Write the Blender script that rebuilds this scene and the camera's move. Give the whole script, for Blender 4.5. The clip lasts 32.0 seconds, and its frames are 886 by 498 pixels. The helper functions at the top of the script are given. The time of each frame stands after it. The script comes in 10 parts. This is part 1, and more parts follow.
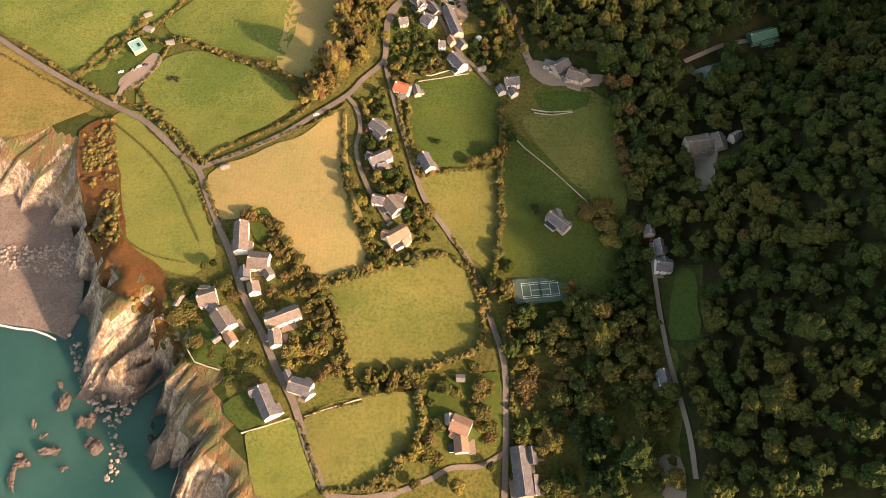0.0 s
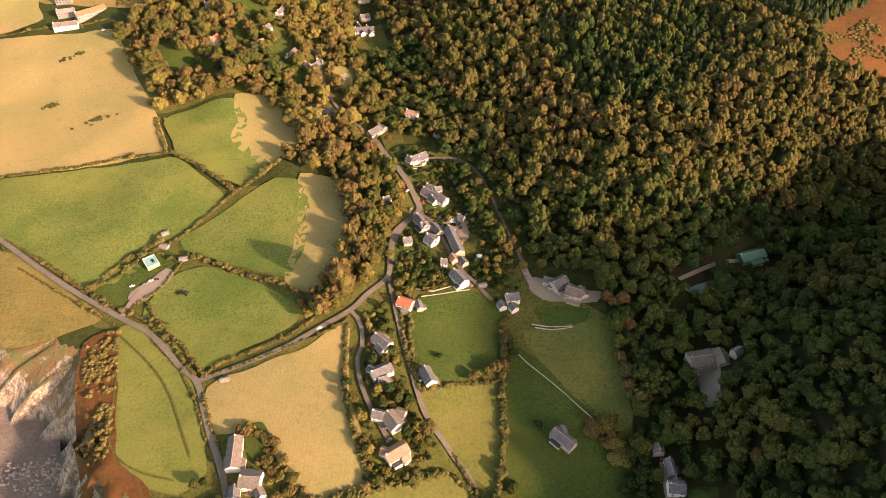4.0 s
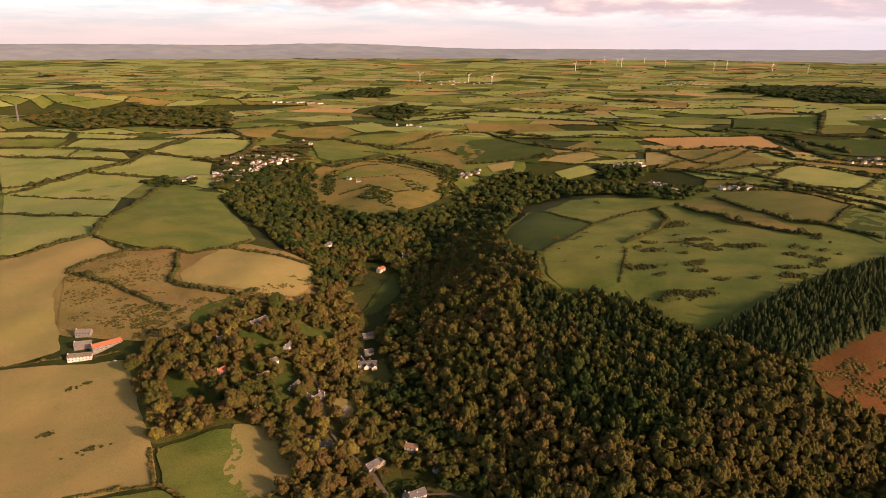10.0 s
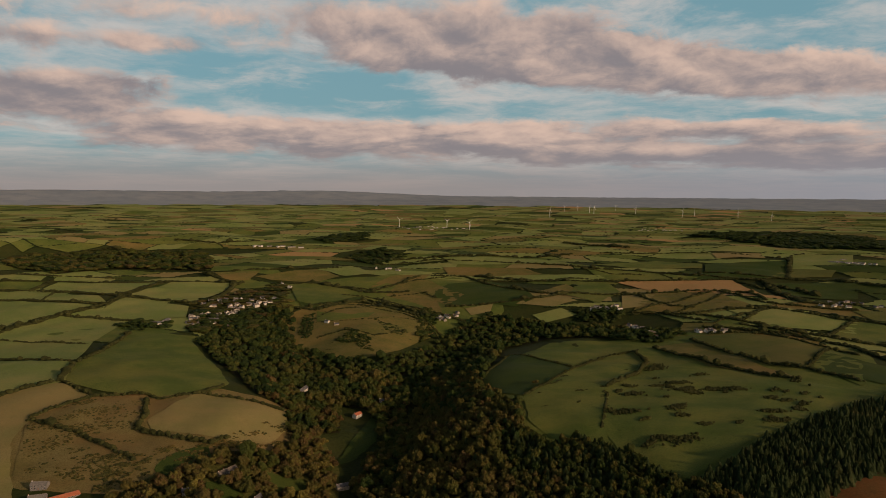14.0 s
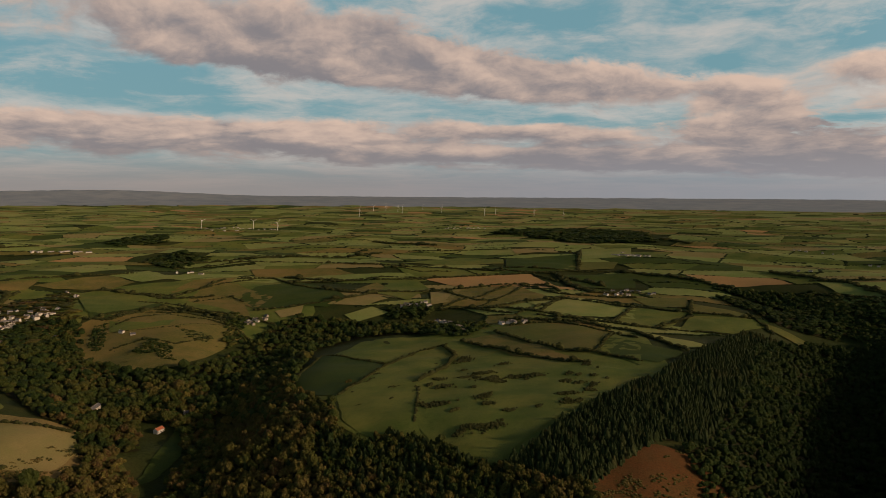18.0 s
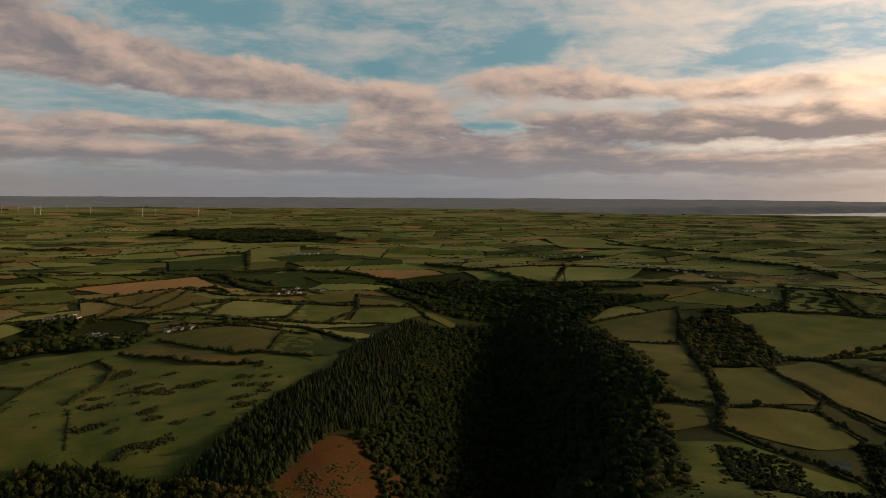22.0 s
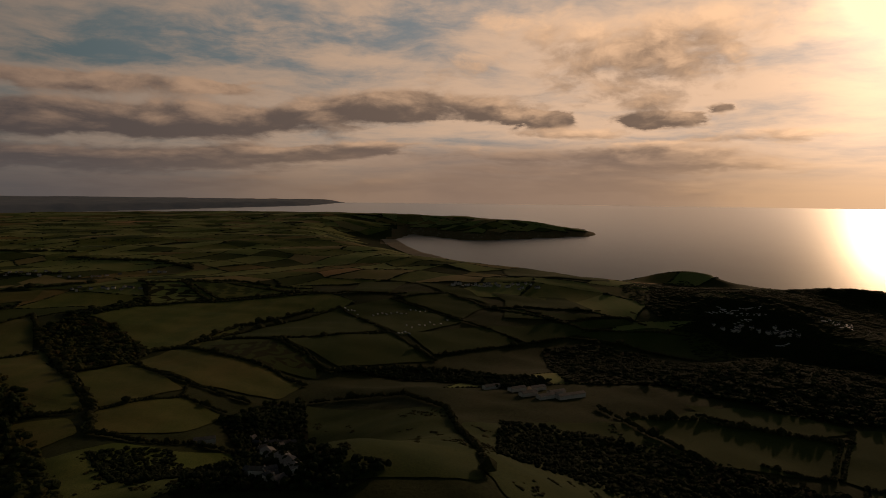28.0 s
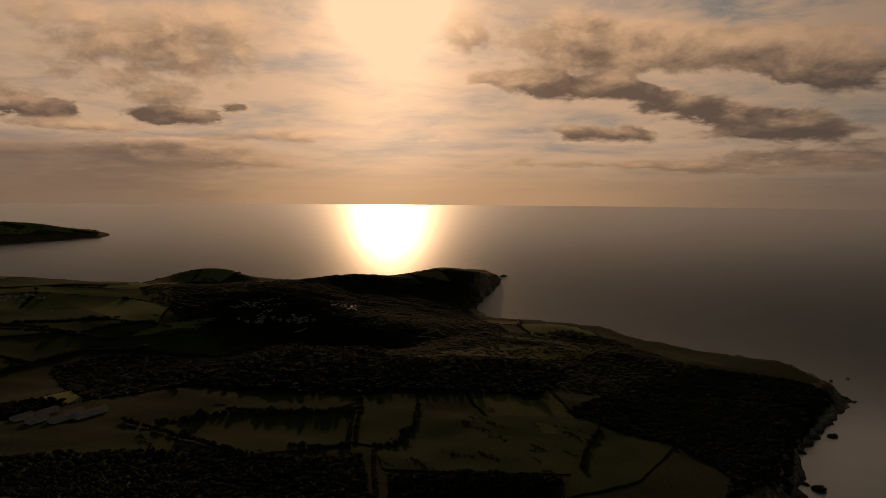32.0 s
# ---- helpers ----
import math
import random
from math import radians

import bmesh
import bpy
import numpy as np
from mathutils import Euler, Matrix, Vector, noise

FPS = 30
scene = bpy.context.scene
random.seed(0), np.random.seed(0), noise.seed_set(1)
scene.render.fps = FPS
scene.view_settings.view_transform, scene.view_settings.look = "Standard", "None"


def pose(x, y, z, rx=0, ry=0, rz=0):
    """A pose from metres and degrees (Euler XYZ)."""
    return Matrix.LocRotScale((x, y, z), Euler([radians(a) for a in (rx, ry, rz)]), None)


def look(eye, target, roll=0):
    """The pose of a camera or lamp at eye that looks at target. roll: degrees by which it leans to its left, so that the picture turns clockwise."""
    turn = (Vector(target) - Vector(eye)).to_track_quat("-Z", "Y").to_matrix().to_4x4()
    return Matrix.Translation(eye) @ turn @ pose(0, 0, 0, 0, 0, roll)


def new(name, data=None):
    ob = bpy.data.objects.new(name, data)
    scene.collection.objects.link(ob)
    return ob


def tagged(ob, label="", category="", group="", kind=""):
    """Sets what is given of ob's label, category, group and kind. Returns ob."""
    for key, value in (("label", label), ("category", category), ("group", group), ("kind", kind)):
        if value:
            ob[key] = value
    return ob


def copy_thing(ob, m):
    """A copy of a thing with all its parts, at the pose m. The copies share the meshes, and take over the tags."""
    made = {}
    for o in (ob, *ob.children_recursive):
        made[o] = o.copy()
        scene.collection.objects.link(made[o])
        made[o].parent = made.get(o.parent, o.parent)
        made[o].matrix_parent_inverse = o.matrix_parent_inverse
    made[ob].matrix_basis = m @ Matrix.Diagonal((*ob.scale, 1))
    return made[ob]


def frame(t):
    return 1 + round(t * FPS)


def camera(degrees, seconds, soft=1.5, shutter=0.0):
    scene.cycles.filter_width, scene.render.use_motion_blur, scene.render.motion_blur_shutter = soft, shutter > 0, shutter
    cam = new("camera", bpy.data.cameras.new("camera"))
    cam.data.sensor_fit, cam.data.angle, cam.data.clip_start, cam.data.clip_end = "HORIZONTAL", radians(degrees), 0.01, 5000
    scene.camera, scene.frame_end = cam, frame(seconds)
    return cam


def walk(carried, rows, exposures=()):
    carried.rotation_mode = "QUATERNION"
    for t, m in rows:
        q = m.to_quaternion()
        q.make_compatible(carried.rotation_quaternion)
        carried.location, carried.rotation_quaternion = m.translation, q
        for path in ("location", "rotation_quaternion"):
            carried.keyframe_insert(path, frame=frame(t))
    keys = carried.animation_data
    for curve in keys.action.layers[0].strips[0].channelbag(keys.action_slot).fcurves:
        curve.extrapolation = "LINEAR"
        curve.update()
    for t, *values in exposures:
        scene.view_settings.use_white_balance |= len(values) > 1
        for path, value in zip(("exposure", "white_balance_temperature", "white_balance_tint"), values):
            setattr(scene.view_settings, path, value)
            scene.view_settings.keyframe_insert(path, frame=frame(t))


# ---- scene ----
from mathutils import geometry

cam = camera(63.43, 32.0, soft=0.9)
ROWS = [
    (0.0, 0.00, -59.11, 0.65),
    (0.5, 0.03, -56.97, 0.66),
    (1.0, 0.08, -54.83, 0.62),
    (1.5, 0.10, -52.68, 0.63),
    (2.0, 0.16, -50.54, 0.59),
    (2.5, 0.22, -48.43, 0.57),
    (3.0, 0.26, -46.34, 0.56),
    (3.5, 0.30, -44.24, 0.56),
    (5.5, 0.44, -35.82, 0.44),
    (6.0, 0.50, -33.68, 0.38),
    (6.5, 0.53, -31.49, 0.35),
    (7.0, 0.54, -29.36, 0.29),
    (7.5, 0.55, -27.26, 0.21),
    (8.0, 0.55, -25.06, 0.19),
    (8.5, 0.56, -22.83, 0.15),
    (9.0, 0.58, -20.57, 0.11),
    (9.5, 0.60, -18.29, 0.07),
    (10.0, 0.62, -16.00, 0.04),
    (10.5, 0.62, -13.70, 0.00),
    (11.0, 0.63, -11.41, -0.06),
    (11.5, 0.65, -9.08, -0.12),
    (12.0, 0.66, -6.77, -0.08),
    (12.5, 0.68, -4.60, -0.20),
    (13.0, 0.62, -4.60, -0.20),
    (13.5, -0.09, -4.61, -0.22),
    (15.5, -4.80, -4.60, -0.21),
    (16.0, -6.55, -4.60, -0.20),
    (16.5, -8.40, -4.60, -0.23),
    (17.0, -10.78, -4.60, -0.21),
    (17.5, -13.38, -4.60, -0.24),
    (18.0, -16.19, -4.58, -0.25),
    (18.5, -19.05, -4.58, -0.28),
    (19.0, -21.96, -4.57, -0.31),
    (19.5, -25.07, -4.55, -0.30),
    (20.0, -28.62, -4.54, -0.33),
    (20.5, -32.25, -4.54, -0.33),
    (21.0, -35.85, -4.53, -0.29),
    (21.5, -39.27, -4.54, -0.32),
    (22.0, -42.24, -4.53, -0.31),
    (22.5, -45.16, -4.52, -0.30),
    (23.0, -48.17, -4.50, -0.32),
    (23.5, -51.67, -4.51, -0.41),
    (24.0, -55.37, -4.46, -0.38),
    (24.5, -59.33, -4.44, -0.30),
    (25.0, -63.77, -4.45, -0.31),
    (25.5, -67.97, -4.41, -0.35),
    (27.5, -85.87, -4.38, -0.42),
    (28.0, -90.53, -4.41, -0.60),
    (28.5, -95.33, -4.37, -0.66),
    (29.0, -100.13, -4.37, -0.73),
    (29.5, -104.92, -4.33, -0.69),
    (30.0, -109.71, -4.30, -0.66),
    (30.5, -114.46, -4.29, -0.56),
    (31.0, -119.15, -4.26, -0.57),
    (31.5, -123.58, -4.29, -0.48),
    (32.0, -127.54, -4.28, -0.44),
]
walk(cam, [(t, pose(0, 0, 440, 90 + p, r, w)) for t, w, p, r in ROWS], exposures=[
    (0.0, 1.72, 6650, 23), (3.0, 1.72, 6600, 24), (6.0, 1.5, 6500, 28), (8.5, 1.25, 6450, 30), (9.5, 0.8, 6800, 30), (10.0, 0.4, 7100, 30), (11.0, -0.4, 7000, 25), (12.5, -0.95, 6850, 18), (13.5, -1.08, 6550, 14),
    (20.0, -1.15, 6450, 10), (23.0, -1.45, 6700, 12), (25.0, -1.8, 7000, 14), (27.5, -2.9, 7100, 17), (30.0, -3.38, 7500, 18), (32.0, -3.5, 7700, 18)])

# ---- world and sun ----
SUN_TURN, SUN_HEIGHT = radians(123.3), radians(16.0)      # clockwise from ahead, over the horizon
SUN_WAY = Vector((math.sin(SUN_TURN) * math.cos(SUN_HEIGHT), math.cos(SUN_TURN) * math.cos(SUN_HEIGHT), math.sin(SUN_HEIGHT)))
lamp = new("sun", bpy.data.lights.new("sun", "SUN"))
lamp.data.energy, lamp.data.angle, lamp.data.color = 5.0, radians(1.8), (1.0, 0.68, 0.40)
lamp.matrix_world = look(SUN_WAY * 100.0, (0, 0, 0))


class Nodes:
    """Short hand for a node tree."""

    def __init__(self, tree):
        self.tree = tree
        tree.nodes.clear()

    def add(self, kind, inputs=(), **settings):
        n = self.tree.nodes.new(kind)
        for k, v in settings.items():
            if k == "operation":
                n.operation = v
            elif k == "data_type":
                n.data_type = v
            elif k == "blend_type":
                n.blend_type = v
            elif k == "sky_type":
                n.sky_type = v
            elif k == "attribute_name":
                n.attribute_name = v
        for k, v in dict(inputs).items():
            self.put(n.inputs[k], v)
        return n

    def put(self, socket, v):
        if isinstance(v, bpy.types.NodeSocket):
            self.tree.links.new(v, socket)
        else:
            socket.default_value = v

    def math(self, op, a, b=0.0, c=0.0):
        n = self.add("ShaderNodeMath", {0: a, 1: b, 2: c}, operation=op)
        return n.outputs[0]

    def vec(self, op, a, b=(0, 0, 0)):
        n = self.add("ShaderNodeVectorMath", {0: a}, operation=op)
        if op == "SCALE":
            self.put(n.inputs["Scale"], b)
        else:
            self.put(n.inputs[1], b)
        return n.outputs["Value"] if op in ("DOT_PRODUCT", "LENGTH", "DISTANCE") else n.outputs[0]

    def noise(self, vector, scale, detail=4.0, rough=0.55):
        return self.add("ShaderNodeTexNoise", {"Vector": vector, "Scale": scale, "Detail": detail, "Roughness": rough}).outputs["Fac"]

    def span(self, v, a, b, c=0.0, d=1.0, smooth=True):
        n = self.add("ShaderNodeMapRange", {"Value": v, "From Min": a, "From Max": b, "To Min": c, "To Max": d})
        n.interpolation_type = "SMOOTHSTEP" if smooth else "LINEAR"
        return n.outputs[0]

    def mix(self, f, a, b, blend="MIX"):
        n = self.add("ShaderNodeMix", data_type="RGBA", blend_type=blend)
        for s, v in ((n.inputs[0], f), (n.inputs[6], a), (n.inputs[7], b)):
            if not isinstance(v, bpy.types.NodeSocket) and hasattr(v, "__len__") and len(v) == 3:
                v = (*v, 1.0)
            self.put(s, v)
        return n.outputs[2]


world = bpy.data.worlds.new("world")
scene.world = world
world.use_nodes = True
N = Nodes(world.node_tree)
way = N.add("ShaderNodeTexCoord").outputs["Generated"]
sky = N.add("ShaderNodeTexSky", sky_type="NISHITA")
sky.sun_disc, sky.sun_elevation, sky.sun_rotation = False, SUN_HEIGHT, SUN_TURN
sky.air_density, sky.dust_density, sky.ozone_density = 1.2, 1.0, 2.5
cut = N.add("ShaderNodeSeparateXYZ", {0: way})
up = N.math("MAXIMUM", cut.outputs[2], 0.0)
toward = N.vec("DOT_PRODUCT", way, tuple(SUN_WAY))
turned = N.math("MULTIPLY", N.math("ARCTAN2", cut.outputs[0], cut.outputs[1]), 57.2958)
height = N.math("MULTIPLY", N.math("ARCSINE", cut.outputs[2]), 57.2958)
# billows drawn out level, flatter towards the horizon
rise = N.math("MULTIPLY", N.math("LOGARITHM", N.math("ADD", N.math("MAXIMUM", height, 0.0), 3.5), 2.71828), 7.0)
plan = N.add("ShaderNodeCombineXYZ", {0: N.math("DIVIDE", turned, 3.6), 1: rise, 2: 2.6}).outputs[0]
warp = N.add("ShaderNodeTexNoise", {"Vector": plan, "Scale": 0.5, "Detail": 3.0}).outputs["Color"]
bent = N.vec("ADD", plan, N.vec("SCALE", N.vec("SUBTRACT", warp, (0.5, 0.5, 0.5)), 1.0))
big = N.noise(bent, 0.62, 9.0, 0.6)
lee = N.math("MULTIPLY", N.span(turned, 95.0, 150.0, 1.0, -1.0), 0.35)          # the side of a billow that the sun is on
aside = N.add("ShaderNodeCombineXYZ", {0: lee, 1: 0.55, 2: 0.0}).outputs[0]
big2 = N.noise(N.vec("ADD", bent, aside), 0.62, 7.0, 0.56)
# the banks and gaps that stand in the sky: turn clockwise, height, half width, half height, slope, cloud (+) or gap (-), darkness
BANKS = [
    (71.7, 11.3, 14.6, 2.08, 0.121, -0.4, 0),
    (101.3, 8.7, 10.0, 2.28, 0.015, 0.55, 0.55), (104.8, 3.3, 10.6, 0.57, 0.005, 0.7, 0.45), (114.1, 4.5, 4.7, 0.43, 0.023, 0.6, 0.3), (101.1, 0.6, 13.0, 1.04, 0.013, 0.7, 0.75),
    (135.2, 12.4, 7.7, 2.03, -0.129, 0.6, 0.5), (147.3, 11.5, 10.2, 1.33, -0.029, 0.5, 0.35), (143.5, 2.4, 12.6, 0.51, -0.009, 0.6, 0.6), (131.7, 9.1, 4.0, 0.43, -0.009, 0.6, 0.4),
    (114.2, 12.0, 5.1, 1.6, -0.147, -0.4, 0), (104.0, 2.5, 10.9, 0.62, 0.001, 0.6, 0.6), (100.5, 4.7, 5.3, 0.39, 0.0, 0.6, 0.3), (106.8, 12.2, 10.5, 2.01, 0.046, 0.45, 0.3),
    (72.6, 0.3, 14.5, 0.66, 0.014, 0.5, 0.9),
    (-28.3, 6.9, 7.0, 1.3, 0.059, 1, 0.85), (-24.6, 10.4, 9.0, 0.92, 0.017, 0.75, 0.4), (-7.1, 4.2, 20.7, 1.4, -0.021, 1, 0.5), (8.9, 4.2, 3.0, 1.3, -0.011, 0.7, 0.25),
    (-15.3, 7.2, 1.9, 0.5, -0.067, 0.55, 0.5), (-8.8, 8.2, 12.4, 0.93, -0.089, -0.5, 0), (-21.2, 12.9, 12.4, 0.96, 0.011, 0.45, 0.2), (3.7, 11.6, 14.2, 2.38, -0.063, 1, 0.6),
    (12.6, 9.5, 14.6, 1.43, -0.093, 0.9, 0.65), (26.8, 8.5, 13.7, 1.43, -0.11, 0.9, 0.25), (38.1, 7.4, 2.4, 0.9, -0.042, 0.7, 0.2), (22.0, 4.6, 8.4, 0.88, -0.025, 0.8, 0.45),
    (38.8, 4.5, 5.3, 1.32, -0.026, 1, 0.5), (28.6, 2.6, 19.0, 0.79, -0.01, 0.85, 0.85), (47.6, 2.9, 6.3, 0.86, 0.112, 0.85, 0.9), (21.0, 13.2, 10.4, 1.46, -0.116, -0.8, 0),
    (-6.1, 7.4, 10.1, 1.32, -0.074, -0.7, 0), (47.9, 11.9, 3.6, 2.16, 0.106, -0.6, 0), (26.4, 5.9, 8.5, 0.43, -0.016, -0.5, 0), (37.3, 9.4, 2.0, 0.56, -0.051, -0.6, 0),
    (48.0, 8.8, 5.7, 1.27, -0.01, 0.6, 0.1), (58.9, 8.2, 10.3, 0.67, -0.042, 0.6, 0.25), (71.8, 8.0, 6.8, 0.77, -0.015, 0.6, 0.2), (38.8, 12.9, 4.8, 1.46, -0.167, -0.8, 0),
    (48.0, 11.3, 3.1, 0.75, 0.085, -0.9, 0), (45.8, 5.1, 2.7, 0.96, 0.002, -0.6, 0), (37.0, 9.1, 1.7, 0.67, 0.025, -0.5, 0), (64.2, 5.3, 17.6, 1.13, 0.017, 1, 0.85),
    (58.0, 7.7, 8.4, 0.59, -0.03, 0.7, 0.35), (89.0, 6.6, 6.3, 0.73, -0.002, 1, 0.85), (54.1, 2.4, 20.8, 1.03, 0.009, 0.85, 0.95), (83.1, 3.3, 4.5, 0.43, 0.04, 0.7, 0.6),
    (96.4, 6.1, 1.4, 0.46, -0.052, 0.6, 0.5), (48.6, 11.2, 3.6, 0.79, 0.017, -0.9, 0), (46.1, 4.9, 2.7, 0.98, 0.038, -0.6, 0), (62.0, 9.8, 3.1, 0.59, 0.019, -0.5, 0),
    (88.9, 6.7, 5.8, 0.95, -0.03, 1, 1.0), (97.3, 6.0, 2.5, 0.52, -0.141, 0.8, 0.85), (78.6, 2.9, 8.1, 0.68, 0.054, 0.7, 0.85), (107.8, 5.8, 2.5, 0.43, -0.013, 0.8, 0.6),
    (73.9, 7.8, 1.8, 0.36, -0.041, 0.8, 0.1), (76.7, 11.5, 13.9, 1.96, 0.15, -0.6, 0), (69.0, 4.8, 7.6, 0.71, 0.049, 0.6, 1.0), (97.1, 5.9, 2.0, 0.6, -0.104, 0.9, 0.9),
    (106.8, 5.7, 3.2, 0.49, -0.01, 0.8, 0.8), (111.5, 6.5, 1.0, 0.29, 0.039, 0.8, 0.7), (142.1, 7.7, 10.3, 1.0, -0.178, 1, 1.0), (153.9, 5.0, 5.1, 1.26, -0.093, 0.9, 0.9),
    (140.1, 4.9, 3.8, 0.77, -0.064, 0.8, 0.9), (154.5, 8.7, 3.4, 0.99, -0.126, 0.8, 0.9), (147.3, 10.9, 10.8, 1.57, -0.056, 0.7, 0.25), (152.1, 13.2, 3.9, 0.89, -0.102, -1, 0),
    (154.3, 3.0, 5.1, 0.48, -0.02, 0.7, 0.8),
]
wobble = N.math("MULTIPLY", N.math("SUBTRACT", N.noise(bent, 0.8, 7.0, 0.62), 0.5), 9.0)
wisps = N.noise(N.vec("MULTIPLY", bent, (0.45, 1.0, 1.0)), 0.75, 9.0, 0.64)
ragged = N.span(wisps, 0.72, 0.30, 0.0, 1.1)
bias, gloom, crest, weight = 0.0, 0.0, 0.0, 0.05
for at, high, wide, tall, slope, cloudy, dark in BANKS:
    u = N.math("DIVIDE", N.math("SUBTRACT", N.math("ADD", turned, wobble), at), wide)
    v = N.math("DIVIDE", N.math("SUBTRACT", N.math("MULTIPLY_ADD", wobble, 0.14, height), N.math("MULTIPLY_ADD", u, slope * wide, high)), tall)
    g = N.math("EXPONENT", N.math("MULTIPLY", N.math("ADD", N.math("POWER", N.math("ABSOLUTE", u), 3.0), N.math("POWER", N.math("ABSOLUTE", v), 2.4)), -0.8))
    bias = N.math("MULTIPLY_ADD", g if cloudy > 0 else N.math("MULTIPLY", g, ragged), cloudy, bias)
    if cloudy > 0:
        gloom = N.math("MULTIPLY_ADD", g, dark, gloom)
        crest = N.math("MULTIPLY_ADD", g, v, crest)
        weight = N.math("ADD", g, weight)
gloom, crest = N.math("DIVIDE", gloom, weight), N.math("DIVIDE", crest, weight)
thin_out = N.span(up, 0.30, 0.70, 0.0, 0.25)
full = N.math("ADD", N.math("SUBTRACT", N.math("MULTIPLY", N.math("SUBTRACT", big, 0.5), N.span(turned, 60.0, 100.0, 1.9, 2.7)), thin_out), N.math("MINIMUM", bias, 1.0))
body = N.span(full, 0.18, 0.72)
lit = N.math("ADD", N.math("MULTIPLY", crest, 0.42), N.math("MULTIPLY", N.math("SUBTRACT", big, big2), 2.6))
lit = N.span(N.math("SUBTRACT", N.math("ADD", lit, 0.80), N.math("MULTIPLY", gloom, 0.95)), -0.30, 1.20)
veil = N.math("ADD", N.math("MULTIPLY_ADD", bias, 0.45, N.math("SUBTRACT", N.math("MULTIPLY", N.math("SUBTRACT", wisps, 0.5), 2.3), thin_out)), N.span(turned, 25.0, 65.0, 0.0, 0.25))
veil = N.span(veil, -0.40, 0.62)
low = N.span(up, 0.0, 0.075, 1.0, 0.0)
near_sun = N.span(toward, 0.05, 1.0, 0.0, 1.0, False)
side = N.math("MULTIPLY", N.math("POWER", near_sun, 2.6), N.span(turned, 132.0, 168.0, 1.0, 0.55))
clear = N.mix(side, N.mix(0.72, N.vec("SCALE", sky.outputs[0], 0.12), (0.50, 1.00, 1.14)), (2.6, 2.9, 3.1))
veiled = N.mix(N.math("MULTIPLY", veil, 0.8), clear, N.mix(side, (1.55, 1.38, 1.24), (9.4, 6.4, 4.1)))
shade = N.mix(side, (0.56, 0.51, 0.54), (1.45, 1.05, 0.80))
bright = N.mix(side, (1.75, 1.27, 1.00), (9.8, 6.5, 4.0))
cloud = N.mix(lit, shade, bright)
sky_all = N.mix(N.math("MULTIPLY", body, 0.93), veiled, cloud)
haze = N.mix(side, N.mix(N.span(turned, -5.0, 40.0), (0.76, 0.65, 0.60), (0.64, 0.63, 0.69)), (6.4, 4.1, 2.3))
murk = N.math("EXPONENT", N.math("MULTIPLY", N.math("POWER", N.math("DIVIDE", N.math("SUBTRACT", turned, 54.0), 27.0), 2.0), -1.0))
haze = N.mix(N.math("MULTIPLY", murk, 0.8), haze, (0.78, 0.76, 0.80))
haze = N.mix(N.span(turned, 132.0, 165.0, 0.0, 0.8), haze, (1.5, 1.2, 1.0))
sky_all = N.mix(N.math("MULTIPLY", low, 0.9), sky_all, haze)
shower = N.math("EXPONENT", N.math("MULTIPLY", N.math("POWER", N.math("ABSOLUTE", N.math("DIVIDE", N.math("SUBTRACT", N.math("ADD", turned, wobble), 98.0), 14.0)), 4.0), -1.0))
sky_all = N.mix(N.math("MULTIPLY", N.math("MULTIPLY", shower, N.span(height, 4.6, 2.6, 0.0, 1.0)), 0.62), sky_all, (1.55, 1.22, 1.10))   # a dim shower over the far bay
glare = [N.math("POWER", N.math("DIVIDE", N.math("SUBTRACT", v, at), size), 2.0) for v, at, size in ((turned, 123.3, 6.5), (height, 13.0, 11.0))]
glow = N.math("EXPONENT", N.math("MULTIPLY", N.math("ADD", *glare), -1.0))
core = N.math("POWER", N.math("MAXIMUM", toward, 0.0), 500.0)
warm = N.add("ShaderNodeCombineXYZ", {0: 1.0, 1: 0.68, 2: 0.42}).outputs[0]
shine = N.vec("ADD", N.vec("SCALE", warm, N.math("MULTIPLY", glow, 8.0)), N.vec("SCALE", warm, N.math("MULTIPLY", core, 12.0)))
overhead_dim = N.span(up, 0.24, 0.62, 1.0, 0.08)                    # the unseen sky overhead is dimmed, to keep fill light out of shadows
total = N.vec("MINIMUM", N.vec("SCALE", N.vec("ADD", sky_all, shine), overhead_dim), (14.5, 10.0, 6.8))
back = N.add("ShaderNodeBackground", {"Color": total, "Strength": 0.85})
N.add("ShaderNodeOutputWorld", {"Surface": back.outputs[0]})


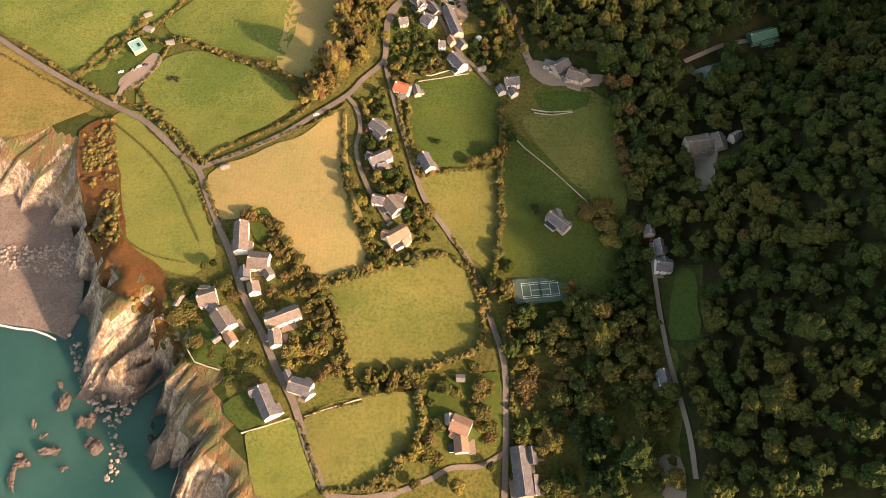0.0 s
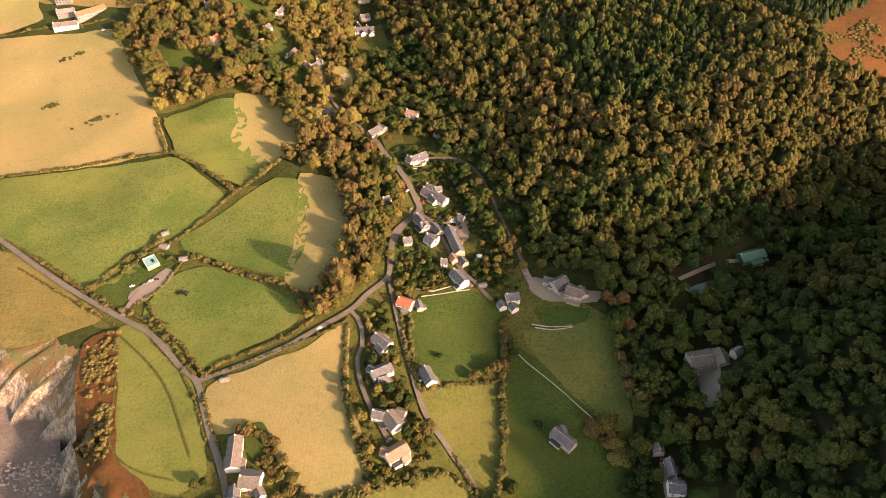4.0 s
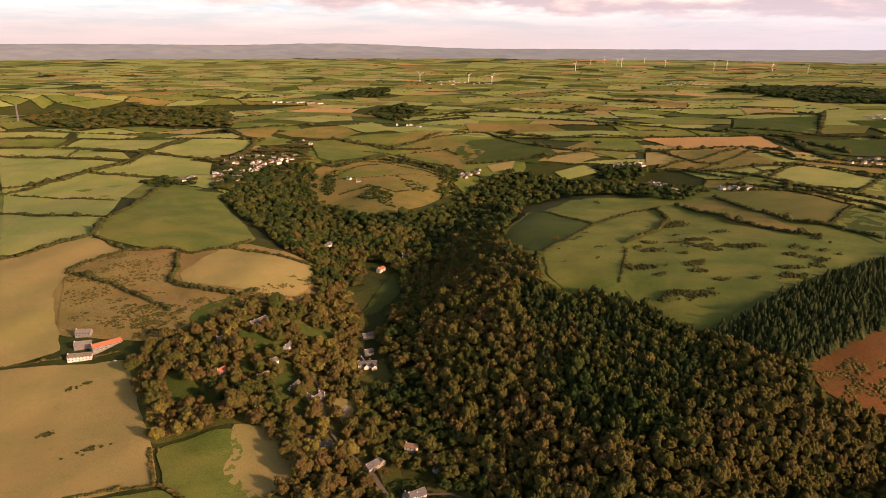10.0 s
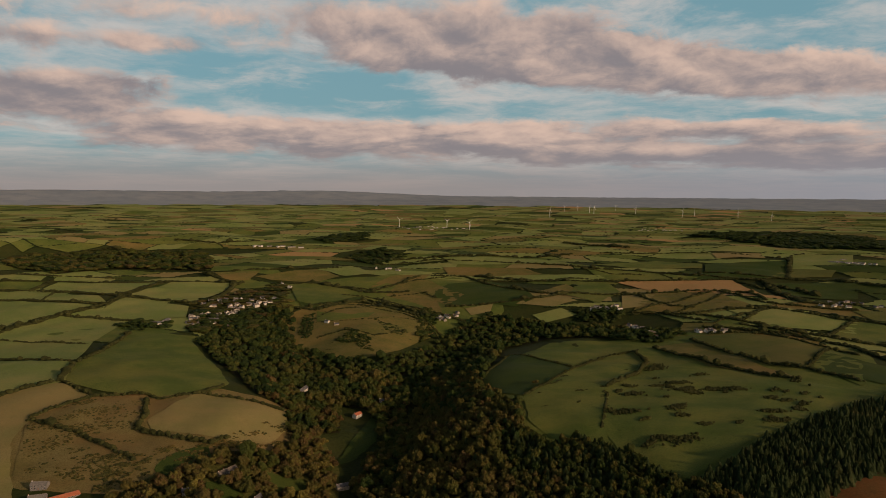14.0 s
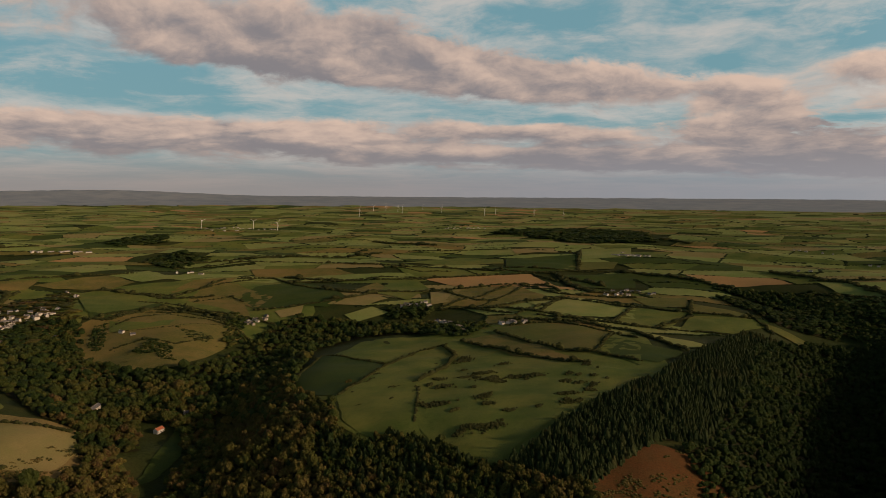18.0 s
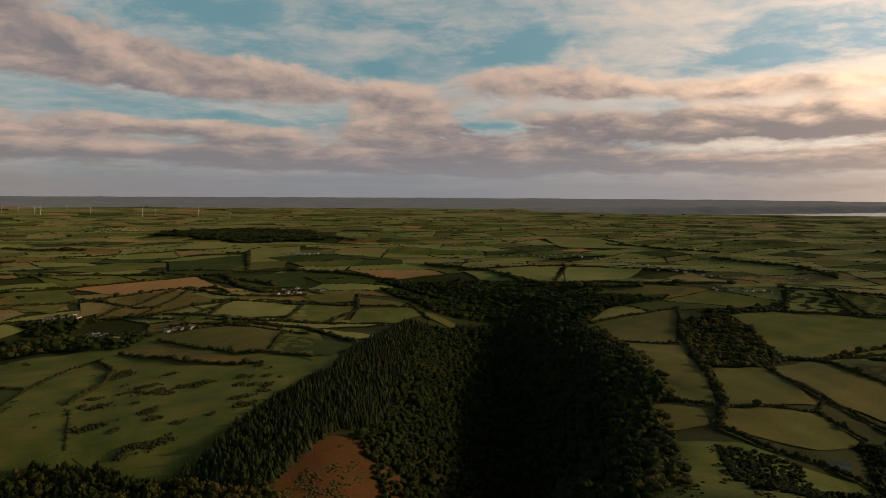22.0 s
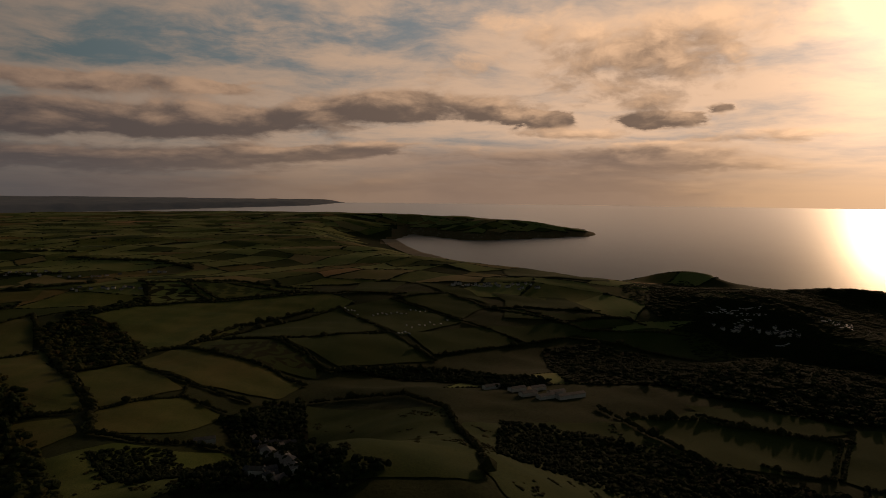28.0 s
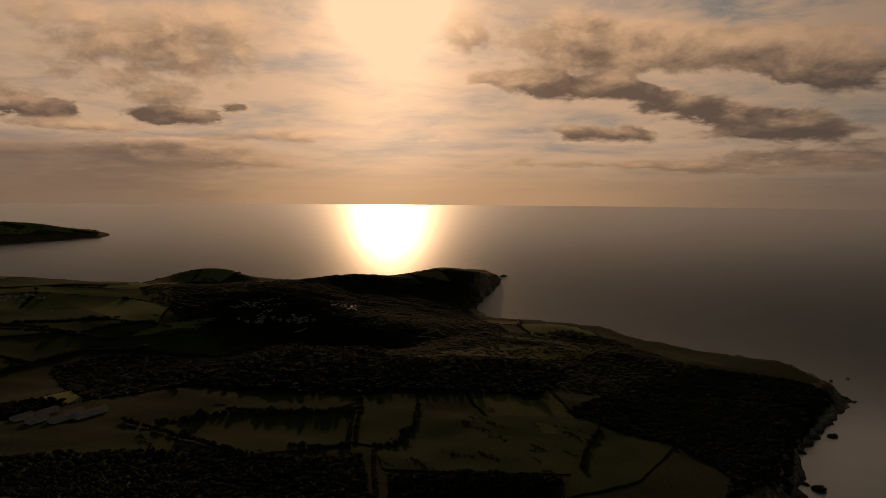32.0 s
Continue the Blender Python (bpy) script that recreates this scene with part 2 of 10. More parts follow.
# ---- materials ----
def material(name, tones, grain=1.0, patch=0.05, rough=0.9, bump=0.3, depth=0.2, metal=0.0, tint=None, island=False, spec=0.09, stripes=0.0, spots=0.45, drift=0.0, puffs=0.0):
    """A matt surface of three tones, with a fine grain and broad patches; tint: a spread of hue by the mesh's own tint values."""
    m = bpy.data.materials.new(name)
    m.use_nodes = True
    n = Nodes(m.node_tree)
    place = n.add("ShaderNodeNewGeometry").outputs["Position"]
    fine = n.noise(place, grain, 6.0, 0.65)
    broad = n.noise(place, patch, 5.0, 0.6)
    c = n.mix(n.span(broad, 0.34, 0.66), tones[0], tones[1])
    c = n.mix(n.span(fine, 0.38, 0.72), c, tones[2])
    if drift:
        wide = n.noise(n.vec("MULTIPLY", place, (1.0, 1.7, 0.4)), 0.0065, 6.0, 0.62)
        c = n.mix(n.span(wide, 0.42, 0.66, 0.0, drift), c, (tones[1][0] * 1.25, tones[1][1] * 1.0, tones[1][2] * 1.1))
        c = n.mix(n.span(wide, 0.46, 0.28, 0.0, drift), c, (tones[2][0] * 1.1, tones[2][1] * 1.25, tones[2][2]))
        tufts = n.noise(place, 0.11, 7.0, 0.7)
        c = n.mix(n.span(tufts, 0.54, 0.72, 0.0, drift * 0.9), c, tones[2])
    if stripes:
        band = n.add("ShaderNodeTexWave", {"Vector": place, "Scale": stripes, "Distortion": 3.0, "Detail": 2.0, "Detail Scale": 0.4}).outputs["Fac"]
        c = n.mix(n.math("MULTIPLY", band, 0.16), c, tones[2])
    if tint:
        t = n.add("ShaderNodeAttribute", attribute_name="tint").outputs["Fac"]
        ramp = n.add("ShaderNodeValToRGB", {0: t})
        ramp.color_ramp.elements.remove(ramp.color_ramp.elements[1])
        for i, (at, col) in enumerate(tint):
            e = ramp.color_ramp.elements[0] if i == 0 else ramp.color_ramp.elements.new(at)
            e.position, e.color = at, (*col, 1.0)
        c = n.mix(n.span(fine, 0.42, 0.70, 0.0, spots), ramp.outputs[0], tones[2])
        c = n.mix(n.span(broad, 0.4, 0.7, 0.0, 0.35), c, tones[1])
    if island:
        v = n.add("ShaderNodeObjectInfo").outputs["Random"]
        c = n.mix(n.span(v, 0.0, 1.0, 0.0, 0.5, False), c, tones[1])
    relief = fine
    if puffs:
        jolt = n.vec("ADD", place, n.vec("SCALE", n.add("ShaderNodeTexNoise", {"Vector": place, "Scale": 0.9, "Detail": 3.0}).outputs["Color"], 1.2))
        clump = n.add("ShaderNodeTexVoronoi", {"Vector": jolt, "Scale": puffs})
        relief = n.math("SUBTRACT", n.math("MULTIPLY", fine, 0.6), n.math("MULTIPLY", clump.outputs["Distance"], 1.3))
        odd = n.add("ShaderNodeSeparateXYZ", {0: clump.outputs["Color"]}).outputs[0]
        c = n.mix(n.span(odd, 0.55, 1.0, 0.0, 0.55), c, n.vec("SCALE", c, 1.4))
        c = n.mix(n.span(odd, 0.45, 0.0, 0.0, 0.55), c, n.vec("SCALE", c, 0.65))
    b = n.add("ShaderNodeBump", {"Strength": bump, "Distance": depth, "Height": relief})
    p = n.add("ShaderNodeBsdfPrincipled", {"Base Color": c, "Roughness": rough, "Metallic": metal, "Specular IOR Level": spec, "Normal": b.outputs[0]})
    n.add("ShaderNodeOutputMaterial", {"Surface": p.outputs[0]})
    return m


GRASS = material("pasture grass", [(0.096, 0.135, 0.027), (0.157, 0.18, 0.042), (0.058, 0.085, 0.021)], 0.6, 0.02, bump=0.8, drift=0.5)
LUSH = material("lush grass", [(0.046, 0.074, 0.015), (0.064, 0.089, 0.018), (0.027, 0.048, 0.011)], 0.55, 0.022, bump=0.8, drift=0.4)
DRY = material("dry stubble grass", [(0.295, 0.238, 0.10), (0.235, 0.215, 0.08), (0.19, 0.16, 0.062)], 0.6, 0.025, bump=0.7, stripes=0.12, drift=0.65)
TAWNY = material("tawny rough grass with rust in it", [(0.24, 0.20, 0.078), (0.19, 0.15, 0.055), (0.12, 0.092, 0.034)], 0.5, 0.03, bump=1.0, depth=0.5, drift=0.7)
ROUGH = material("rough tawny grass", [(0.153, 0.14, 0.036), (0.208, 0.17, 0.055), (0.081, 0.085, 0.024)], 0.5, 0.035, bump=1.0, depth=0.5, drift=0.6)
OLIVE = material("olive pasture", [(0.105, 0.118, 0.029), (0.138, 0.143, 0.04), (0.067, 0.083, 0.02)], 0.5, 0.03, bump=0.9, depth=0.4, drift=0.6)
# lighter copy of the pasture: distant sunlight and haze put into its colour
LIT_PASTURE = material("grazed pasture lightened for sun and haze", [(0.196, 0.245, 0.07), (0.246, 0.275, 0.09), (0.137, 0.175, 0.05)], 0.4, 0.012, bump=0.5, drift=0.5)
PLOUGH = material("ploughed red earth", [(0.42, 0.25, 0.11), (0.36, 0.24, 0.10), (0.30, 0.18, 0.08)], 0.4, 0.02)
VERGE = material("rank verge grass", [(0.083, 0.094, 0.022), (0.12, 0.112, 0.032), (0.045, 0.053, 0.013)], 0.5, 0.05, bump=1.0, depth=0.5)
LAND = material("rough hill grass", [(0.034, 0.050, 0.012), (0.046, 0.056, 0.015), (0.020, 0.030, 0.008)], 0.25, 0.012, bump=1.0, depth=0.5, drift=0.5)
BRACKEN = material("rusty bracken", [(0.135, 0.052, 0.017), (0.10, 0.058, 0.019), (0.042, 0.031, 0.011)], 0.45, 0.07, bump=1.0, depth=0.6, drift=0.5)
FLOOR = material("woodland floor", [(0.03, 0.027, 0.012), (0.036, 0.036, 0.012), (0.018, 0.018, 0.007)], 0.3, 0.03)
ASPHALT = material("worn lane asphalt", [(0.14, 0.12, 0.10), (0.18, 0.155, 0.13), (0.10, 0.09, 0.08)], 1.2, 0.06)
GRAVEL = material("pale gravel", [(0.22, 0.175, 0.14), (0.19, 0.155, 0.125), (0.26, 0.22, 0.18)], 1.5, 0.1)
LEAF = [(0.0, (0.014, 0.028, 0.007)), (0.22, (0.026, 0.046, 0.010)), (0.4, (0.050, 0.064, 0.013)), (0.58, (0.078, 0.074, 0.017)), (0.74, (0.108, 0.084, 0.024)), (0.83, (0.094, 0.056, 0.024)), (0.91, (0.140, 0.120, 0.028)), (1.0, (0.172, 0.145, 0.033))]
CANOPY = material("autumn foliage", [(0.04, 0.05, 0.015), (0.05, 0.052, 0.016), (0.010, 0.013, 0.004)], 1.3, 0.02, bump=1.0, depth=1.3, tint=LEAF, spots=0.3, puffs=0.7)
NEEDLES = material("conifer needles", [(0.03, 0.05, 0.015), (0.045, 0.06, 0.02), (0.015, 0.025, 0.008)], 1.2, 0.03, bump=1.0, depth=0.5,
                   tint=[(0.0, (0.014, 0.026, 0.009)), (0.6, (0.024, 0.034, 0.011)), (1.0, (0.06, 0.05, 0.018))])
HEDGE = material("hedge leaves", [(0.07, 0.08, 0.02), (0.09, 0.09, 0.025), (0.035, 0.04, 0.012)], 1.0, 0.05, bump=1.0, depth=0.4,
                 tint=[(0.0, (0.026, 0.032, 0.011)), (0.5, (0.062, 0.062, 0.019)), (1.0, (0.15, 0.105, 0.032))], puffs=0.8)
# darker copy of the grass: the shade of backlit coast fields, in the colour
SHADED_PASTURE = material("coastal pasture darkened for shade", [(0.027, 0.037, 0.008), (0.037, 0.042, 0.011), (0.016, 0.02, 0.005)], 0.4, 0.02, bump=0.8, drift=0.4)
# blue-grey of aerial haze, painted into the colour of the farthest land
HAZED_LAND = material("far land with painted haze", [(0.26, 0.30, 0.36), (0.30, 0.33, 0.38), (0.22, 0.26, 0.32)], 0.01, 0.004, bump=0.0)
BARK = material("bark", [(0.12, 0.09, 0.06), (0.09, 0.07, 0.05), (0.06, 0.05, 0.04)], 3.0, 0.4)
WATER_SAND = material("grey shingle beach", [(0.17, 0.135, 0.115), (0.22, 0.18, 0.155), (0.12, 0.10, 0.09)], 0.6, 0.05, bump=0.6)


SAND = material("pale beach sand", [(0.50, 0.41, 0.30), (0.44, 0.36, 0.26), (0.38, 0.31, 0.23)], 0.3, 0.03, bump=0.2)


def rock_material(name, pale, dark, top):
    """Layered sea-cliff rock, cracked and stained, with grass and bracken where it lies flat."""
    m = bpy.data.materials.new(name)
    m.use_nodes = True
    n = Nodes(m.node_tree)
    g = n.add("ShaderNodeNewGeometry")
    place = g.outputs["Position"]
    slant = n.vec("MULTIPLY", place, (1.0, 0.3, 0.6))
    layers = n.noise(slant, 0.22, 10.0, 0.72)
    cracks = n.noise(n.vec("MULTIPLY", place, (1.5, 0.45, 1.0)), 0.5, 9.0, 0.75)
    crags = n.add("ShaderNodeTexVoronoi", {"Vector": n.vec("ADD", slant, n.vec("SCALE", n.add("ShaderNodeTexNoise", {"Vector": place, "Scale": 0.2, "Detail": 4.0}).outputs["Color"], 4.0)), "Scale": 0.35}, ).outputs["Distance"]
    stain = n.noise(place, 0.03, 4.0)
    c = n.mix(n.span(layers, 0.36, 0.60), dark, pale)
    c = n.mix(n.span(stain, 0.40, 0.62, 0.0, 0.55), c, (pale[0] * 0.55, pale[1] * 0.5, pale[2] * 0.5))
    c = n.mix(n.span(cracks, 0.44, 0.60, 0.0, 0.8), c, dark)
    c = n.mix(n.span(crags, 0.55, 0.95, 0.0, 0.6), c, (dark[0] * 0.5, dark[1] * 0.5, dark[2] * 0.5))
    flat = n.add("ShaderNodeSeparateXYZ", {0: g.outputs["True Normal"]}).outputs[2]
    cover = n.math("ADD", flat, n.math("MULTIPLY", n.math("SUBTRACT", n.noise(place, 0.08, 7.0, 0.65), 0.5), 0.8))
    high = n.add("ShaderNodeSeparateXYZ", {0: place}).outputs[2]
    turf = n.mix(n.span(n.noise(place, 0.15, 6.0, 0.65), 0.40, 0.62), top, (0.10, 0.115, 0.03))
    turf = n.mix(n.span(n.noise(place, 0.9, 5.0, 0.65), 0.45, 0.65, 0.0, 0.7), turf, (0.07, 0.05, 0.02))
    c = n.mix(n.math("MULTIPLY", n.span(cover, 0.58, 0.80), n.span(high, 9.0, 20.0)), c, turf)
    tide = n.math("ADD", high, n.math("MULTIPLY", n.math("SUBTRACT", cracks, 0.5), 14.0))
    c = n.mix(n.span(tide, 9.0, 2.0, 0.0, 0.85), c, (0.05, 0.042, 0.036))          # wet, weed-grown rock at the tide line
    b = n.add("ShaderNodeBump", {"Strength": 1.0, "Distance": 2.2, "Height": n.math("ADD", n.math("SUBTRACT", layers, n.math("MULTIPLY", crags, 0.35)), n.math("MULTIPLY", cracks, 0.5))})
    p = n.add("ShaderNodeBsdfPrincipled", {"Base Color": c, "Roughness": 0.85, "Normal": b.outputs[0]})
    n.add("ShaderNodeOutputMaterial", {"Surface": p.outputs[0]})
    return m


ROCK = rock_material("sea cliff rock", (0.62, 0.49, 0.34), (0.13, 0.105, 0.085), (0.17, 0.09, 0.03))


def water_material():
    """Green sea water: its own colour seen from above, a broad sheen at a glance."""
    m = bpy.data.materials.new("sea water")
    m.use_nodes = True
    n = Nodes(m.node_tree)
    place = n.add("ShaderNodeNewGeometry").outputs["Position"]
    c = n.mix(n.span(n.noise(place, 0.012, 5.0), 0.35, 0.65), (0.02, 0.085, 0.08), (0.04, 0.12, 0.105))
    c = n.mix(n.span(n.noise(place, 0.09, 5.0, 0.65), 0.62, 0.80, 0.0, 0.35), c, (0.10, 0.17, 0.15))
    swell = n.noise(n.vec("MULTIPLY", place, (1.0, 1.6, 1.0)), 0.05, 7.0, 0.62)
    b = n.add("ShaderNodeBump", {"Strength": 0.4, "Distance": 1.0, "Height": swell})
    p = n.add("ShaderNodeBsdfPrincipled", {"Base Color": c, "Roughness": 0.34, "IOR": 1.33, "Normal": b.outputs[0], "Subsurface Weight": 1.0, "Subsurface Radius": (0.5, 1.0, 1.0), "Subsurface Scale": 45.0})
    sheen = n.add("ShaderNodeBsdfGlossy", {"Color": (0.92, 0.92, 0.93, 1.0), "Roughness": 0.35, "Normal": b.outputs[0]})
    graze = n.add("ShaderNodeLayerWeight", {"Blend": 0.5}).outputs["Facing"]
    mixed = n.add("ShaderNodeMixShader", {0: n.math("MULTIPLY", n.math("POWER", graze, 2.2), 0.97), 1: p.outputs[0], 2: sheen.outputs[0]})
    n.add("ShaderNodeOutputMaterial", {"Surface": mixed.outputs[0]})
    return m


SEA = water_material()


# the shore, the hills (x, y, width, height) and the valleys (x, y, floor, half width)
COAST_NEAR = [
    (-454, 354), (-389, 332), (-330, 308), (-288, 300), (-259, 261), (-241, 221), (-237, 188), (-215, 154),
    (-198, 165), (-195, 188), (-182, 172), (-178, 143), (-171, 115), (-155, 89), (-105, 40), (-30, -30),
    (70, -120), (190, -310), (330, -600), (521, -1100), (596, -1253), (618, -1391), (687, -1655), (818, -1754),
    (891, -1782), (1051, -1731), (1294, -1727), (1444, -1797),
]
COAST_FAR = [
    (1601, -1741), (1801, -1621), (2091, -1742), (2807, -2539), (2983, -2638), (3124, -2550), (2993, -1600), (2993, -1336),
    (2986, -1237), (3226, -922), (3340, -768), (4110, -355), (4927, -35), (6290, 404), (7953, 323), (6869, -318),
    (7876, -1766), (8471, -1831), (9842, -608), (11132, 629), (11846, 1602), (11841, 3460), (10695, 4799), (9753, 5899),
    (12028, 5272), (9486, 7044), (10279, 8146), (12673, 7971), (24311, 4349),
]
COAST = COAST_NEAR + COAST_FAR
# first three hills: added mostly out of view, to shade the valley woods
HILLS = [
    (560, -40, 210, 55), (520, 150, 230, 62), (620, 60, 240, 30), (3021, -1057, 210, 75), (2742, -1333, 420, 26), (2669, -2162, 230, 40), (1344, -1461, 110, 26), (3269, -413, 330, 34),
    (8368, 1131, 1300, 50), (6976, -984, 600, 22), (-9000, 20000, 5000, 215), (-3500, 24000, 3600, 210), (-14000, 15000, 5200, 180), (2500, 27000, 5000, 60),
]
VALLEYS = [
    [(41, 54, 6, 70), (43, 89, 12, 90), (57, 169, 20, 110), (55, 264, 28, 120), (36, 370, 36, 110), (12, 446, 44, 110), (-20, 530, 50, 120), (-62, 619, 56, 120), (-110, 807, 62, 120), (-103, 977, 70, 120), (-82, 1101, 78, 120), (-128, 1170, 86, 130), (-256, 1408, 100, 150), (-377, 1704, 118, 140)],
    [(-82, 1101, 78, 120), (-57, 1265, 84, 130), (65, 1527, 92, 150), (218, 1674, 104, 160), (413, 1657, 118, 140)],
    [(57, 169, 20, 80), (128, 294, 32, 70), (199, 381, 46, 80), (370, 489, 40, 90), (640, 590, 30, 105), (870, 815, 40, 120), (1140, 1085, 62, 135), (1486, 1413, 96, 160), (1553, 1979, 126, 150)],
    [(839, 195, 95, 140), (1237, 207, 105, 160), (1486, -275, 90, 200), (1674, -822, 50, 220), (1493, -882, 20, 200)],
    [(6900, 500, 2, 420), (5816, 330, 2, 380), (5114, 170, 2, 330), (4560, -20, 2, 280), (4254, -200, 2, 230)],
    [(-2546, 3555, 60, 400), (-1699, 3907, 90, 400), (-1110, 3709, 110, 300)],
]


# ---- the lie of the land, in true metres: x right, y ahead, z over the sea ----
EYE = Vector((0.0, 0.0, 440.0))
NEAR = 1500.0


def shrink(r):
    """How much the far country is drawn in towards the eye, by its true distance."""
    return np.interp(r, RING_TRUE, RING_SHRINK)


_s = np.linspace(NEAR, 4860.0, 900)
_t = _s * (1.0 + 5.8 * ((_s - NEAR) / 3350.0) ** 2)
RING_TRUE = np.concatenate(([0.0], _t))
RING_SHRINK = np.concatenate(([1.0], _s / _t))


def drawn(p):
    """True points (n, 3) to points of the scene."""
    p = np.asarray(p, dtype=float).reshape(-1, 3)
    k = shrink(np.hypot(p[:, 0], p[:, 1]))[:, None]
    c = np.array(EYE)
    return c + (p - c) * k


def ease(a, b, v):
    u = np.clip((v - a) / (b - a), 0.0, 1.0)
    return u * u * (3.0 - 2.0 * u)


def polyline_far(x, y, line):
    """Distance to a polyline, and the share along it (in points)."""
    best = np.full(x.shape, 1e18)
    along = np.zeros(x.shape)
    for i in range(len(line) - 1):
        ax, ay = line[i][:2]
        bx, by = line[i + 1][:2]
        dx, dy = bx - ax, by - ay
        u = np.clip(((x - ax) * dx + (y - ay) * dy) / (dx * dx + dy * dy + 1e-9), 0.0, 1.0)
        d = (x - ax - u * dx) ** 2 + (y - ay - u * dy) ** 2
        nearer = d < best
        best = np.where(nearer, d, best)
        along = np.where(nearer, i + u, along)
    return np.sqrt(best), along


def inside(x, y, ring):
    """Whether points lie inside a ring."""
    res = np.zeros(x.shape, dtype=bool)
    n = len(ring)
    for i in range(n):
        ax, ay = ring[i][:2]
        bx, by = ring[(i + 1) % n][:2]
        if ay == by:
            continue
        cross = ((ay > y) != (by > y)) & (x < (bx - ax) * (y - ay) / (by - ay) + ax)
        res ^= cross
    return res


def waves(x, y, size, seed):
    """Smooth uneven relief, about -1 to 1."""
    rng = np.random.RandomState(seed)
    v = np.zeros(np.shape(x))
    for k in range(7):
        a = rng.uniform(0, 2 * math.pi)
        f = 2 * math.pi / (size * rng.uniform(0.6, 1.6))
        v = v + np.sin((x * math.cos(a) + y * math.sin(a)) * f + rng.uniform(0, 6.3))
    return v / 3.2


SHORE = [(-30000, 6000), (-3000, 900), (-900, 380)] + COAST + [(60000, 3900)]
COAST_RING = SHORE + [(60000, -60000), (-60000, -60000), (-60000, 6000)]


def ground(x, y):
    """The height of the land over the sea, in true metres."""
    x, y = np.broadcast_arrays(np.asarray(x, float), np.asarray(y, float))
    r = np.hypot(x, y)
    d, _ = polyline_far(x, y, SHORE)
    s = np.where(inside(x, y, COAST_RING), -d, d)          # inland is positive
    z = 36.0 + 104.0 * ease(30.0, 880.0, s) + waves(x, y, 900.0, 3) * 9.0 * ease(100, 700, s)
    z = z + 40.0 * ease(3000.0, 12000.0, s)
    for hx, hy, w, h in HILLS:
        z = z + h * np.exp(-((x - hx) ** 2 + (y - hy) ** 2) / (w * w))
    for line in VALLEYS:
        dd, u = polyline_far(x, y, line)
        floor = np.interp(u, range(len(line)), [p[2] for p in line])
        wide = np.interp(u, range(len(line)), [p[3] for p in line])
        cut = np.exp(-(dd / wide) ** 2)
        z = z - np.maximum(z - floor, 0.0) * cut
    z = z + waves(x, y, 130.0, 5) * 1.6 * ease(60, 200, s)
    z = z + waves(x, y, 58.0, 6) * 0.75 * ease(150, 320, s) * ease(2300.0, 1300.0, r)
    # the cliffs: rough rock that falls to the sea
    rough = waves(x, y, 38.0, 8) * 4.0 + waves(x, y, 13.0, 9) * 2.6 + waves(x, y, 6.0, 12) * 1.6
    wide = 30.0 + 0.012 * r
    ribs = np.abs(np.sin((x * 0.85 + y * 0.35) / 4.6 + waves(x, y, 45.0, 14) * 1.8))
    rough = rough + (0.55 - ribs) * 2.2
    k = ease(-0.55 * wide, 0.9 * wide, s + rough * 1.1)
    z = -7.0 + (z + 7.0) * k + np.clip(rough, -9, 10) * 0.9 * np.exp(-((s + 2.0) / 22.0) ** 2)
    return z


# ---- building in mesh arrays ----
def mesh_from(name, verts, faces, mats, index=None, tint=None, smooth=False):
    """A mesh from arrays: verts (n, 3), faces (m, 3) or (m, 4)."""
    me = bpy.data.meshes.new(name)
    verts, faces = np.asarray(verts, np.float32), np.asarray(faces, np.int32)
    k = faces.shape[1]
    me.vertices.add(len(verts))
    me.vertices.foreach_set("co", verts.ravel())
    me.loops.add(faces.size)
    me.loops.foreach_set("vertex_index", faces.ravel())
    me.polygons.add(len(faces))
    me.polygons.foreach_set("loop_start", np.arange(0, faces.size, k, dtype=np.int32))
    for m in mats:
        me.materials.append(m)
    if index is not None:
        me.polygons.foreach_set("material_index", np.asarray(index, np.int32))
    me.polygons.foreach_set("use_smooth", np.full(len(faces), smooth))
    if tint is not None:
        a = me.attributes.new("tint", "FLOAT", "POINT")
        a.data.foreach_set("value", np.asarray(tint, np.float32))
    me.update()
    me.validate()
    return me


def ground_sheet():
    """One sheet of land from under the eye to the horizon, fine where it is looked at."""
    rt = np.concatenate(((0.5, 10, 20), np.geomspace(30, 1500, 330), np.geomspace(1520, 6500, 95), np.geomspace(6800, 33000, 40)))
    turn = np.radians(np.concatenate((np.arange(-40, 168, 0.45), np.arange(168, 320, 4.0))))
    R, A = np.meshgrid(rt, turn, indexing="ij")
    x, y = R * np.sin(A), R * np.cos(A)
    z = ground(x, y)
    n, m = R.shape
    v = drawn(np.stack((x, y, z), -1))
    i, j = np.meshgrid(np.arange(n - 1), np.arange(m), indexing="ij")
    k = (j + 1) % m
    faces = np.stack((i * m + j, (i + 1) * m + j, (i + 1) * m + k, i * m + k), -1).reshape(-1, 4)[:, ::-1]
    d, _ = polyline_far(x, y, SHORE)
    d = np.where(inside(x, y, COAST_RING), -d, d)
    cliff = ((d < 34.0 + 0.012 * R) & (R < 9000))[:-1].reshape(-1)
    # beyond about 12 km the ground takes the haze-coloured material
    return mesh_from("ground", v, faces, [LAND, ROCK, HAZED_LAND], np.where((R + 900.0 * waves(x, y, 5200.0, 17))[:-1].reshape(-1) > 12000, 2, cliff.astype(int)), smooth=True)


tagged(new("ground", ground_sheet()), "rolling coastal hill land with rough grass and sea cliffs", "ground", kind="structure")


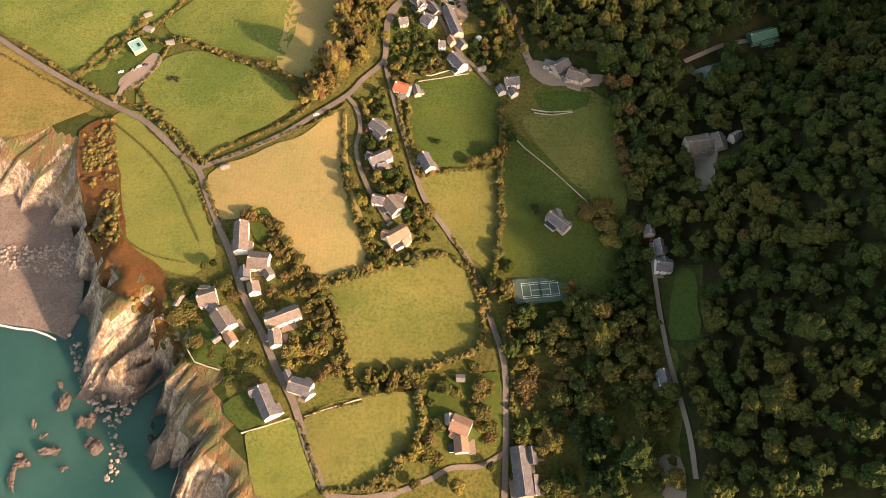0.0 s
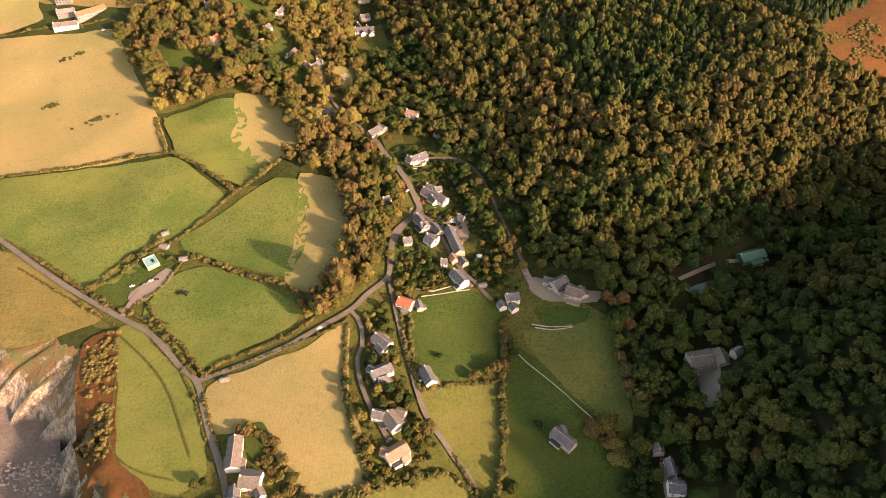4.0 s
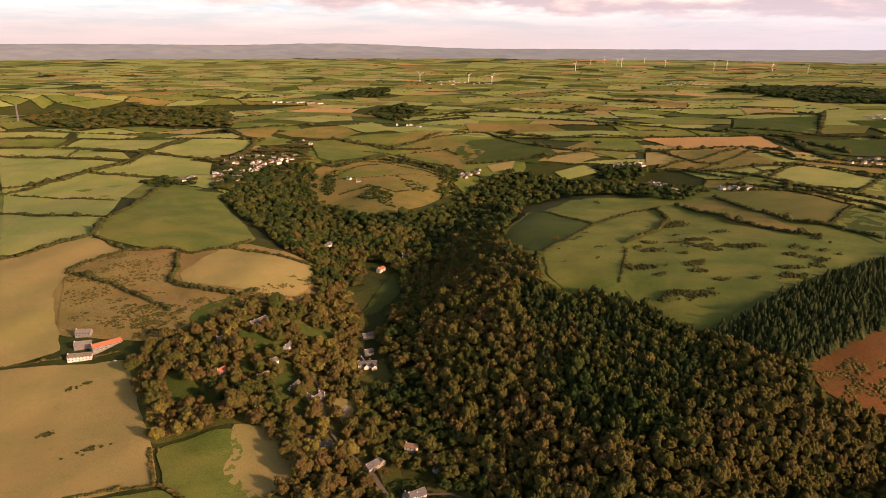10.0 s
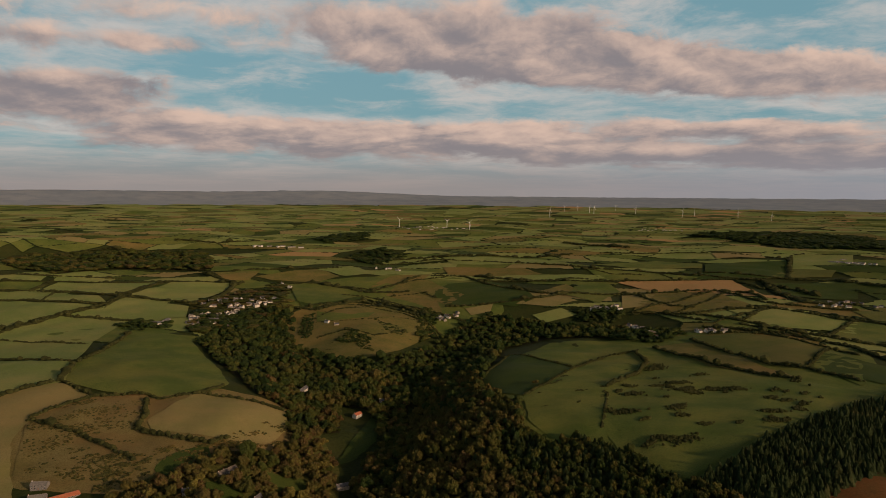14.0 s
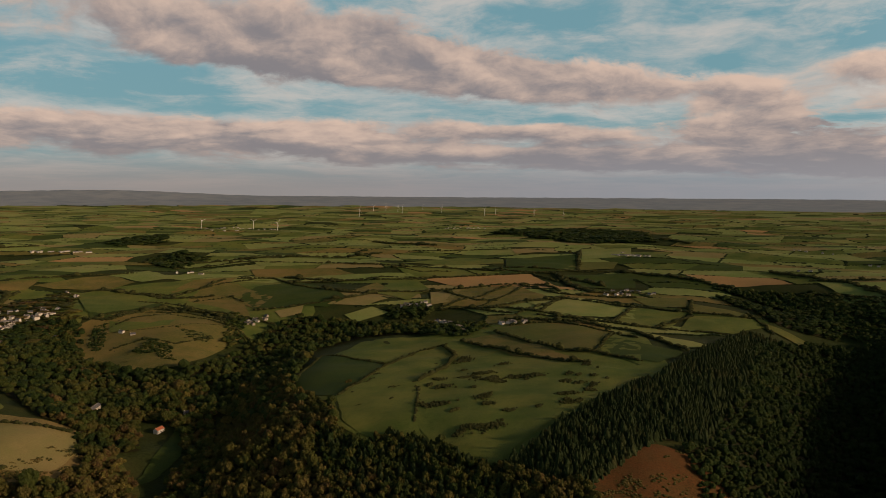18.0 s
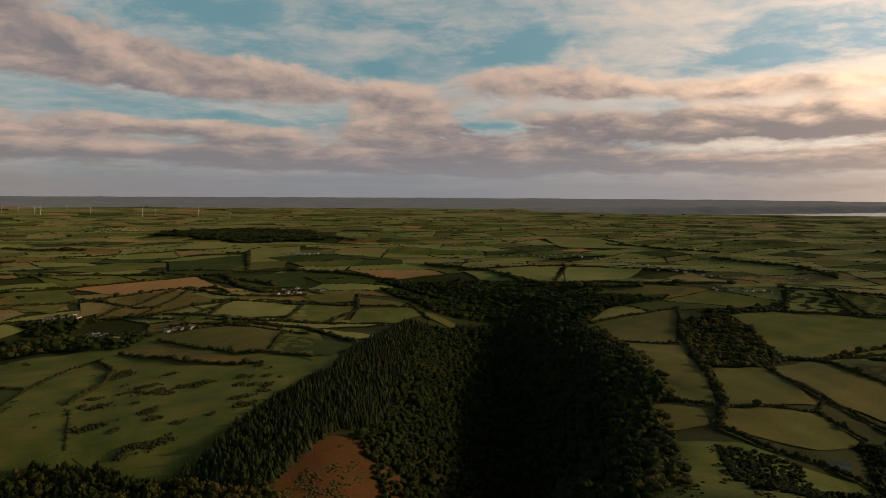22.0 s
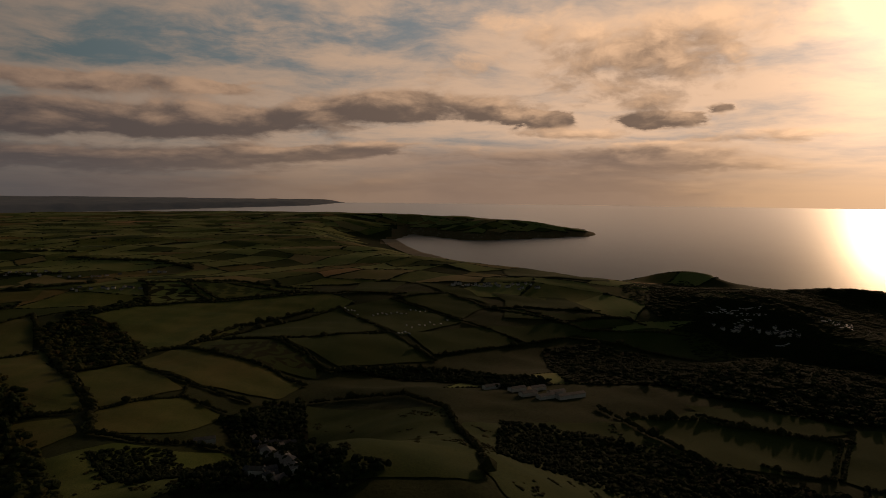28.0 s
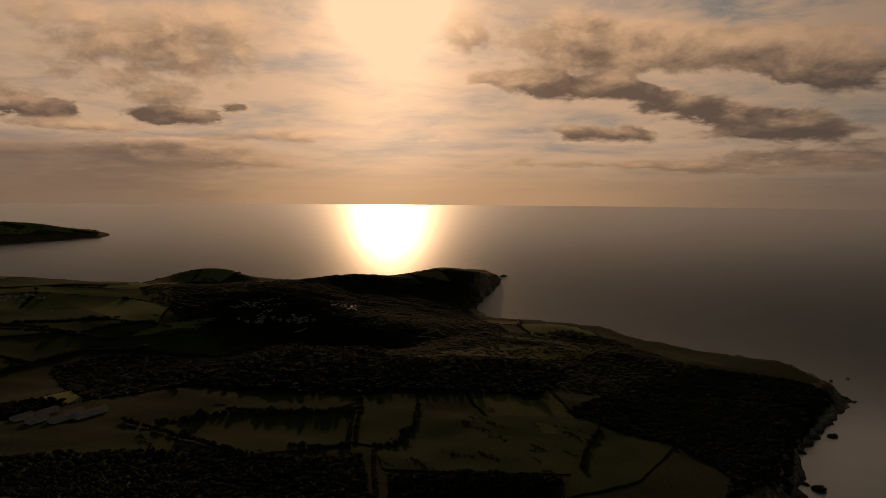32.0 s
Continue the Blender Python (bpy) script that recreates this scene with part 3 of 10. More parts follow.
def sea_sheet():
    rt = np.concatenate(((0.5, 10), np.geomspace(20, 1500, 60), np.geomspace(1560, 33000, 110)))
    turn = np.radians(np.arange(0, 360, 1.5))
    R, A = np.meshgrid(rt, turn, indexing="ij")
    v = drawn(np.stack((R * np.sin(A), R * np.cos(A), R * 0), -1))
    n, m = R.shape
    i, j = np.meshgrid(np.arange(n - 1), np.arange(m), indexing="ij")
    k = (j + 1) % m
    faces = np.stack((i * m + j, (i + 1) * m + j, (i + 1) * m + k, i * m + k), -1).reshape(-1, 4)[:, ::-1]
    return mesh_from("sea", v, faces, [SEA], smooth=True)


tagged(new("water", sea_sheet()), "calm green-grey sea with low swell", "sea", kind="structure")


def soften(ring, closed=True, size=9.0):
    """Points along a line or ring, no further apart than size."""
    out = []
    n = len(ring)
    for i in range(n if closed else n - 1):
        a, b = np.array(ring[i][:2], float), np.array(ring[(i + 1) % n][:2], float)
        k = max(1, int(np.linalg.norm(b - a) / size))
        out += [a + (b - a) * u / k for u in range(k)]
    if not closed:
        out.append(np.array(ring[-1][:2], float))
    return np.array(out)


def rounded(line, closed=False, steps=5):
    """A smooth curve through the points of a line."""
    p = np.array([q[:2] for q in line], float)
    n = len(p)
    out = []
    for i in range(n if closed else n - 1):
        if closed:
            a, b, c, d = p[i - 1], p[i], p[(i + 1) % n], p[(i + 2) % n]
        else:
            a, b, c, d = p[max(i - 1, 0)], p[i], p[i + 1], p[min(i + 2, n - 1)]
        for s in range(steps):
            t = s / steps
            out.append(0.5 * ((2 * b) + (c - a) * t + (2 * a - 5 * b + 4 * c - d) * t * t + (3 * b - a - 3 * c + d) * t ** 3))
    if not closed:
        out.append(p[-1])
    return [tuple(q) for q in out]


def lift_for(x, y):
    return 0.30 + 0.0011 * np.hypot(x, y)


def draped(name, ring, mat, lift=1.0, size=None, level=None):
    """A sheet laid on the land inside a ring."""
    c = np.mean(np.array([p[:2] for p in ring], float), 0)
    far = float(np.hypot(*c))
    size = size or max(5.0, far * 0.014)
    edge = soften(ring, True, size)
    lo, hi = edge.min(0), edge.max(0)
    gx, gy = np.meshgrid(np.arange(lo[0], hi[0], size), np.arange(lo[1], hi[1], size))
    gx = gx.ravel() + np.random.uniform(-0.2, 0.2, gx.size) * size
    gy = gy.ravel()
    ok = inside(gx, gy, edge)
    d, _ = polyline_far(gx, gy, np.vstack((edge, edge[:1])))
    ok &= d > size * 0.4
    pts = [Vector(p) for p in edge] + [Vector(p) for p in np.stack((gx[ok], gy[ok]), -1)]
    n = len(edge)
    v, _, f, _, _, _ = geometry.delaunay_2d_cdt(pts, [(i, (i + 1) % n) for i in range(n)], [list(range(n))], 1, 0.01)
    v = np.array([tuple(p) for p in v])
    z = ground(v[:, 0], v[:, 1]) + lift_for(v[:, 0], v[:, 1]) * lift if level is None else level(v[:, 0], v[:, 1])
    return mesh_from(name, drawn(np.column_stack((v, z))), np.array([list(t) for t in f]), [mat], smooth=True)


def worn(ring, amount):
    """A ring with eased corners and uneven sides."""
    p = np.array([q[:2] for q in ring], float)
    n = len(p)
    eased = []
    for i in range(n):
        a, b, c = p[i - 1], p[i], p[(i + 1) % n]
        k = min(0.3, 9.0 / (np.linalg.norm(a - b) + 1e-6)), min(0.3, 9.0 / (np.linalg.norm(c - b) + 1e-6))
        eased += [b + (a - b) * k[0], b * 0.5 + (b + (a - b) * k[0]) * 0.25 + (b + (c - b) * k[1]) * 0.25, b + (c - b) * k[1]]
    q = soften(eased, True, 7.0)
    w = waves(q[:, 0], q[:, 1], 26.0, 31)[:, None] * amount
    v = waves(q[:, 0], q[:, 1], 24.0, 32)[:, None] * amount
    return np.hstack((q[:, :1] + w, q[:, 1:] + v))


def spread(ring, by):
    """A ring grown outwards by so many metres."""
    p = np.array([q[:2] for q in ring], float)
    area = np.sum(p[:, 0] * np.roll(p[:, 1], -1) - np.roll(p[:, 0], -1) * p[:, 1])
    out = []
    for i in range(len(p)):
        a, b = p[i] - p[i - 1], p[(i + 1) % len(p)] - p[i]
        n = np.array([a[1], -a[0]]) / (np.linalg.norm(a) + 1e-9) + np.array([b[1], -b[0]]) / (np.linalg.norm(b) + 1e-9)
        out.append(p[i] + math.copysign(by, area) * n / (np.linalg.norm(n) + 1e-9))
    return out


def field(ring, mat, label, name="field", lift=1.0):
    if float(np.hypot(*np.mean(np.array([p[:2] for p in ring], float), 0))) < 1400:
        ring = worn(spread(ring, 3.5), 1.1)
    return tagged(new(name, draped(name, ring, mat, lift)), label, "field", kind="structure")


def ribbon(name, line, wide, mat, label, lift=2.0, kind="structure"):
    """A lane or path laid on the land."""
    p = soften(rounded(line), False, 5.0)
    t = np.gradient(p, axis=0)
    t /= np.linalg.norm(t, axis=1)[:, None] + 1e-9
    s = np.stack((-t[:, 1], t[:, 0]), -1)
    rows = []
    for u in (-0.5, -0.17, 0.17, 0.5):
        q = p + s * wide * (u + np.random.uniform(-0.03, 0.03, (len(p), 1)))
        h = ground(q[:, 0], q[:, 1]) + lift_for(q[:, 0], q[:, 1]) * lift
        rows.append(np.column_stack((q, h)))
    v = np.stack(rows, 1).reshape(-1, 3)
    i, j = np.meshgrid(np.arange(len(p) - 1), np.arange(3), indexing="ij")
    f = np.stack((i * 4 + j, i * 4 + j + 1, (i + 1) * 4 + j + 1, (i + 1) * 4 + j), -1).reshape(-1, 4)[:, ::-1]
    return tagged(new(name, mesh_from(name, drawn(v), f, [mat], smooth=True)), label, name, kind=kind)


# clearings along the lanes, and round the houses
LANES = [
    ([(-394, 463), (-358, 437), (-302, 398), (-252, 368), (-222, 350), (-192, 320), (-177, 307), (-168, 288), (-156, 262), (-143, 237), (-132, 210), (-116, 182), (-105, 160), (-92, 138), (-82, 113), (-75, 98), (-68, 87), (-50, 85), (-31, 89)], 6.1),
    ([(-177, 307), (-151, 319), (-120, 335), (-97, 351), (-75, 367), (-63, 384), (-49, 404), (-49, 431), (-42, 457), (-33, 478)], 6.0),
    ([(-48, 418), (-46, 454), (-28, 482), (-31, 499), (-43, 527), (-60, 556), (-76, 588)], 6.5),
    ([(-49, 404), (-39, 359), (-30, 325), (-18, 284), (-2, 259), (16, 231), (25, 200), (33, 169), (33, 141), (32, 114), (30, 83)], 5.8),
    ([(-75, 367), (-67, 355), (-64, 339), (-66, 320), (-57, 291), (-40, 260)], 5.5),
    ([(-76, 588), (-101, 615), (-121, 645), (-136, 689), (-146, 726), (-161, 762)], 5.5),
    ([(60, 402), (55, 430), (44, 468), (36, 496), (22, 536), (1, 554), (-25, 553)], 3.0),
    ([(134, 249), (132, 203), (132, 172), (134, 146), (136, 119), (135, 94)], 3.0),
    ([(57, 421), (63, 400), (75, 386), (91, 381), (111, 377)], 6.5),
    ([(-250, 368), (-248, 383), (-244, 394)], 6.0),
    ([(176, 395), (202, 410), (227, 418), (255, 422)], 5.8),
    ([(175, 317), (174, 302), (172, 287)], 7.5),
    ([(32, 114), (17, 106), (0, 104), (-13, 97), (-31, 89)], 5.5),
    ([(-25, 481), (-13, 463), (-3, 438), (6, 417), (19, 401), (32, 385)], 2.0),
]
PLOTS = [
    (59, 216, 14), (-244, 425, 10), (-238, 442, 5), (-218, 428, 5), (-157, 308, 5), (-143, 177, 5), (-171, 203, 5), (6, 157, 5),
    (-16, 445, 5), (25, 399, 5), (-112, 194, 5), (-138, 630, 5), (-242, 458, 5), (-137, 249, 16), (-124, 231, 10), (-124, 212, 7),
    (-153, 205, 9), (-140, 190, 11), (-104, 191, 15), (-107, 177, 8), (-108, 137, 14), (-88, 147, 10), (-49, 337, 11), (-48, 312, 12),
    (-38, 273, 10), (-48, 277, 7), (-35, 251, 12), (-34, 374, 9), (-16, 310, 11), (-36, 440, 6), (-22, 461, 7), (-16, 442, 8),
    (-5, 417, 6), (3, 442, 22), (7, 402, 11), (47, 385, 8), (84, 395, 10), (95, 384, 10), (73, 265, 12), (179, 321, 18),
    (198, 321, 6), (138, 229, 8), (133, 256, 6), (138, 243, 9), (127, 153, 8), (6, 127, 9), (41, 103, 19), (240, 422, 16),
    (-132, 223, 7), (-116, 223, 6), (-156, 210, 6), (-147, 197, 6), (-134, 177, 6), (-116, 144, 5), (-97, 154, 6), (-85, 144, 6),
    (-50, 332, 7), (-56, 314, 6), (-47, 306, 6), (-34, 280, 6), (-42, 252, 6), (-30, 249, 6), (-24, 373, 7), (-11, 457, 9),
    (10, 420, 7), (39, 379, 6), (48, 377, 6), (77, 398, 7), (93, 386, 9), (100, 384, 8), (73, 271, 6), (78, 263, 6),
    (170, 320, 10), (181, 322, 10), (188, 320, 10), (139, 232, 6), (6, 117, 8), (-1, 131, 6), (47, 112, 8), (48, 95, 9),
    (-245, 849, 19), (-278, 797, 7), (-255, 784, 8), (-256, 730, 9), (-210, 729, 12), (-207, 766, 8), (-199, 811, 10), (-173, 720, 13),
    (-146, 705, 10), (-121, 618, 9), (-100, 797, 16), (-109, 877, 12), (-103, 830, 9), (-74, 591, 11), (-38, 620, 10), (-30, 550, 12),
    (-14, 500, 18), (-24, 465, 13), (-15, 445, 8), (-56, 491, 6), (-115, 1126, 11), (-78, 1188, 9), (-218, 1215, 22), (-451, 814, 13),
    (-441, 791, 14), (-435, 769, 18), (-414, 793, 23), (-37, 546, 7), (-26, 550, 7), (-18, 512, 6), (-6, 494, 7), (-11, 510, 6),
    (-35, 442, 6), (9, 472, 6), (-22, 461, 5), (-67, 598, 8), (-52, 486, 4), (2, 422, 6), (-15, 495, 7), (-246, 844, 10),
    (-206, 766, 13), (-172, 722, 9), (-105, 800, 18), (-95, 795, 15), (-142, 717, 6), (-154, 706, 6), (-113, 687, 7),
]


# ---- foliage ----
def ball(level):
    bm = bmesh.new()
    bmesh.ops.create_icosphere(bm, subdivisions=level, radius=1.0)
    v = np.array([tuple(q.co) for q in bm.verts])
    f = np.array([[q.index for q in g.verts] for g in bm.faces])
    bm.free()
    return v, f


def crown_shape(level, seed, puffs=8, leaves=0):
    """A broad crown of many clumps, 1 across and 1 high from its foot, with loose sprays of leaves on it."""
    rng = np.random.RandomState(seed)
    bv, bf = ball(level)
    V, F, base = [], [], 0
    for k in range(puffs + 1):
        if k == 0:
            c, r = np.array([0, 0, 0.0]), 0.74
        else:
            a = 2.4 * k + rng.uniform(-0.4, 0.4)
            h = 1.0 - 1.25 * (k - 0.5) / puffs
            q = math.sqrt(max(0.0, 1 - h * h))
            c = np.array([q * math.cos(a), q * math.sin(a), h]) * rng.uniform(0.52, 0.70)
            r = rng.uniform(0.30, 0.46)
        v = bv * (r * (1.0 + rng.uniform(-0.16, 0.16, len(bv))))[:, None] + c
        f = bf
        out = (v[bf].mean(1) - c)
        out = out @ (c / (np.linalg.norm(c) + 1e-6)) if k else out[:, 2]
        keep = (out > -0.35 * r) & (v[bf].mean(1)[:, 2] > -0.5)
        f = bf[keep]
        V.append(v)
        F.append(f + base)
        base += len(v)
    w, f = np.vstack(V), np.vstack(F)
    if leaves:
        up = np.nonzero(np.linalg.norm(w, axis=1) > 0.72)[0]
        pick = rng.choice(up, leaves)
        c = w[pick] * rng.uniform(0.96, 1.14, (leaves, 1))
        a = rng.normal(size=(leaves, 3))
        a /= np.linalg.norm(a, axis=1)[:, None]
        b = np.cross(a, w[pick])
        b /= np.linalg.norm(b, axis=1)[:, None] + 1e-9
        s = rng.uniform(0.03, 0.09, (leaves, 1))
        base = len(w)
        quad = np.stack((c + a * s, c + b * s * 0.8, c - a * s, c - b * s * 0.8), 1).reshape(-1, 3)
        w = np.vstack((w, quad))
        i = base + 4 * np.arange(leaves)[:, None]
        f = np.vstack((f, i + [0, 1, 2], i + [0, 2, 3]))
    w = w * np.array([0.5, 0.5, 0.46])
    w[:, 2] += 0.46
    used = np.unique(f)
    back = np.zeros(len(w), int)
    back[used] = np.arange(len(used))
    return w[used], back[f]


def spire_shape(seed, rings=5, sides=7):
    """A conifer: drooping tiers that narrow to a tip."""
    rng = np.random.RandomState(seed)
    v, f = [], []
    for k in range(rings):
        u = k / rings
        base = len(v)
        r = 0.27 * (1 - u) ** 0.85 + 0.02
        z0 = 0.08 + 0.86 * u
        for s in range(sides):
            a = 2 * math.pi * (s + rng.uniform(-0.25, 0.25)) / sides + k
            q = r * rng.uniform(0.7, 1.25)
            v.append((q * math.cos(a), q * math.sin(a), z0 - 0.05 * rng.uniform(0, 1)))
        v.append((rng.uniform(-0.01, 0.01), 0, min(1.0, z0 + 0.40 * (1 - u) + 0.05)))
        for s in range(sides):
            f.append((base + s, base + (s + 1) % sides, base + sides))
    return np.array(v), np.array(f)


CROWNS = [crown_shape(2, 20 + k, 11, leaves=220) for k in range(4)]
CROWNS_MID = [crown_shape(1, 40 + k, 6, leaves=44) for k in range(6)]
CROWNS_FAR = [crown_shape(1, 60 + k, 1) for k in range(5)]
SPIRES = [spire_shape(80 + k) for k in range(4)]
BUSHES = [crown_shape(1, 90 + k, 3, leaves=16) for k in range(5)]
BUSHES_FAR = [crown_shape(1, 100 + k, 0) for k in range(4)]


def planted(name, x, y, wide, tall, shapes, mat, tint, sink=0.04, seed=1):
    """Many plants in one mesh, set on the land at true x, y."""
    rng = np.random.RandomState(seed)
    pick = rng.randint(0, len(shapes), len(x))
    z = ground(x, y)
    V, F, T, base = [], [], [], 0
    for k, (sv, sf) in enumerate(shapes):
        i = np.nonzero(pick == k)[0]
        if not len(i):
            continue
        a = rng.uniform(0, 6.3, len(i))
        ca, sa = np.cos(a)[:, None], np.sin(a)[:, None]
        w, h = wide[i][:, None], tall[i][:, None]
        vx = (sv[None, :, 0] * ca - sv[None, :, 1] * sa) * w + x[i][:, None]
        vy = (sv[None, :, 0] * sa + sv[None, :, 1] * ca) * w + y[i][:, None]
        vz = (sv[None, :, 2] - sink) * h + z[i][:, None]
        p = np.stack((vx, vy, vz), -1)
        k_ = shrink(np.hypot(x[i], y[i]))[:, None, None]
        c = np.array(EYE)
        p = (c + (p - c) * k_).reshape(-1, 3)
        V.append(p)
        F.append((sf[None] + (base + np.arange(len(i)) * len(sv))[:, None, None]).reshape(-1, 3))
        T.append(np.repeat(tint[i], len(sv)))
        base += len(p)
    hue = np.concatenate(T)
    hue = np.clip(hue + rng.uniform(-0.10, 0.10, len(hue)), 0.0, 1.0)
    return mesh_from(name, np.vstack(V), np.vstack(F), [mat], tint=hue, smooth=False)


def scatter(ring, gap, seed, gaps=()):
    """Jittered points inside a ring, outside the clearings."""
    rng = np.random.RandomState(seed)
    e = np.array([p[:2] for p in ring], float)
    lo, hi = e.min(0), e.max(0)
    gx, gy = np.meshgrid(np.arange(lo[0], hi[0], gap), np.arange(lo[1], hi[1], gap * 0.87))
    gx = gx + (np.arange(gx.shape[0]) % 2)[:, None] * gap * 0.5
    x = gx.ravel() + rng.uniform(-0.42, 0.42, gx.size) * gap
    y = gy.ravel() + rng.uniform(-0.42, 0.42, gx.size) * gap
    ok = inside(x, y, ring)
    for g in gaps:
        ok &= ~inside(x, y, g)
    for line, w in LANES:
        d, _ = polyline_far(x, y, line)
        ok &= d > w
    for hx, hy, w in PLOTS:
        ok &= np.hypot(x - hx, y - hy) > w
    return x[ok], y[ok]


def wood(ring, gap, tall, label, tint=(0.1, 0.75), conifer=0.0, gaps=(), seed=1, level=2, floor=True):
    """A wood of many crowns over its dark floor."""
    x, y = scatter(ring, gap, seed, gaps)
    rng = np.random.RandomState(seed + 500)
    n = len(x)
    if n == 0:
        return
    size = rng.uniform(0.55, 1.35, n) * (1.0 + (rng.uniform(0, 1, n) > 0.92) * 0.4)
    half = (tint[1] - tint[0]) / 2
    hue = np.clip(tint[0] + half * (1.0 + 0.55 * waves(x, y, 130.0, seed) + 0.25 * waves(x, y, 40.0, seed + 1) + rng.uniform(-0.6, 0.6, n)), 0.0, 1.0)
    cone = rng.uniform(0, 1, n) < conifer
    far = np.hypot(x, y)
    shapes = {3: CROWNS, 2: CROWNS_MID, 1: CROWNS_FAR, 0: BUSHES, -1: BUSHES_FAR}[level]
    b = ~cone
    if b.any():
        me = planted("woodland", x[b], y[b], gap * 1.3 * size[b], tall * 1.3 * size[b] * rng.uniform(0.75, 1.3, b.sum()), shapes, CANOPY, hue[b], seed=seed)
        tagged(new("woodland", me), label, "wood", kind="stuff")
    if cone.any():
        me = planted("conifers", x[cone], y[cone], gap * 2.3 * size[cone], tall * 1.25 * size[cone], SPIRES, NEEDLES, hue[cone], seed=seed)
        tagged(new("conifer_wood", me), "dark evergreen conifers standing close on a hillside", "wood", kind="stuff")
    if floor:
        tagged(new("woodland_floor", draped("woodland_floor", ring, FLOOR, 0.8)), "dark leaf-strewn ground under the trees", "ground", kind="structure")


def hedge(line, wide=3.0, tall=2.6, seed=1, label="overgrown field hedge of hawthorn and bramble", tint=(0.1, 0.9), mat=None):
    """A field hedge: bushes of uneven size along a line."""
    far = float(np.hypot(*np.mean(np.array(line, float), 0)))
    if far > 900:
        tint, tall, wide = (0.0, 0.3), tall * 1.45, wide * 1.15
    near = far < 700
    gap = max(wide * (0.40 if near else 0.5), far * 0.0022)
    if near:
        tint = (0.3, 0.9)
    p = soften(line, False, gap)
    rng = np.random.RandomState(seed + len(p))
    sway = 0.22 if near else 0.3
    x = p[:, 0] + rng.uniform(-sway, sway, len(p)) * wide
    y = p[:, 1] + rng.uniform(-sway, sway, len(p)) * wide
    ok = rng.uniform(0, 1, len(p)) > 0.03
    x, y = x[ok], y[ok]
    if not len(x):
        return
    size = rng.uniform(*((0.7, 1.15) if near else (0.6, 1.35)), len(x)) * (1.0 + (rng.uniform(0, 1, len(x)) > 0.96) * 0.8)
    me = planted("hedge", x, y, np.maximum(wide, gap) * (1.15 if near else 1.5) * size, tall * (1.0 if near else 1.3) * size, BUSHES if far < 700 else BUSHES_FAR, mat or HEDGE,
                 rng.uniform(tint[0], tint[1], len(x)), 0.1, seed)
    return tagged(new("hedge", me), label, "hedge", kind="stuff")


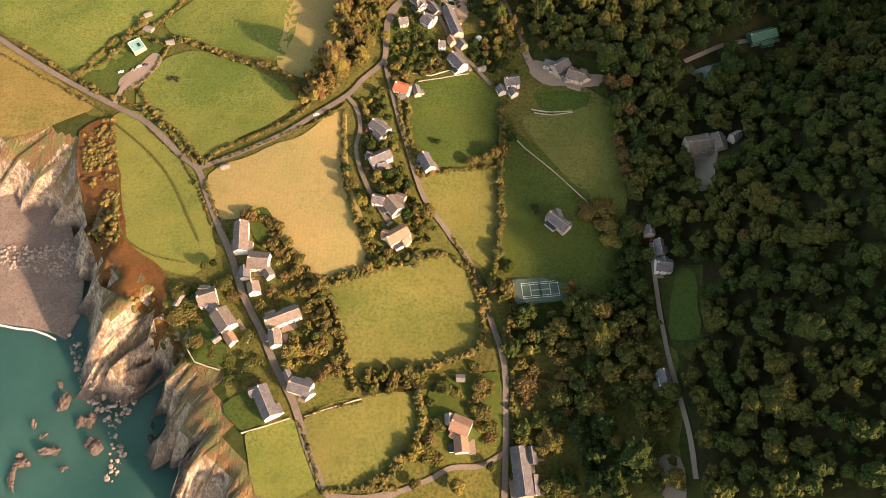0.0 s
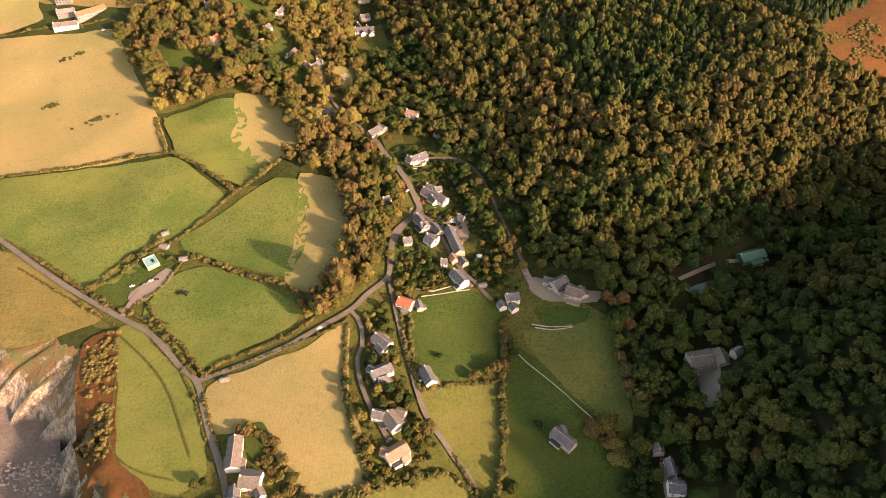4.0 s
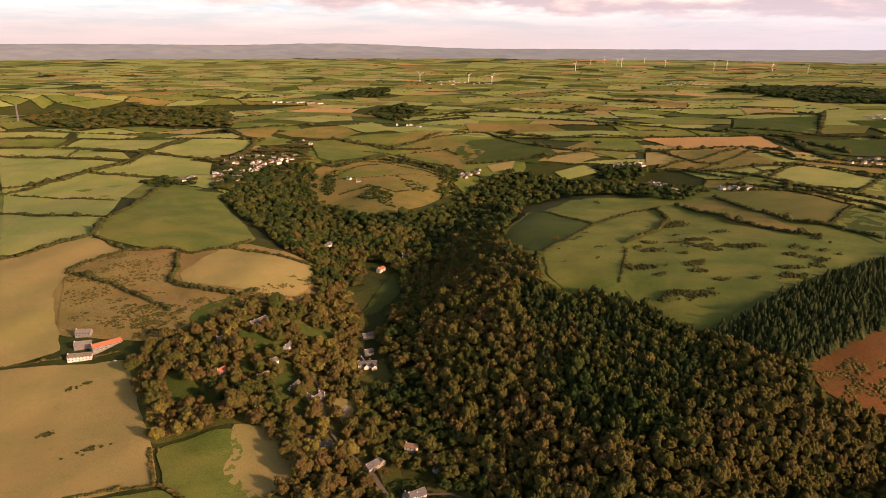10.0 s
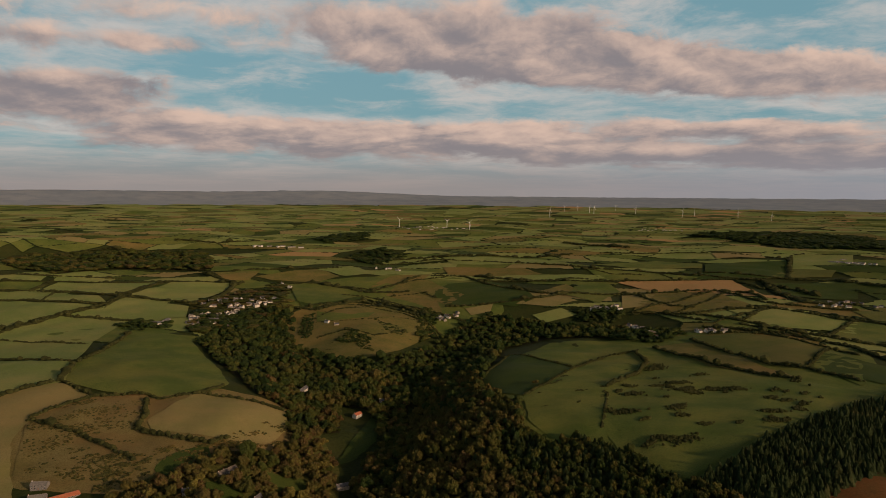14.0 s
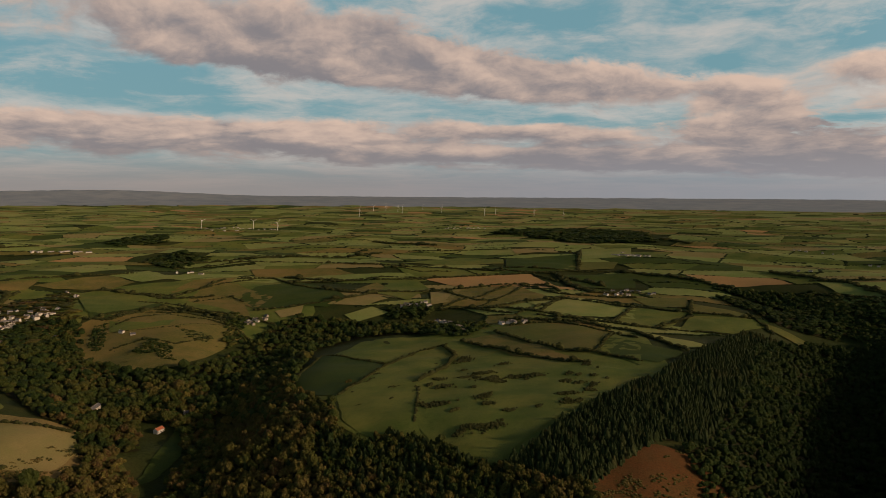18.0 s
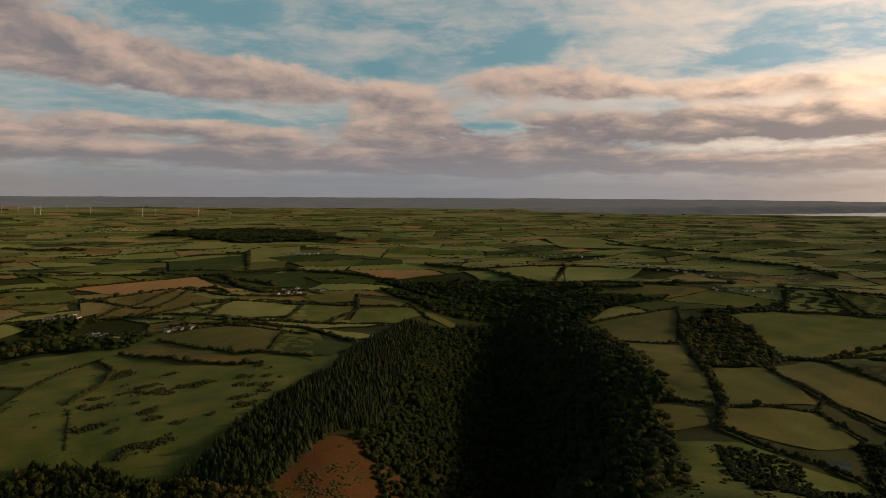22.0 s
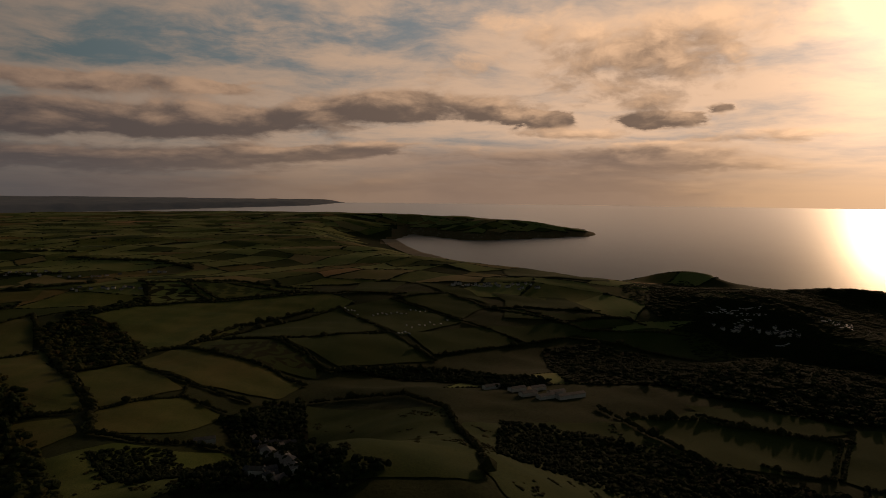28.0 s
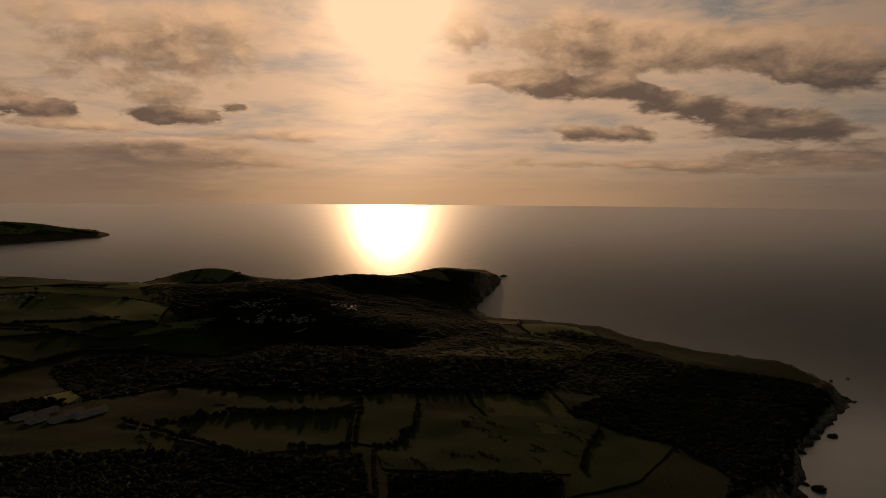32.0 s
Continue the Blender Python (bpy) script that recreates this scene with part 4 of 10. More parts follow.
# ---- the far country: hedged fields beyond those laid out one by one ----
def far_fields(taken, woods, start, stop, nx, ny, w, h, seed):
    """A quilt of hedged fields over the plateau, from one distance to another."""
    rng = np.random.RandomState(seed)
    a = radians(-24)
    ca, sa = math.cos(a), math.sin(a)
    i, j = np.meshgrid(np.arange(nx + 1), np.arange(ny + 1), indexing="ij")
    u = (i - nx * 0.42 + rng.uniform(-0.30, 0.30, i.shape)) * w + ((j * 7) % 3) * w * 0.19
    v = (j - ny * 0.36 + rng.uniform(-0.26, 0.26, i.shape)) * h + waves(i * w, j * h, 2500.0, 4) * h * 0.8
    x, y = u * ca - v * sa, u * sa + v * ca
    cx = (x[:-1, :-1] + x[1:, 1:] + x[1:, :-1] + x[:-1, 1:]) / 4
    cy = (y[:-1, :-1] + y[1:, 1:] + y[1:, :-1] + y[:-1, 1:]) / 4
    r = np.hypot(cx, cy)
    turn = np.degrees(np.arctan2(cx, cy))
    ok = (r > start) & (r < stop) & (turn > -42) & (turn < 166)
    d, _ = polyline_far(cx, cy, SHORE)
    ok &= ~inside(cx, cy, COAST_RING) & (d > 190)
    for ring in taken + woods:
        ok &= ~inside(cx, cy, ring)
    for line in VALLEYS:
        dd, k = polyline_far(cx, cy, line)
        wide = np.interp(k, range(len(line)), [p[3] for p in line])
        ok &= dd > wide * 0.75
    mats = [GRASS, LUSH, ROUGH, DRY, PLOUGH, LIT_PASTURE, LAND]
    # the lightened pasture gets the largest share, to brighten the distance
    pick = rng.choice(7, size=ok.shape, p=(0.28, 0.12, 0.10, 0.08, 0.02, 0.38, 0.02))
    g = np.linspace(0, 1, 6)
    gu, gv = np.meshgrid(g, g, indexing="ij")
    q = (np.arange(5)[:, None] * 6 + np.arange(5)[None]).ravel()
    quad = np.stack((q, q + 6, q + 7, q + 1), -1)
    for m in range(6):
        V, F, base = [], [], 0
        for p, s in zip(*np.nonzero(ok & (pick == m))):
            X = (x[p, s] * (1 - gu) * (1 - gv) + x[p + 1, s] * gu * (1 - gv) + x[p + 1, s + 1] * gu * gv + x[p, s + 1] * (1 - gu) * gv).ravel()
            Y = (y[p, s] * (1 - gu) * (1 - gv) + y[p + 1, s] * gu * (1 - gv) + y[p + 1, s + 1] * gu * gv + y[p, s + 1] * (1 - gu) * gv).ravel()
            V.append(np.stack((X, Y), -1))
            F.append(quad + base)
            base += 36
        V = np.vstack(V)
        z = ground(V[:, 0], V[:, 1]) + lift_for(V[:, 0], V[:, 1]) * 0.55
        me = mesh_from("far_fields", drawn(np.column_stack((V, z))), np.vstack(F), [mats[m]], smooth=True)
        tagged(new("far_fields", me), ("green hedged pastures far inland", "deep green meadows far inland", "tawny rough pastures far inland", "pale stubble fields far inland", "brown ploughed fields far inland", "yellow-green pastures far inland, lightened for sun and haze")[m], "fields", kind="stuff")
    # hedges along the sides of those fields
    E = []
    for p in range(nx):
        for s in range(ny):
            if ok[p, s] or (s > 0 and ok[p, s - 1]):
                if rng.uniform() > 0.1:
                    E.append((x[p, s], y[p, s], x[p + 1, s], y[p + 1, s]))
            if ok[p, s] or (p > 0 and ok[p - 1, s]):
                if rng.uniform() > 0.14:
                    E.append((x[p, s], y[p, s], x[p, s + 1], y[p, s + 1]))
    X, Y, W = [], [], []
    for x0, y0, x1, y1 in E:
        far = math.hypot((x0 + x1) / 2, (y0 + y1) / 2)
        n = int(math.hypot(x1 - x0, y1 - y0) / (2.8 + far * 0.0023)) + 1
        t = (np.arange(n) + rng.uniform(-0.3, 0.3, n)) / n
        X.append(x0 + (x1 - x0) * t + rng.uniform(-1, 1, n))
        Y.append(y0 + (y1 - y0) * t + rng.uniform(-1, 1, n))
        W.append(np.full(n, 3.2 + far * 0.0014) * rng.uniform(0.6, 1.4))
    X, Y, W = np.concatenate(X), np.concatenate(Y), np.concatenate(W)
    keep = np.ones(len(X), bool)
    for ring in taken:
        keep &= ~inside(X, Y, ring)
    keep &= rng.uniform(0, 1, len(X)) < np.interp(np.hypot(X, Y), (3000.0, 8000.0), (1.0, 0.65))
    X, Y, W = X[keep], Y[keep], W[keep]
    size = rng.uniform(0.6, 1.25, len(X)) * (1 + (rng.uniform(0, 1, len(X)) > 0.985) * 0.9)
    lump = [(np.array([(0.7, 0, 0), (0, 0.7, 0), (-0.7, 0, 0), (0, -0.7, 0), (0.35, 0.3, 0.8), (-0.35, 0.25, 1.0), (0.0, -0.4, 0.85)]),
             np.array([(0, 1, 4), (1, 5, 4), (1, 2, 5), (2, 3, 6), (2, 6, 5), (3, 0, 6), (0, 4, 6), (4, 5, 6)]))]
    me = planted("far_hedges", X, Y, W * size * 1.35, (1.7 + W * 0.16) * size, lump, NEEDLES, rng.uniform(0, 0.4, len(X)), 0.02, 5)
    tagged(new("far_hedges", me), "dark hedgerows and banks between far fields", "hedge", kind="stuff")


# ---- things ----
WHITE = material("white render", [(0.64, 0.59, 0.52), (0.57, 0.52, 0.46), (0.46, 0.42, 0.37)], 1.5, 0.3, bump=0.2, depth=0.03)
STONE = material("grey-brown stone", [(0.34, 0.29, 0.23), (0.40, 0.34, 0.27), (0.22, 0.19, 0.16)], 1.2, 0.4, bump=0.5, depth=0.06)
SLATE = material("grey slate", [(0.105, 0.105, 0.12), (0.165, 0.155, 0.155), (0.06, 0.06, 0.07)], 1.6, 0.35, rough=0.6, bump=0.4, depth=0.04)
PALE_SLATE = material("lichened pale slate", [(0.145, 0.125, 0.11), (0.20, 0.165, 0.14), (0.085, 0.078, 0.07)], 1.6, 0.35, rough=0.7, bump=0.4, depth=0.04)
TILE = material("red clay tile", [(0.42, 0.13, 0.07), (0.50, 0.18, 0.09), (0.30, 0.10, 0.06)], 1.6, 0.35, rough=0.8, bump=0.4, depth=0.04)
BROWN_TILE = material("brown clay tile", [(0.26, 0.16, 0.11), (0.32, 0.2, 0.14), (0.18, 0.12, 0.09)], 1.6, 0.35, rough=0.8, bump=0.4, depth=0.04)
GREEN_TIN = material("green sheet metal", [(0.05, 0.13, 0.09), (0.06, 0.16, 0.11), (0.04, 0.10, 0.07)], 1.0, 0.3, rough=0.5)
GREY_TIN = material("weathered sheet metal", [(0.18, 0.17, 0.16), (0.235, 0.22, 0.205), (0.13, 0.12, 0.115)], 0.8, 0.3, rough=0.5)
DARK_GLASS = material("dark window glass", [(0.03, 0.035, 0.04), (0.03, 0.035, 0.04), (0.05, 0.05, 0.06)], 0.5, 0.2, rough=0.08, bump=0.0, spec=0.8)
PAINT = material("white paint", [(0.8, 0.79, 0.76), (0.76, 0.75, 0.72), (0.7, 0.68, 0.65)], 1.0, 0.3, rough=0.5, bump=0.05)


def spot(x, y, turn=0.0, up=0.0):
    """The pose on the land at true x, y: scaled with the far country."""
    z = float(ground(x, y)) + up
    k = float(shrink(np.hypot(x, y)))
    p = drawn([(x, y, z)])[0]
    return Matrix.Translation(p) @ pose(0, 0, 0, 0, 0, turn) @ Matrix.Scale(k, 4)


def part(name, bm, mat, parent, label=""):
    """One mesh of its own under a thing."""
    me = bpy.data.meshes.new(name)
    bm.to_mesh(me)
    bm.free()
    me.materials.append(mat)
    ob = new(name, me)
    ob.parent = parent
    return tagged(ob, label) if label else ob


def box(bm, x0, x1, y0, y1, z0, z1):
    v = [bm.verts.new(p) for p in ((x0, y0, z0), (x1, y0, z0), (x1, y1, z0), (x0, y1, z0), (x0, y0, z1), (x1, y0, z1), (x1, y1, z1), (x0, y1, z1))]
    for f in ((0, 3, 2, 1), (4, 5, 6, 7), (0, 1, 5, 4), (1, 2, 6, 5), (2, 3, 7, 6), (3, 0, 4, 7)):
        bm.faces.new([v[i] for i in f])


def boxed(x0, x1, y0, y1, z0, z1):
    bm = bmesh.new()
    box(bm, x0, x1, y0, y1, z0, z1)
    return bm


def gabled_wall(length, wide, eaves, rise):
    """The walls of a gabled house, ridge along x, sunk into the slope."""
    bm = bmesh.new()
    a, b = length / 2, wide / 2
    pts = []
    for x in (-a, a):
        pts.append([bm.verts.new((x, y, z)) for y, z in ((-b, -5.0), (b, -5.0), (b, eaves), (0, eaves + rise), (-b, eaves))])
    bm.faces.new(pts[0][::-1])
    bm.faces.new(pts[1])
    for i in range(5):
        j = (i + 1) % 5
        bm.faces.new((pts[0][i], pts[0][j], pts[1][j], pts[1][i]))
    bmesh.ops.recalc_face_normals(bm, faces=bm.faces)
    return bm


def gabled_roof(length, wide, eaves, rise, hip=0.0):
    """Two roof slopes with thickness and overhanging eaves."""
    bm = bmesh.new()
    a, b, over, thick = length / 2 + 0.35, wide / 2 + 0.4, 0.0, 0.28
    drop = rise / (wide / 2) * 0.4
    low, top = eaves - drop, eaves + rise
    up = []
    for dz in (0.06, 0.06 + thick):
        up.append([bm.verts.new(p) for p in ((-a, -b, low + dz), (a, -b, low + dz), (a, b, low + dz), (-a, b, low + dz), (-a + hip, 0, top + dz), (a - hip, 0, top + dz))])
    for k, s in ((0, -1), (1, 1)):
        q = up[k]
        for f in ((0, 1, 5, 4), (2, 3, 4, 5)):
            bm.faces.new([q[i] for i in (f if s > 0 else f[::-1])])
        if hip:
            for f in ((1, 2, 5), (3, 0, 4)):
                bm.faces.new([q[i] for i in (f if s > 0 else f[::-1])])
    for i, j in ((0, 1), (2, 3)) + (((1, 2), (3, 0)) if hip else ((1, 5), (5, 2), (3, 4), (4, 0))):
        bm.faces.new((up[0][i], up[0][j], up[1][j], up[1][i]))
    return bm


def extension(home, x, y, length, wide, walls, cover):
    """A lean-to at the back of a house, and a paved terrace beside it."""
    rng = random.Random(int(abs(x) * 31 + abs(y) * 17))
    side = rng.choice((-1, 1))
    long = length * rng.uniform(0.3, 0.5)
    at = rng.uniform(-0.5, 0.5) * (length - long)
    y0, y1 = sorted((side * (wide / 2 - 0.05), side * (wide / 2 + rng.uniform(2.4, 3.4))))
    part("extension_wall", boxed(at - long / 2, at + long / 2, y0, y1, -1.2, 2.3), walls, home)
    bm = boxed(at - long / 2 - 0.2, at + long / 2 + 0.2, y0 - 0.15, y1 + 0.15, 2.3, 2.46)
    for v in bm.verts:
        if abs(v.co.y) < wide / 2 + 0.3:
            v.co.z += 0.9
    part("extension_roof", bm, rng.choice((cover, cover, GREY_TIN, DARK_GLASS)), home, "low lean-to roof")
    t0, t1 = sorted((-side * wide / 2, -side * (wide / 2 + rng.uniform(2.5, 5.0))))
    a = rng.uniform(-0.4, 0.0) * length
    part("terrace", boxed(a, a + length * rng.uniform(0.5, 0.9), t0, t1, -1.5, 0.14), GRAVEL, home, "pale paved terrace")


def house(x, y, turn, length, wide, eaves=5.0, rise=2.8, roof="slate", wall="white", hip=False, chimneys=1, porch=0, label="", name="house", wing=None, group="", windows=True):
    """A house of the village: walls, a pitched roof, chimneys, windows and a door; wing: (along, length, width) of a wing at right angles."""
    walls = {"white": WHITE, "stone": STONE, "tin": GREY_TIN, "green": GREEN_TIN}[wall]
    cover = {"slate": SLATE, "pale": PALE_SLATE, "tile": TILE, "brown": BROWN_TILE, "tin": GREY_TIN, "green": GREEN_TIN}[roof]
    home = new(name)
    home.matrix_world = spot(x, y, turn)
    part("wall", gabled_wall(length, wide, eaves, rise * 0.97), walls, home)
    part("roof", gabled_roof(length, wide, eaves, rise, wide * 0.45 if hip else 0.0), cover, home)
    if windows:
        ridge = boxed(-length / 2 + (wide * 0.45 if hip else 0), length / 2 - (wide * 0.45 if hip else 0), -0.14, 0.14, eaves + rise + 0.28, eaves + rise + 0.46)
        part("ridge", ridge, BROWN_TILE if roof in ("tile", "brown") else STONE, home)
    if wing:
        at, wl, ww = wing
        s = 1 if wl > 0 else -1
        bm = gabled_wall(abs(wl) + wide / 2, ww, eaves - 0.5, rise * 0.8)
        bmesh.ops.transform(bm, matrix=pose(at, s * (abs(wl) / 2 + wide / 4), 0, 0, 0, 90), verts=bm.verts)
        part("wing_wall", bm, walls, home)
        bm = gabled_roof(abs(wl) + wide / 2, ww, eaves - 0.5, rise * 0.82)
        bmesh.ops.transform(bm, matrix=pose(at, s * (abs(wl) / 2 + wide / 4), 0, 0, 0, 90), verts=bm.verts)
        part("wing_roof", bm, cover, home)
    for c in range(chimneys):
        cx = (-1, 1, 0)[c % 3] * (length / 2 - 0.7 - (wide * 0.3 if hip else 0))
        bm = boxed(cx - 0.5, cx + 0.5, -0.4, 0.4, eaves + rise * 0.5, eaves + rise + 1.3)
        stack = part("chimney", bm, STONE if wall == "stone" else WHITE, home)
        for px in (-0.22, 0.22):
            bm = bmesh.new()
            bmesh.ops.create_cone(bm, cap_ends=True, segments=8, radius1=0.15, radius2=0.12, depth=0.5, matrix=pose(cx + px, 0, eaves + rise + 1.5))
            part("chimney_pot", bm, TILE, stack)
    if windows:
        n = max(2, int(length / 3.4))
        for side in (-1, 1):
            for floor in ((1.0, 3.4) if eaves > 4 else (1.0,)):
                for i in range(n):
                    wx = -length / 2 + (i + 0.5) * length / n
                    if side < 0 and floor == 1.0 and i == n // 2:
                        d = boxed(wx - 0.5, wx + 0.5, side * wide / 2 - 0.06, side * wide / 2 + 0.06, 0.0, 2.05)
                        part("door", d, BROWN_TILE, home, "painted wooden front door")
                        continue
                    w0, w1 = sorted((side * (wide / 2 - 0.02), side * (wide / 2 + 0.05)))
                    pane = part("window", boxed(wx - 0.55, wx + 0.55, w0, w1, floor, floor + 1.15), DARK_GLASS, home)
                    s0, s1 = sorted((side * (wide / 2), side * (wide / 2 + 0.14)))
                    part("sill", boxed(wx - 0.65, wx + 0.65, s0, s1, floor - 0.12, floor), PAINT, pane)
    if windows and math.hypot(x, y) < 560 and length > 8:
        extension(home, x, y, length, wide, walls, cover)
    if porch:
        part("porch", boxed(-1.2, 1.2, -wide / 2 - 1.6, -wide / 2 + 0.1, -1, 2.4), walls, home)
    return tagged(home, label or {"white": "white rendered", "stone": "stone", "tin": "sheet-metal", "green": "green sheet-metal"}[wall] + " house with a " +
                  {"slate": "grey slate", "pale": "pale slate", "tile": "red tile", "brown": "brown tile", "tin": "metal", "green": "green metal"}[roof] + " roof among gardens",
                  "house", group or "village houses")


# ---- trees that stand alone ----
def tree_meshes(seed, hue):
    """A trunk with limbs, and a crown of clumps and leaves, both for a tree 1 high."""
    rng = np.random.RandomState(seed)
    bm = bmesh.new()

    def limb(a, b, ra, rb):
        a, b = Vector(a), Vector(b)
        m = Matrix.Translation((a + b) / 2) @ (b - a).to_track_quat("Z", "Y").to_matrix().to_4x4()
        bmesh.ops.create_cone(bm, cap_ends=True, segments=7, radius1=ra, radius2=rb, depth=(b - a).length, matrix=m)

    limb((0, 0, -0.06), (0.01, 0.0, 0.42), 0.035, 0.022)
    for k in range(6):
        a = k * 1.05 + rng.uniform(-0.3, 0.3)
        limb((0.01, 0, 0.25 + 0.03 * k), (0.26 * math.cos(a), 0.26 * math.sin(a), 0.5 + 0.06 * k), 0.016, 0.006)
    trunk = bpy.data.meshes.new("trunk")
    bm.to_mesh(trunk)
    bm.free()
    trunk.materials.append(BARK)
    v, f = crown_shape(2, seed, 13, leaves=260)
    v = v * np.array([0.86, 0.86, 0.8])
    v[:, 2] += 0.2
    tint = np.clip(hue + rng.uniform(-0.06, 0.06, len(v)), 0, 1)
    return trunk, mesh_from("crown", v, f, [CANOPY], tint=tint, smooth=False)


TREE_KINDS = {"green": 0.15, "olive": 0.42, "gold": 0.98, "tawny": 0.68, "rust": 0.83, "dark": 0.03}
TREE_STOCK = {k: [tree_meshes(300 + 7 * i + 31 * j, h) for j in range(3)] for i, (k, h) in enumerate(TREE_KINDS.items())}
TREE_WORDS = {"green": "green broadleaf tree with a rounded crown", "olive": "olive-green broadleaf tree turning to autumn", "gold": "golden yellow autumn tree with a full crown",
              "tawny": "tawny brown autumn tree with a spreading crown", "rust": "rust-red autumn tree beside the gardens", "dark": "dark evergreen tree with a dense crown"}


def tree(x, y, tall, kind, seed=0):
    trunk, crown = TREE_STOCK[kind][seed % 3]
    t = new("tree")
    t.matrix_world = spot(x, y, (seed * 67) % 360) @ Matrix.Diagonal((tall * (0.9 + 0.05 * (seed % 7)), tall * (0.9 + 0.05 * (seed % 7)), tall, 1))
    for n, me in (("trunk", trunk), ("crown", crown)):
        o = new(n, me)
        o.parent = t
    return tagged(t, TREE_WORDS[kind], "tree", "single trees of the valley")


def gorse(ring, clumps, seed, tall=2.0, reach=14.0, label="dark gorse and bramble thickets on open grass", tint=(0.0, 0.5), lean=20.0, dense=34):
    """Thickets scattered over open grass, drawn out along the slope."""
    rng = np.random.RandomState(seed)
    e = np.array([p[:2] for p in ring], float)
    lo, hi = e.min(0), e.max(0)
    c = np.stack((rng.uniform(lo[0], hi[0], clumps * 4), rng.uniform(lo[1], hi[1], clumps * 4)), -1)
    c = c[inside(c[:, 0], c[:, 1], ring)][:clumps]
    X, Y, W = [], [], []
    for px, py in c:
        big = rng.uniform(0.25, 1.0) ** 2
        n = int(4 + dense * big)
        a = radians(lean + rng.uniform(-25, 25))
        u, v = rng.normal(0, reach * big + 1.5, n), rng.normal(0, reach * (0.3 if dense < 40 else 0.42) * big + 1.0, n)
        X.append(px + u * math.cos(a) - v * math.sin(a))
        Y.append(py + u * math.sin(a) + v * math.cos(a))
        W.append(rng.uniform(2.0, 4.5, n))
    X, Y, W = np.concatenate(X), np.concatenate(Y), np.concatenate(W)
    ok = inside(X, Y, ring)
    X, Y, W = X[ok], Y[ok], W[ok]
    if len(X):
        me = planted("gorse", X, Y, W * 1.4, W * tall * 0.45, BUSHES_FAR, HEDGE, rng.uniform(tint[0], tint[1], len(X)), 0.1, seed)
        tagged(new("gorse", me), label, "shrubs", kind="stuff")


# ---- the shore ----
FOAM = material("sea foam", [(0.75, 0.74, 0.72), (0.6, 0.62, 0.62), (0.5, 0.53, 0.53)], 0.8, 0.2, bump=0.3)


def sea_rock(x, y, wide, long, tall, turn, seed):
    """A wave-worn rock standing in the sea, layered and cracked."""
    rng = np.random.RandomState(seed)
    v, f = ball(3)
    n = np.zeros(len(v))
    for k in range(12):
        q = rng.normal(size=3)
        q /= np.linalg.norm(q)
        n += np.sign(v @ q - rng.uniform(0.2, 0.8)) * rng.uniform(0.02, 0.09)
    v = v * (0.95 + n + rng.uniform(-0.06, 0.06, len(v)))[:, None]
    v = v * np.array([wide / 2, long / 2, tall])
    v[:, 2] = np.floor(v[:, 2] / 0.7) * 0.35 + v[:, 2] * 0.5
    o = new("sea_rock", mesh_from("sea_rock", v, f, [ROCK_BARE]))
    o.matrix_world = Matrix.Translation(drawn([(x, y, 0.0)])[0]) @ pose(0, 0, 0, 0, 0, turn) @ Matrix.Scale(float(shrink(math.hypot(x, y))), 4)
    return tagged(o, "wave-worn grey-brown rock standing in the sea", "rock", "rocks off the shore")


ROCK_BARE = rock_material("bare sea rock", (0.42, 0.33, 0.24), (0.13, 0.11, 0.09), (0.32, 0.25, 0.17))


# ---- small buildings and vehicles ----
CAR_PAINT = {"white": PAINT, "dark": material("dark car paint", [(0.03, 0.035, 0.045)] * 3, 1, 1, rough=0.25, bump=0.0, spec=0.6),
             "red": material("red car paint", [(0.35, 0.03, 0.03)] * 3, 1, 1, rough=0.25, bump=0.0, spec=0.6),
             "silver": material("silver car paint", [(0.45, 0.46, 0.48)] * 3, 1, 1, rough=0.3, bump=0.0, metal=0.6)}
RUBBER = material("tyre rubber", [(0.02, 0.02, 0.02)] * 3, 1, 1, rough=0.9, bump=0.0)


def car(x, y, turn, paint):
    """A parked car: body, glass cabin and wheels."""
    c = new("car")
    c.matrix_world = spot(x, y, turn, 0.75)
    bm = boxed(-2.1, 2.1, -0.88, 0.88, 0.35, 0.95)
    bmesh.ops.bevel(bm, geom=bm.edges[:], offset=0.16, segments=2, affect="EDGES")
    part("body", bm, CAR_PAINT[paint], c)
    bm = boxed(-1.3, 1.0, -0.78, 0.78, 0.93, 1.45)
    for v in bm.verts:
        if v.co.z > 1.2:
            v.co.x *= 0.68
            v.co.y *= 0.86
    part("cabin", bm, DARK_GLASS, c)
    bm = boxed(-0.85, 0.6, -0.66, 0.66, 1.44, 1.50)
    part("car_roof", bm, CAR_PAINT[paint], c)
    for wx in (-1.3, 1.3):
        for wy in (-0.8, 0.8):
            bm = bmesh.new()
            bmesh.ops.create_cone(bm, cap_ends=True, segments=12, radius1=0.33, radius2=0.33, depth=0.22, matrix=pose(wx, wy, 0.33, 90))
            part("wheel", bm, RUBBER, c)
    return tagged(c, {"white": "white", "dark": "dark blue", "red": "red", "silver": "silver"}[paint] + " car parked on a gravel yard", "car", "parked cars")


def shed(x, y, turn, length, wide, tall=2.4, roof="tin", wall="tin", label="small garden shed with a metal roof"):
    return house(x, y, turn, length, wide, tall, 0.7, roof, wall, chimneys=0, label=label, name="shed", group="sheds", windows=False)


COURT = material("green court surface", [(0.06, 0.10, 0.085), (0.075, 0.115, 0.095), (0.05, 0.085, 0.07)], 1.0, 0.2, bump=0.05)
LINE = material("court line paint", [(0.7, 0.7, 0.68)] * 3, 1, 1, bump=0.0)
MESH_WIRE = material("dark fence posts", [(0.07, 0.08, 0.07)] * 3, 1, 1, bump=0.0)


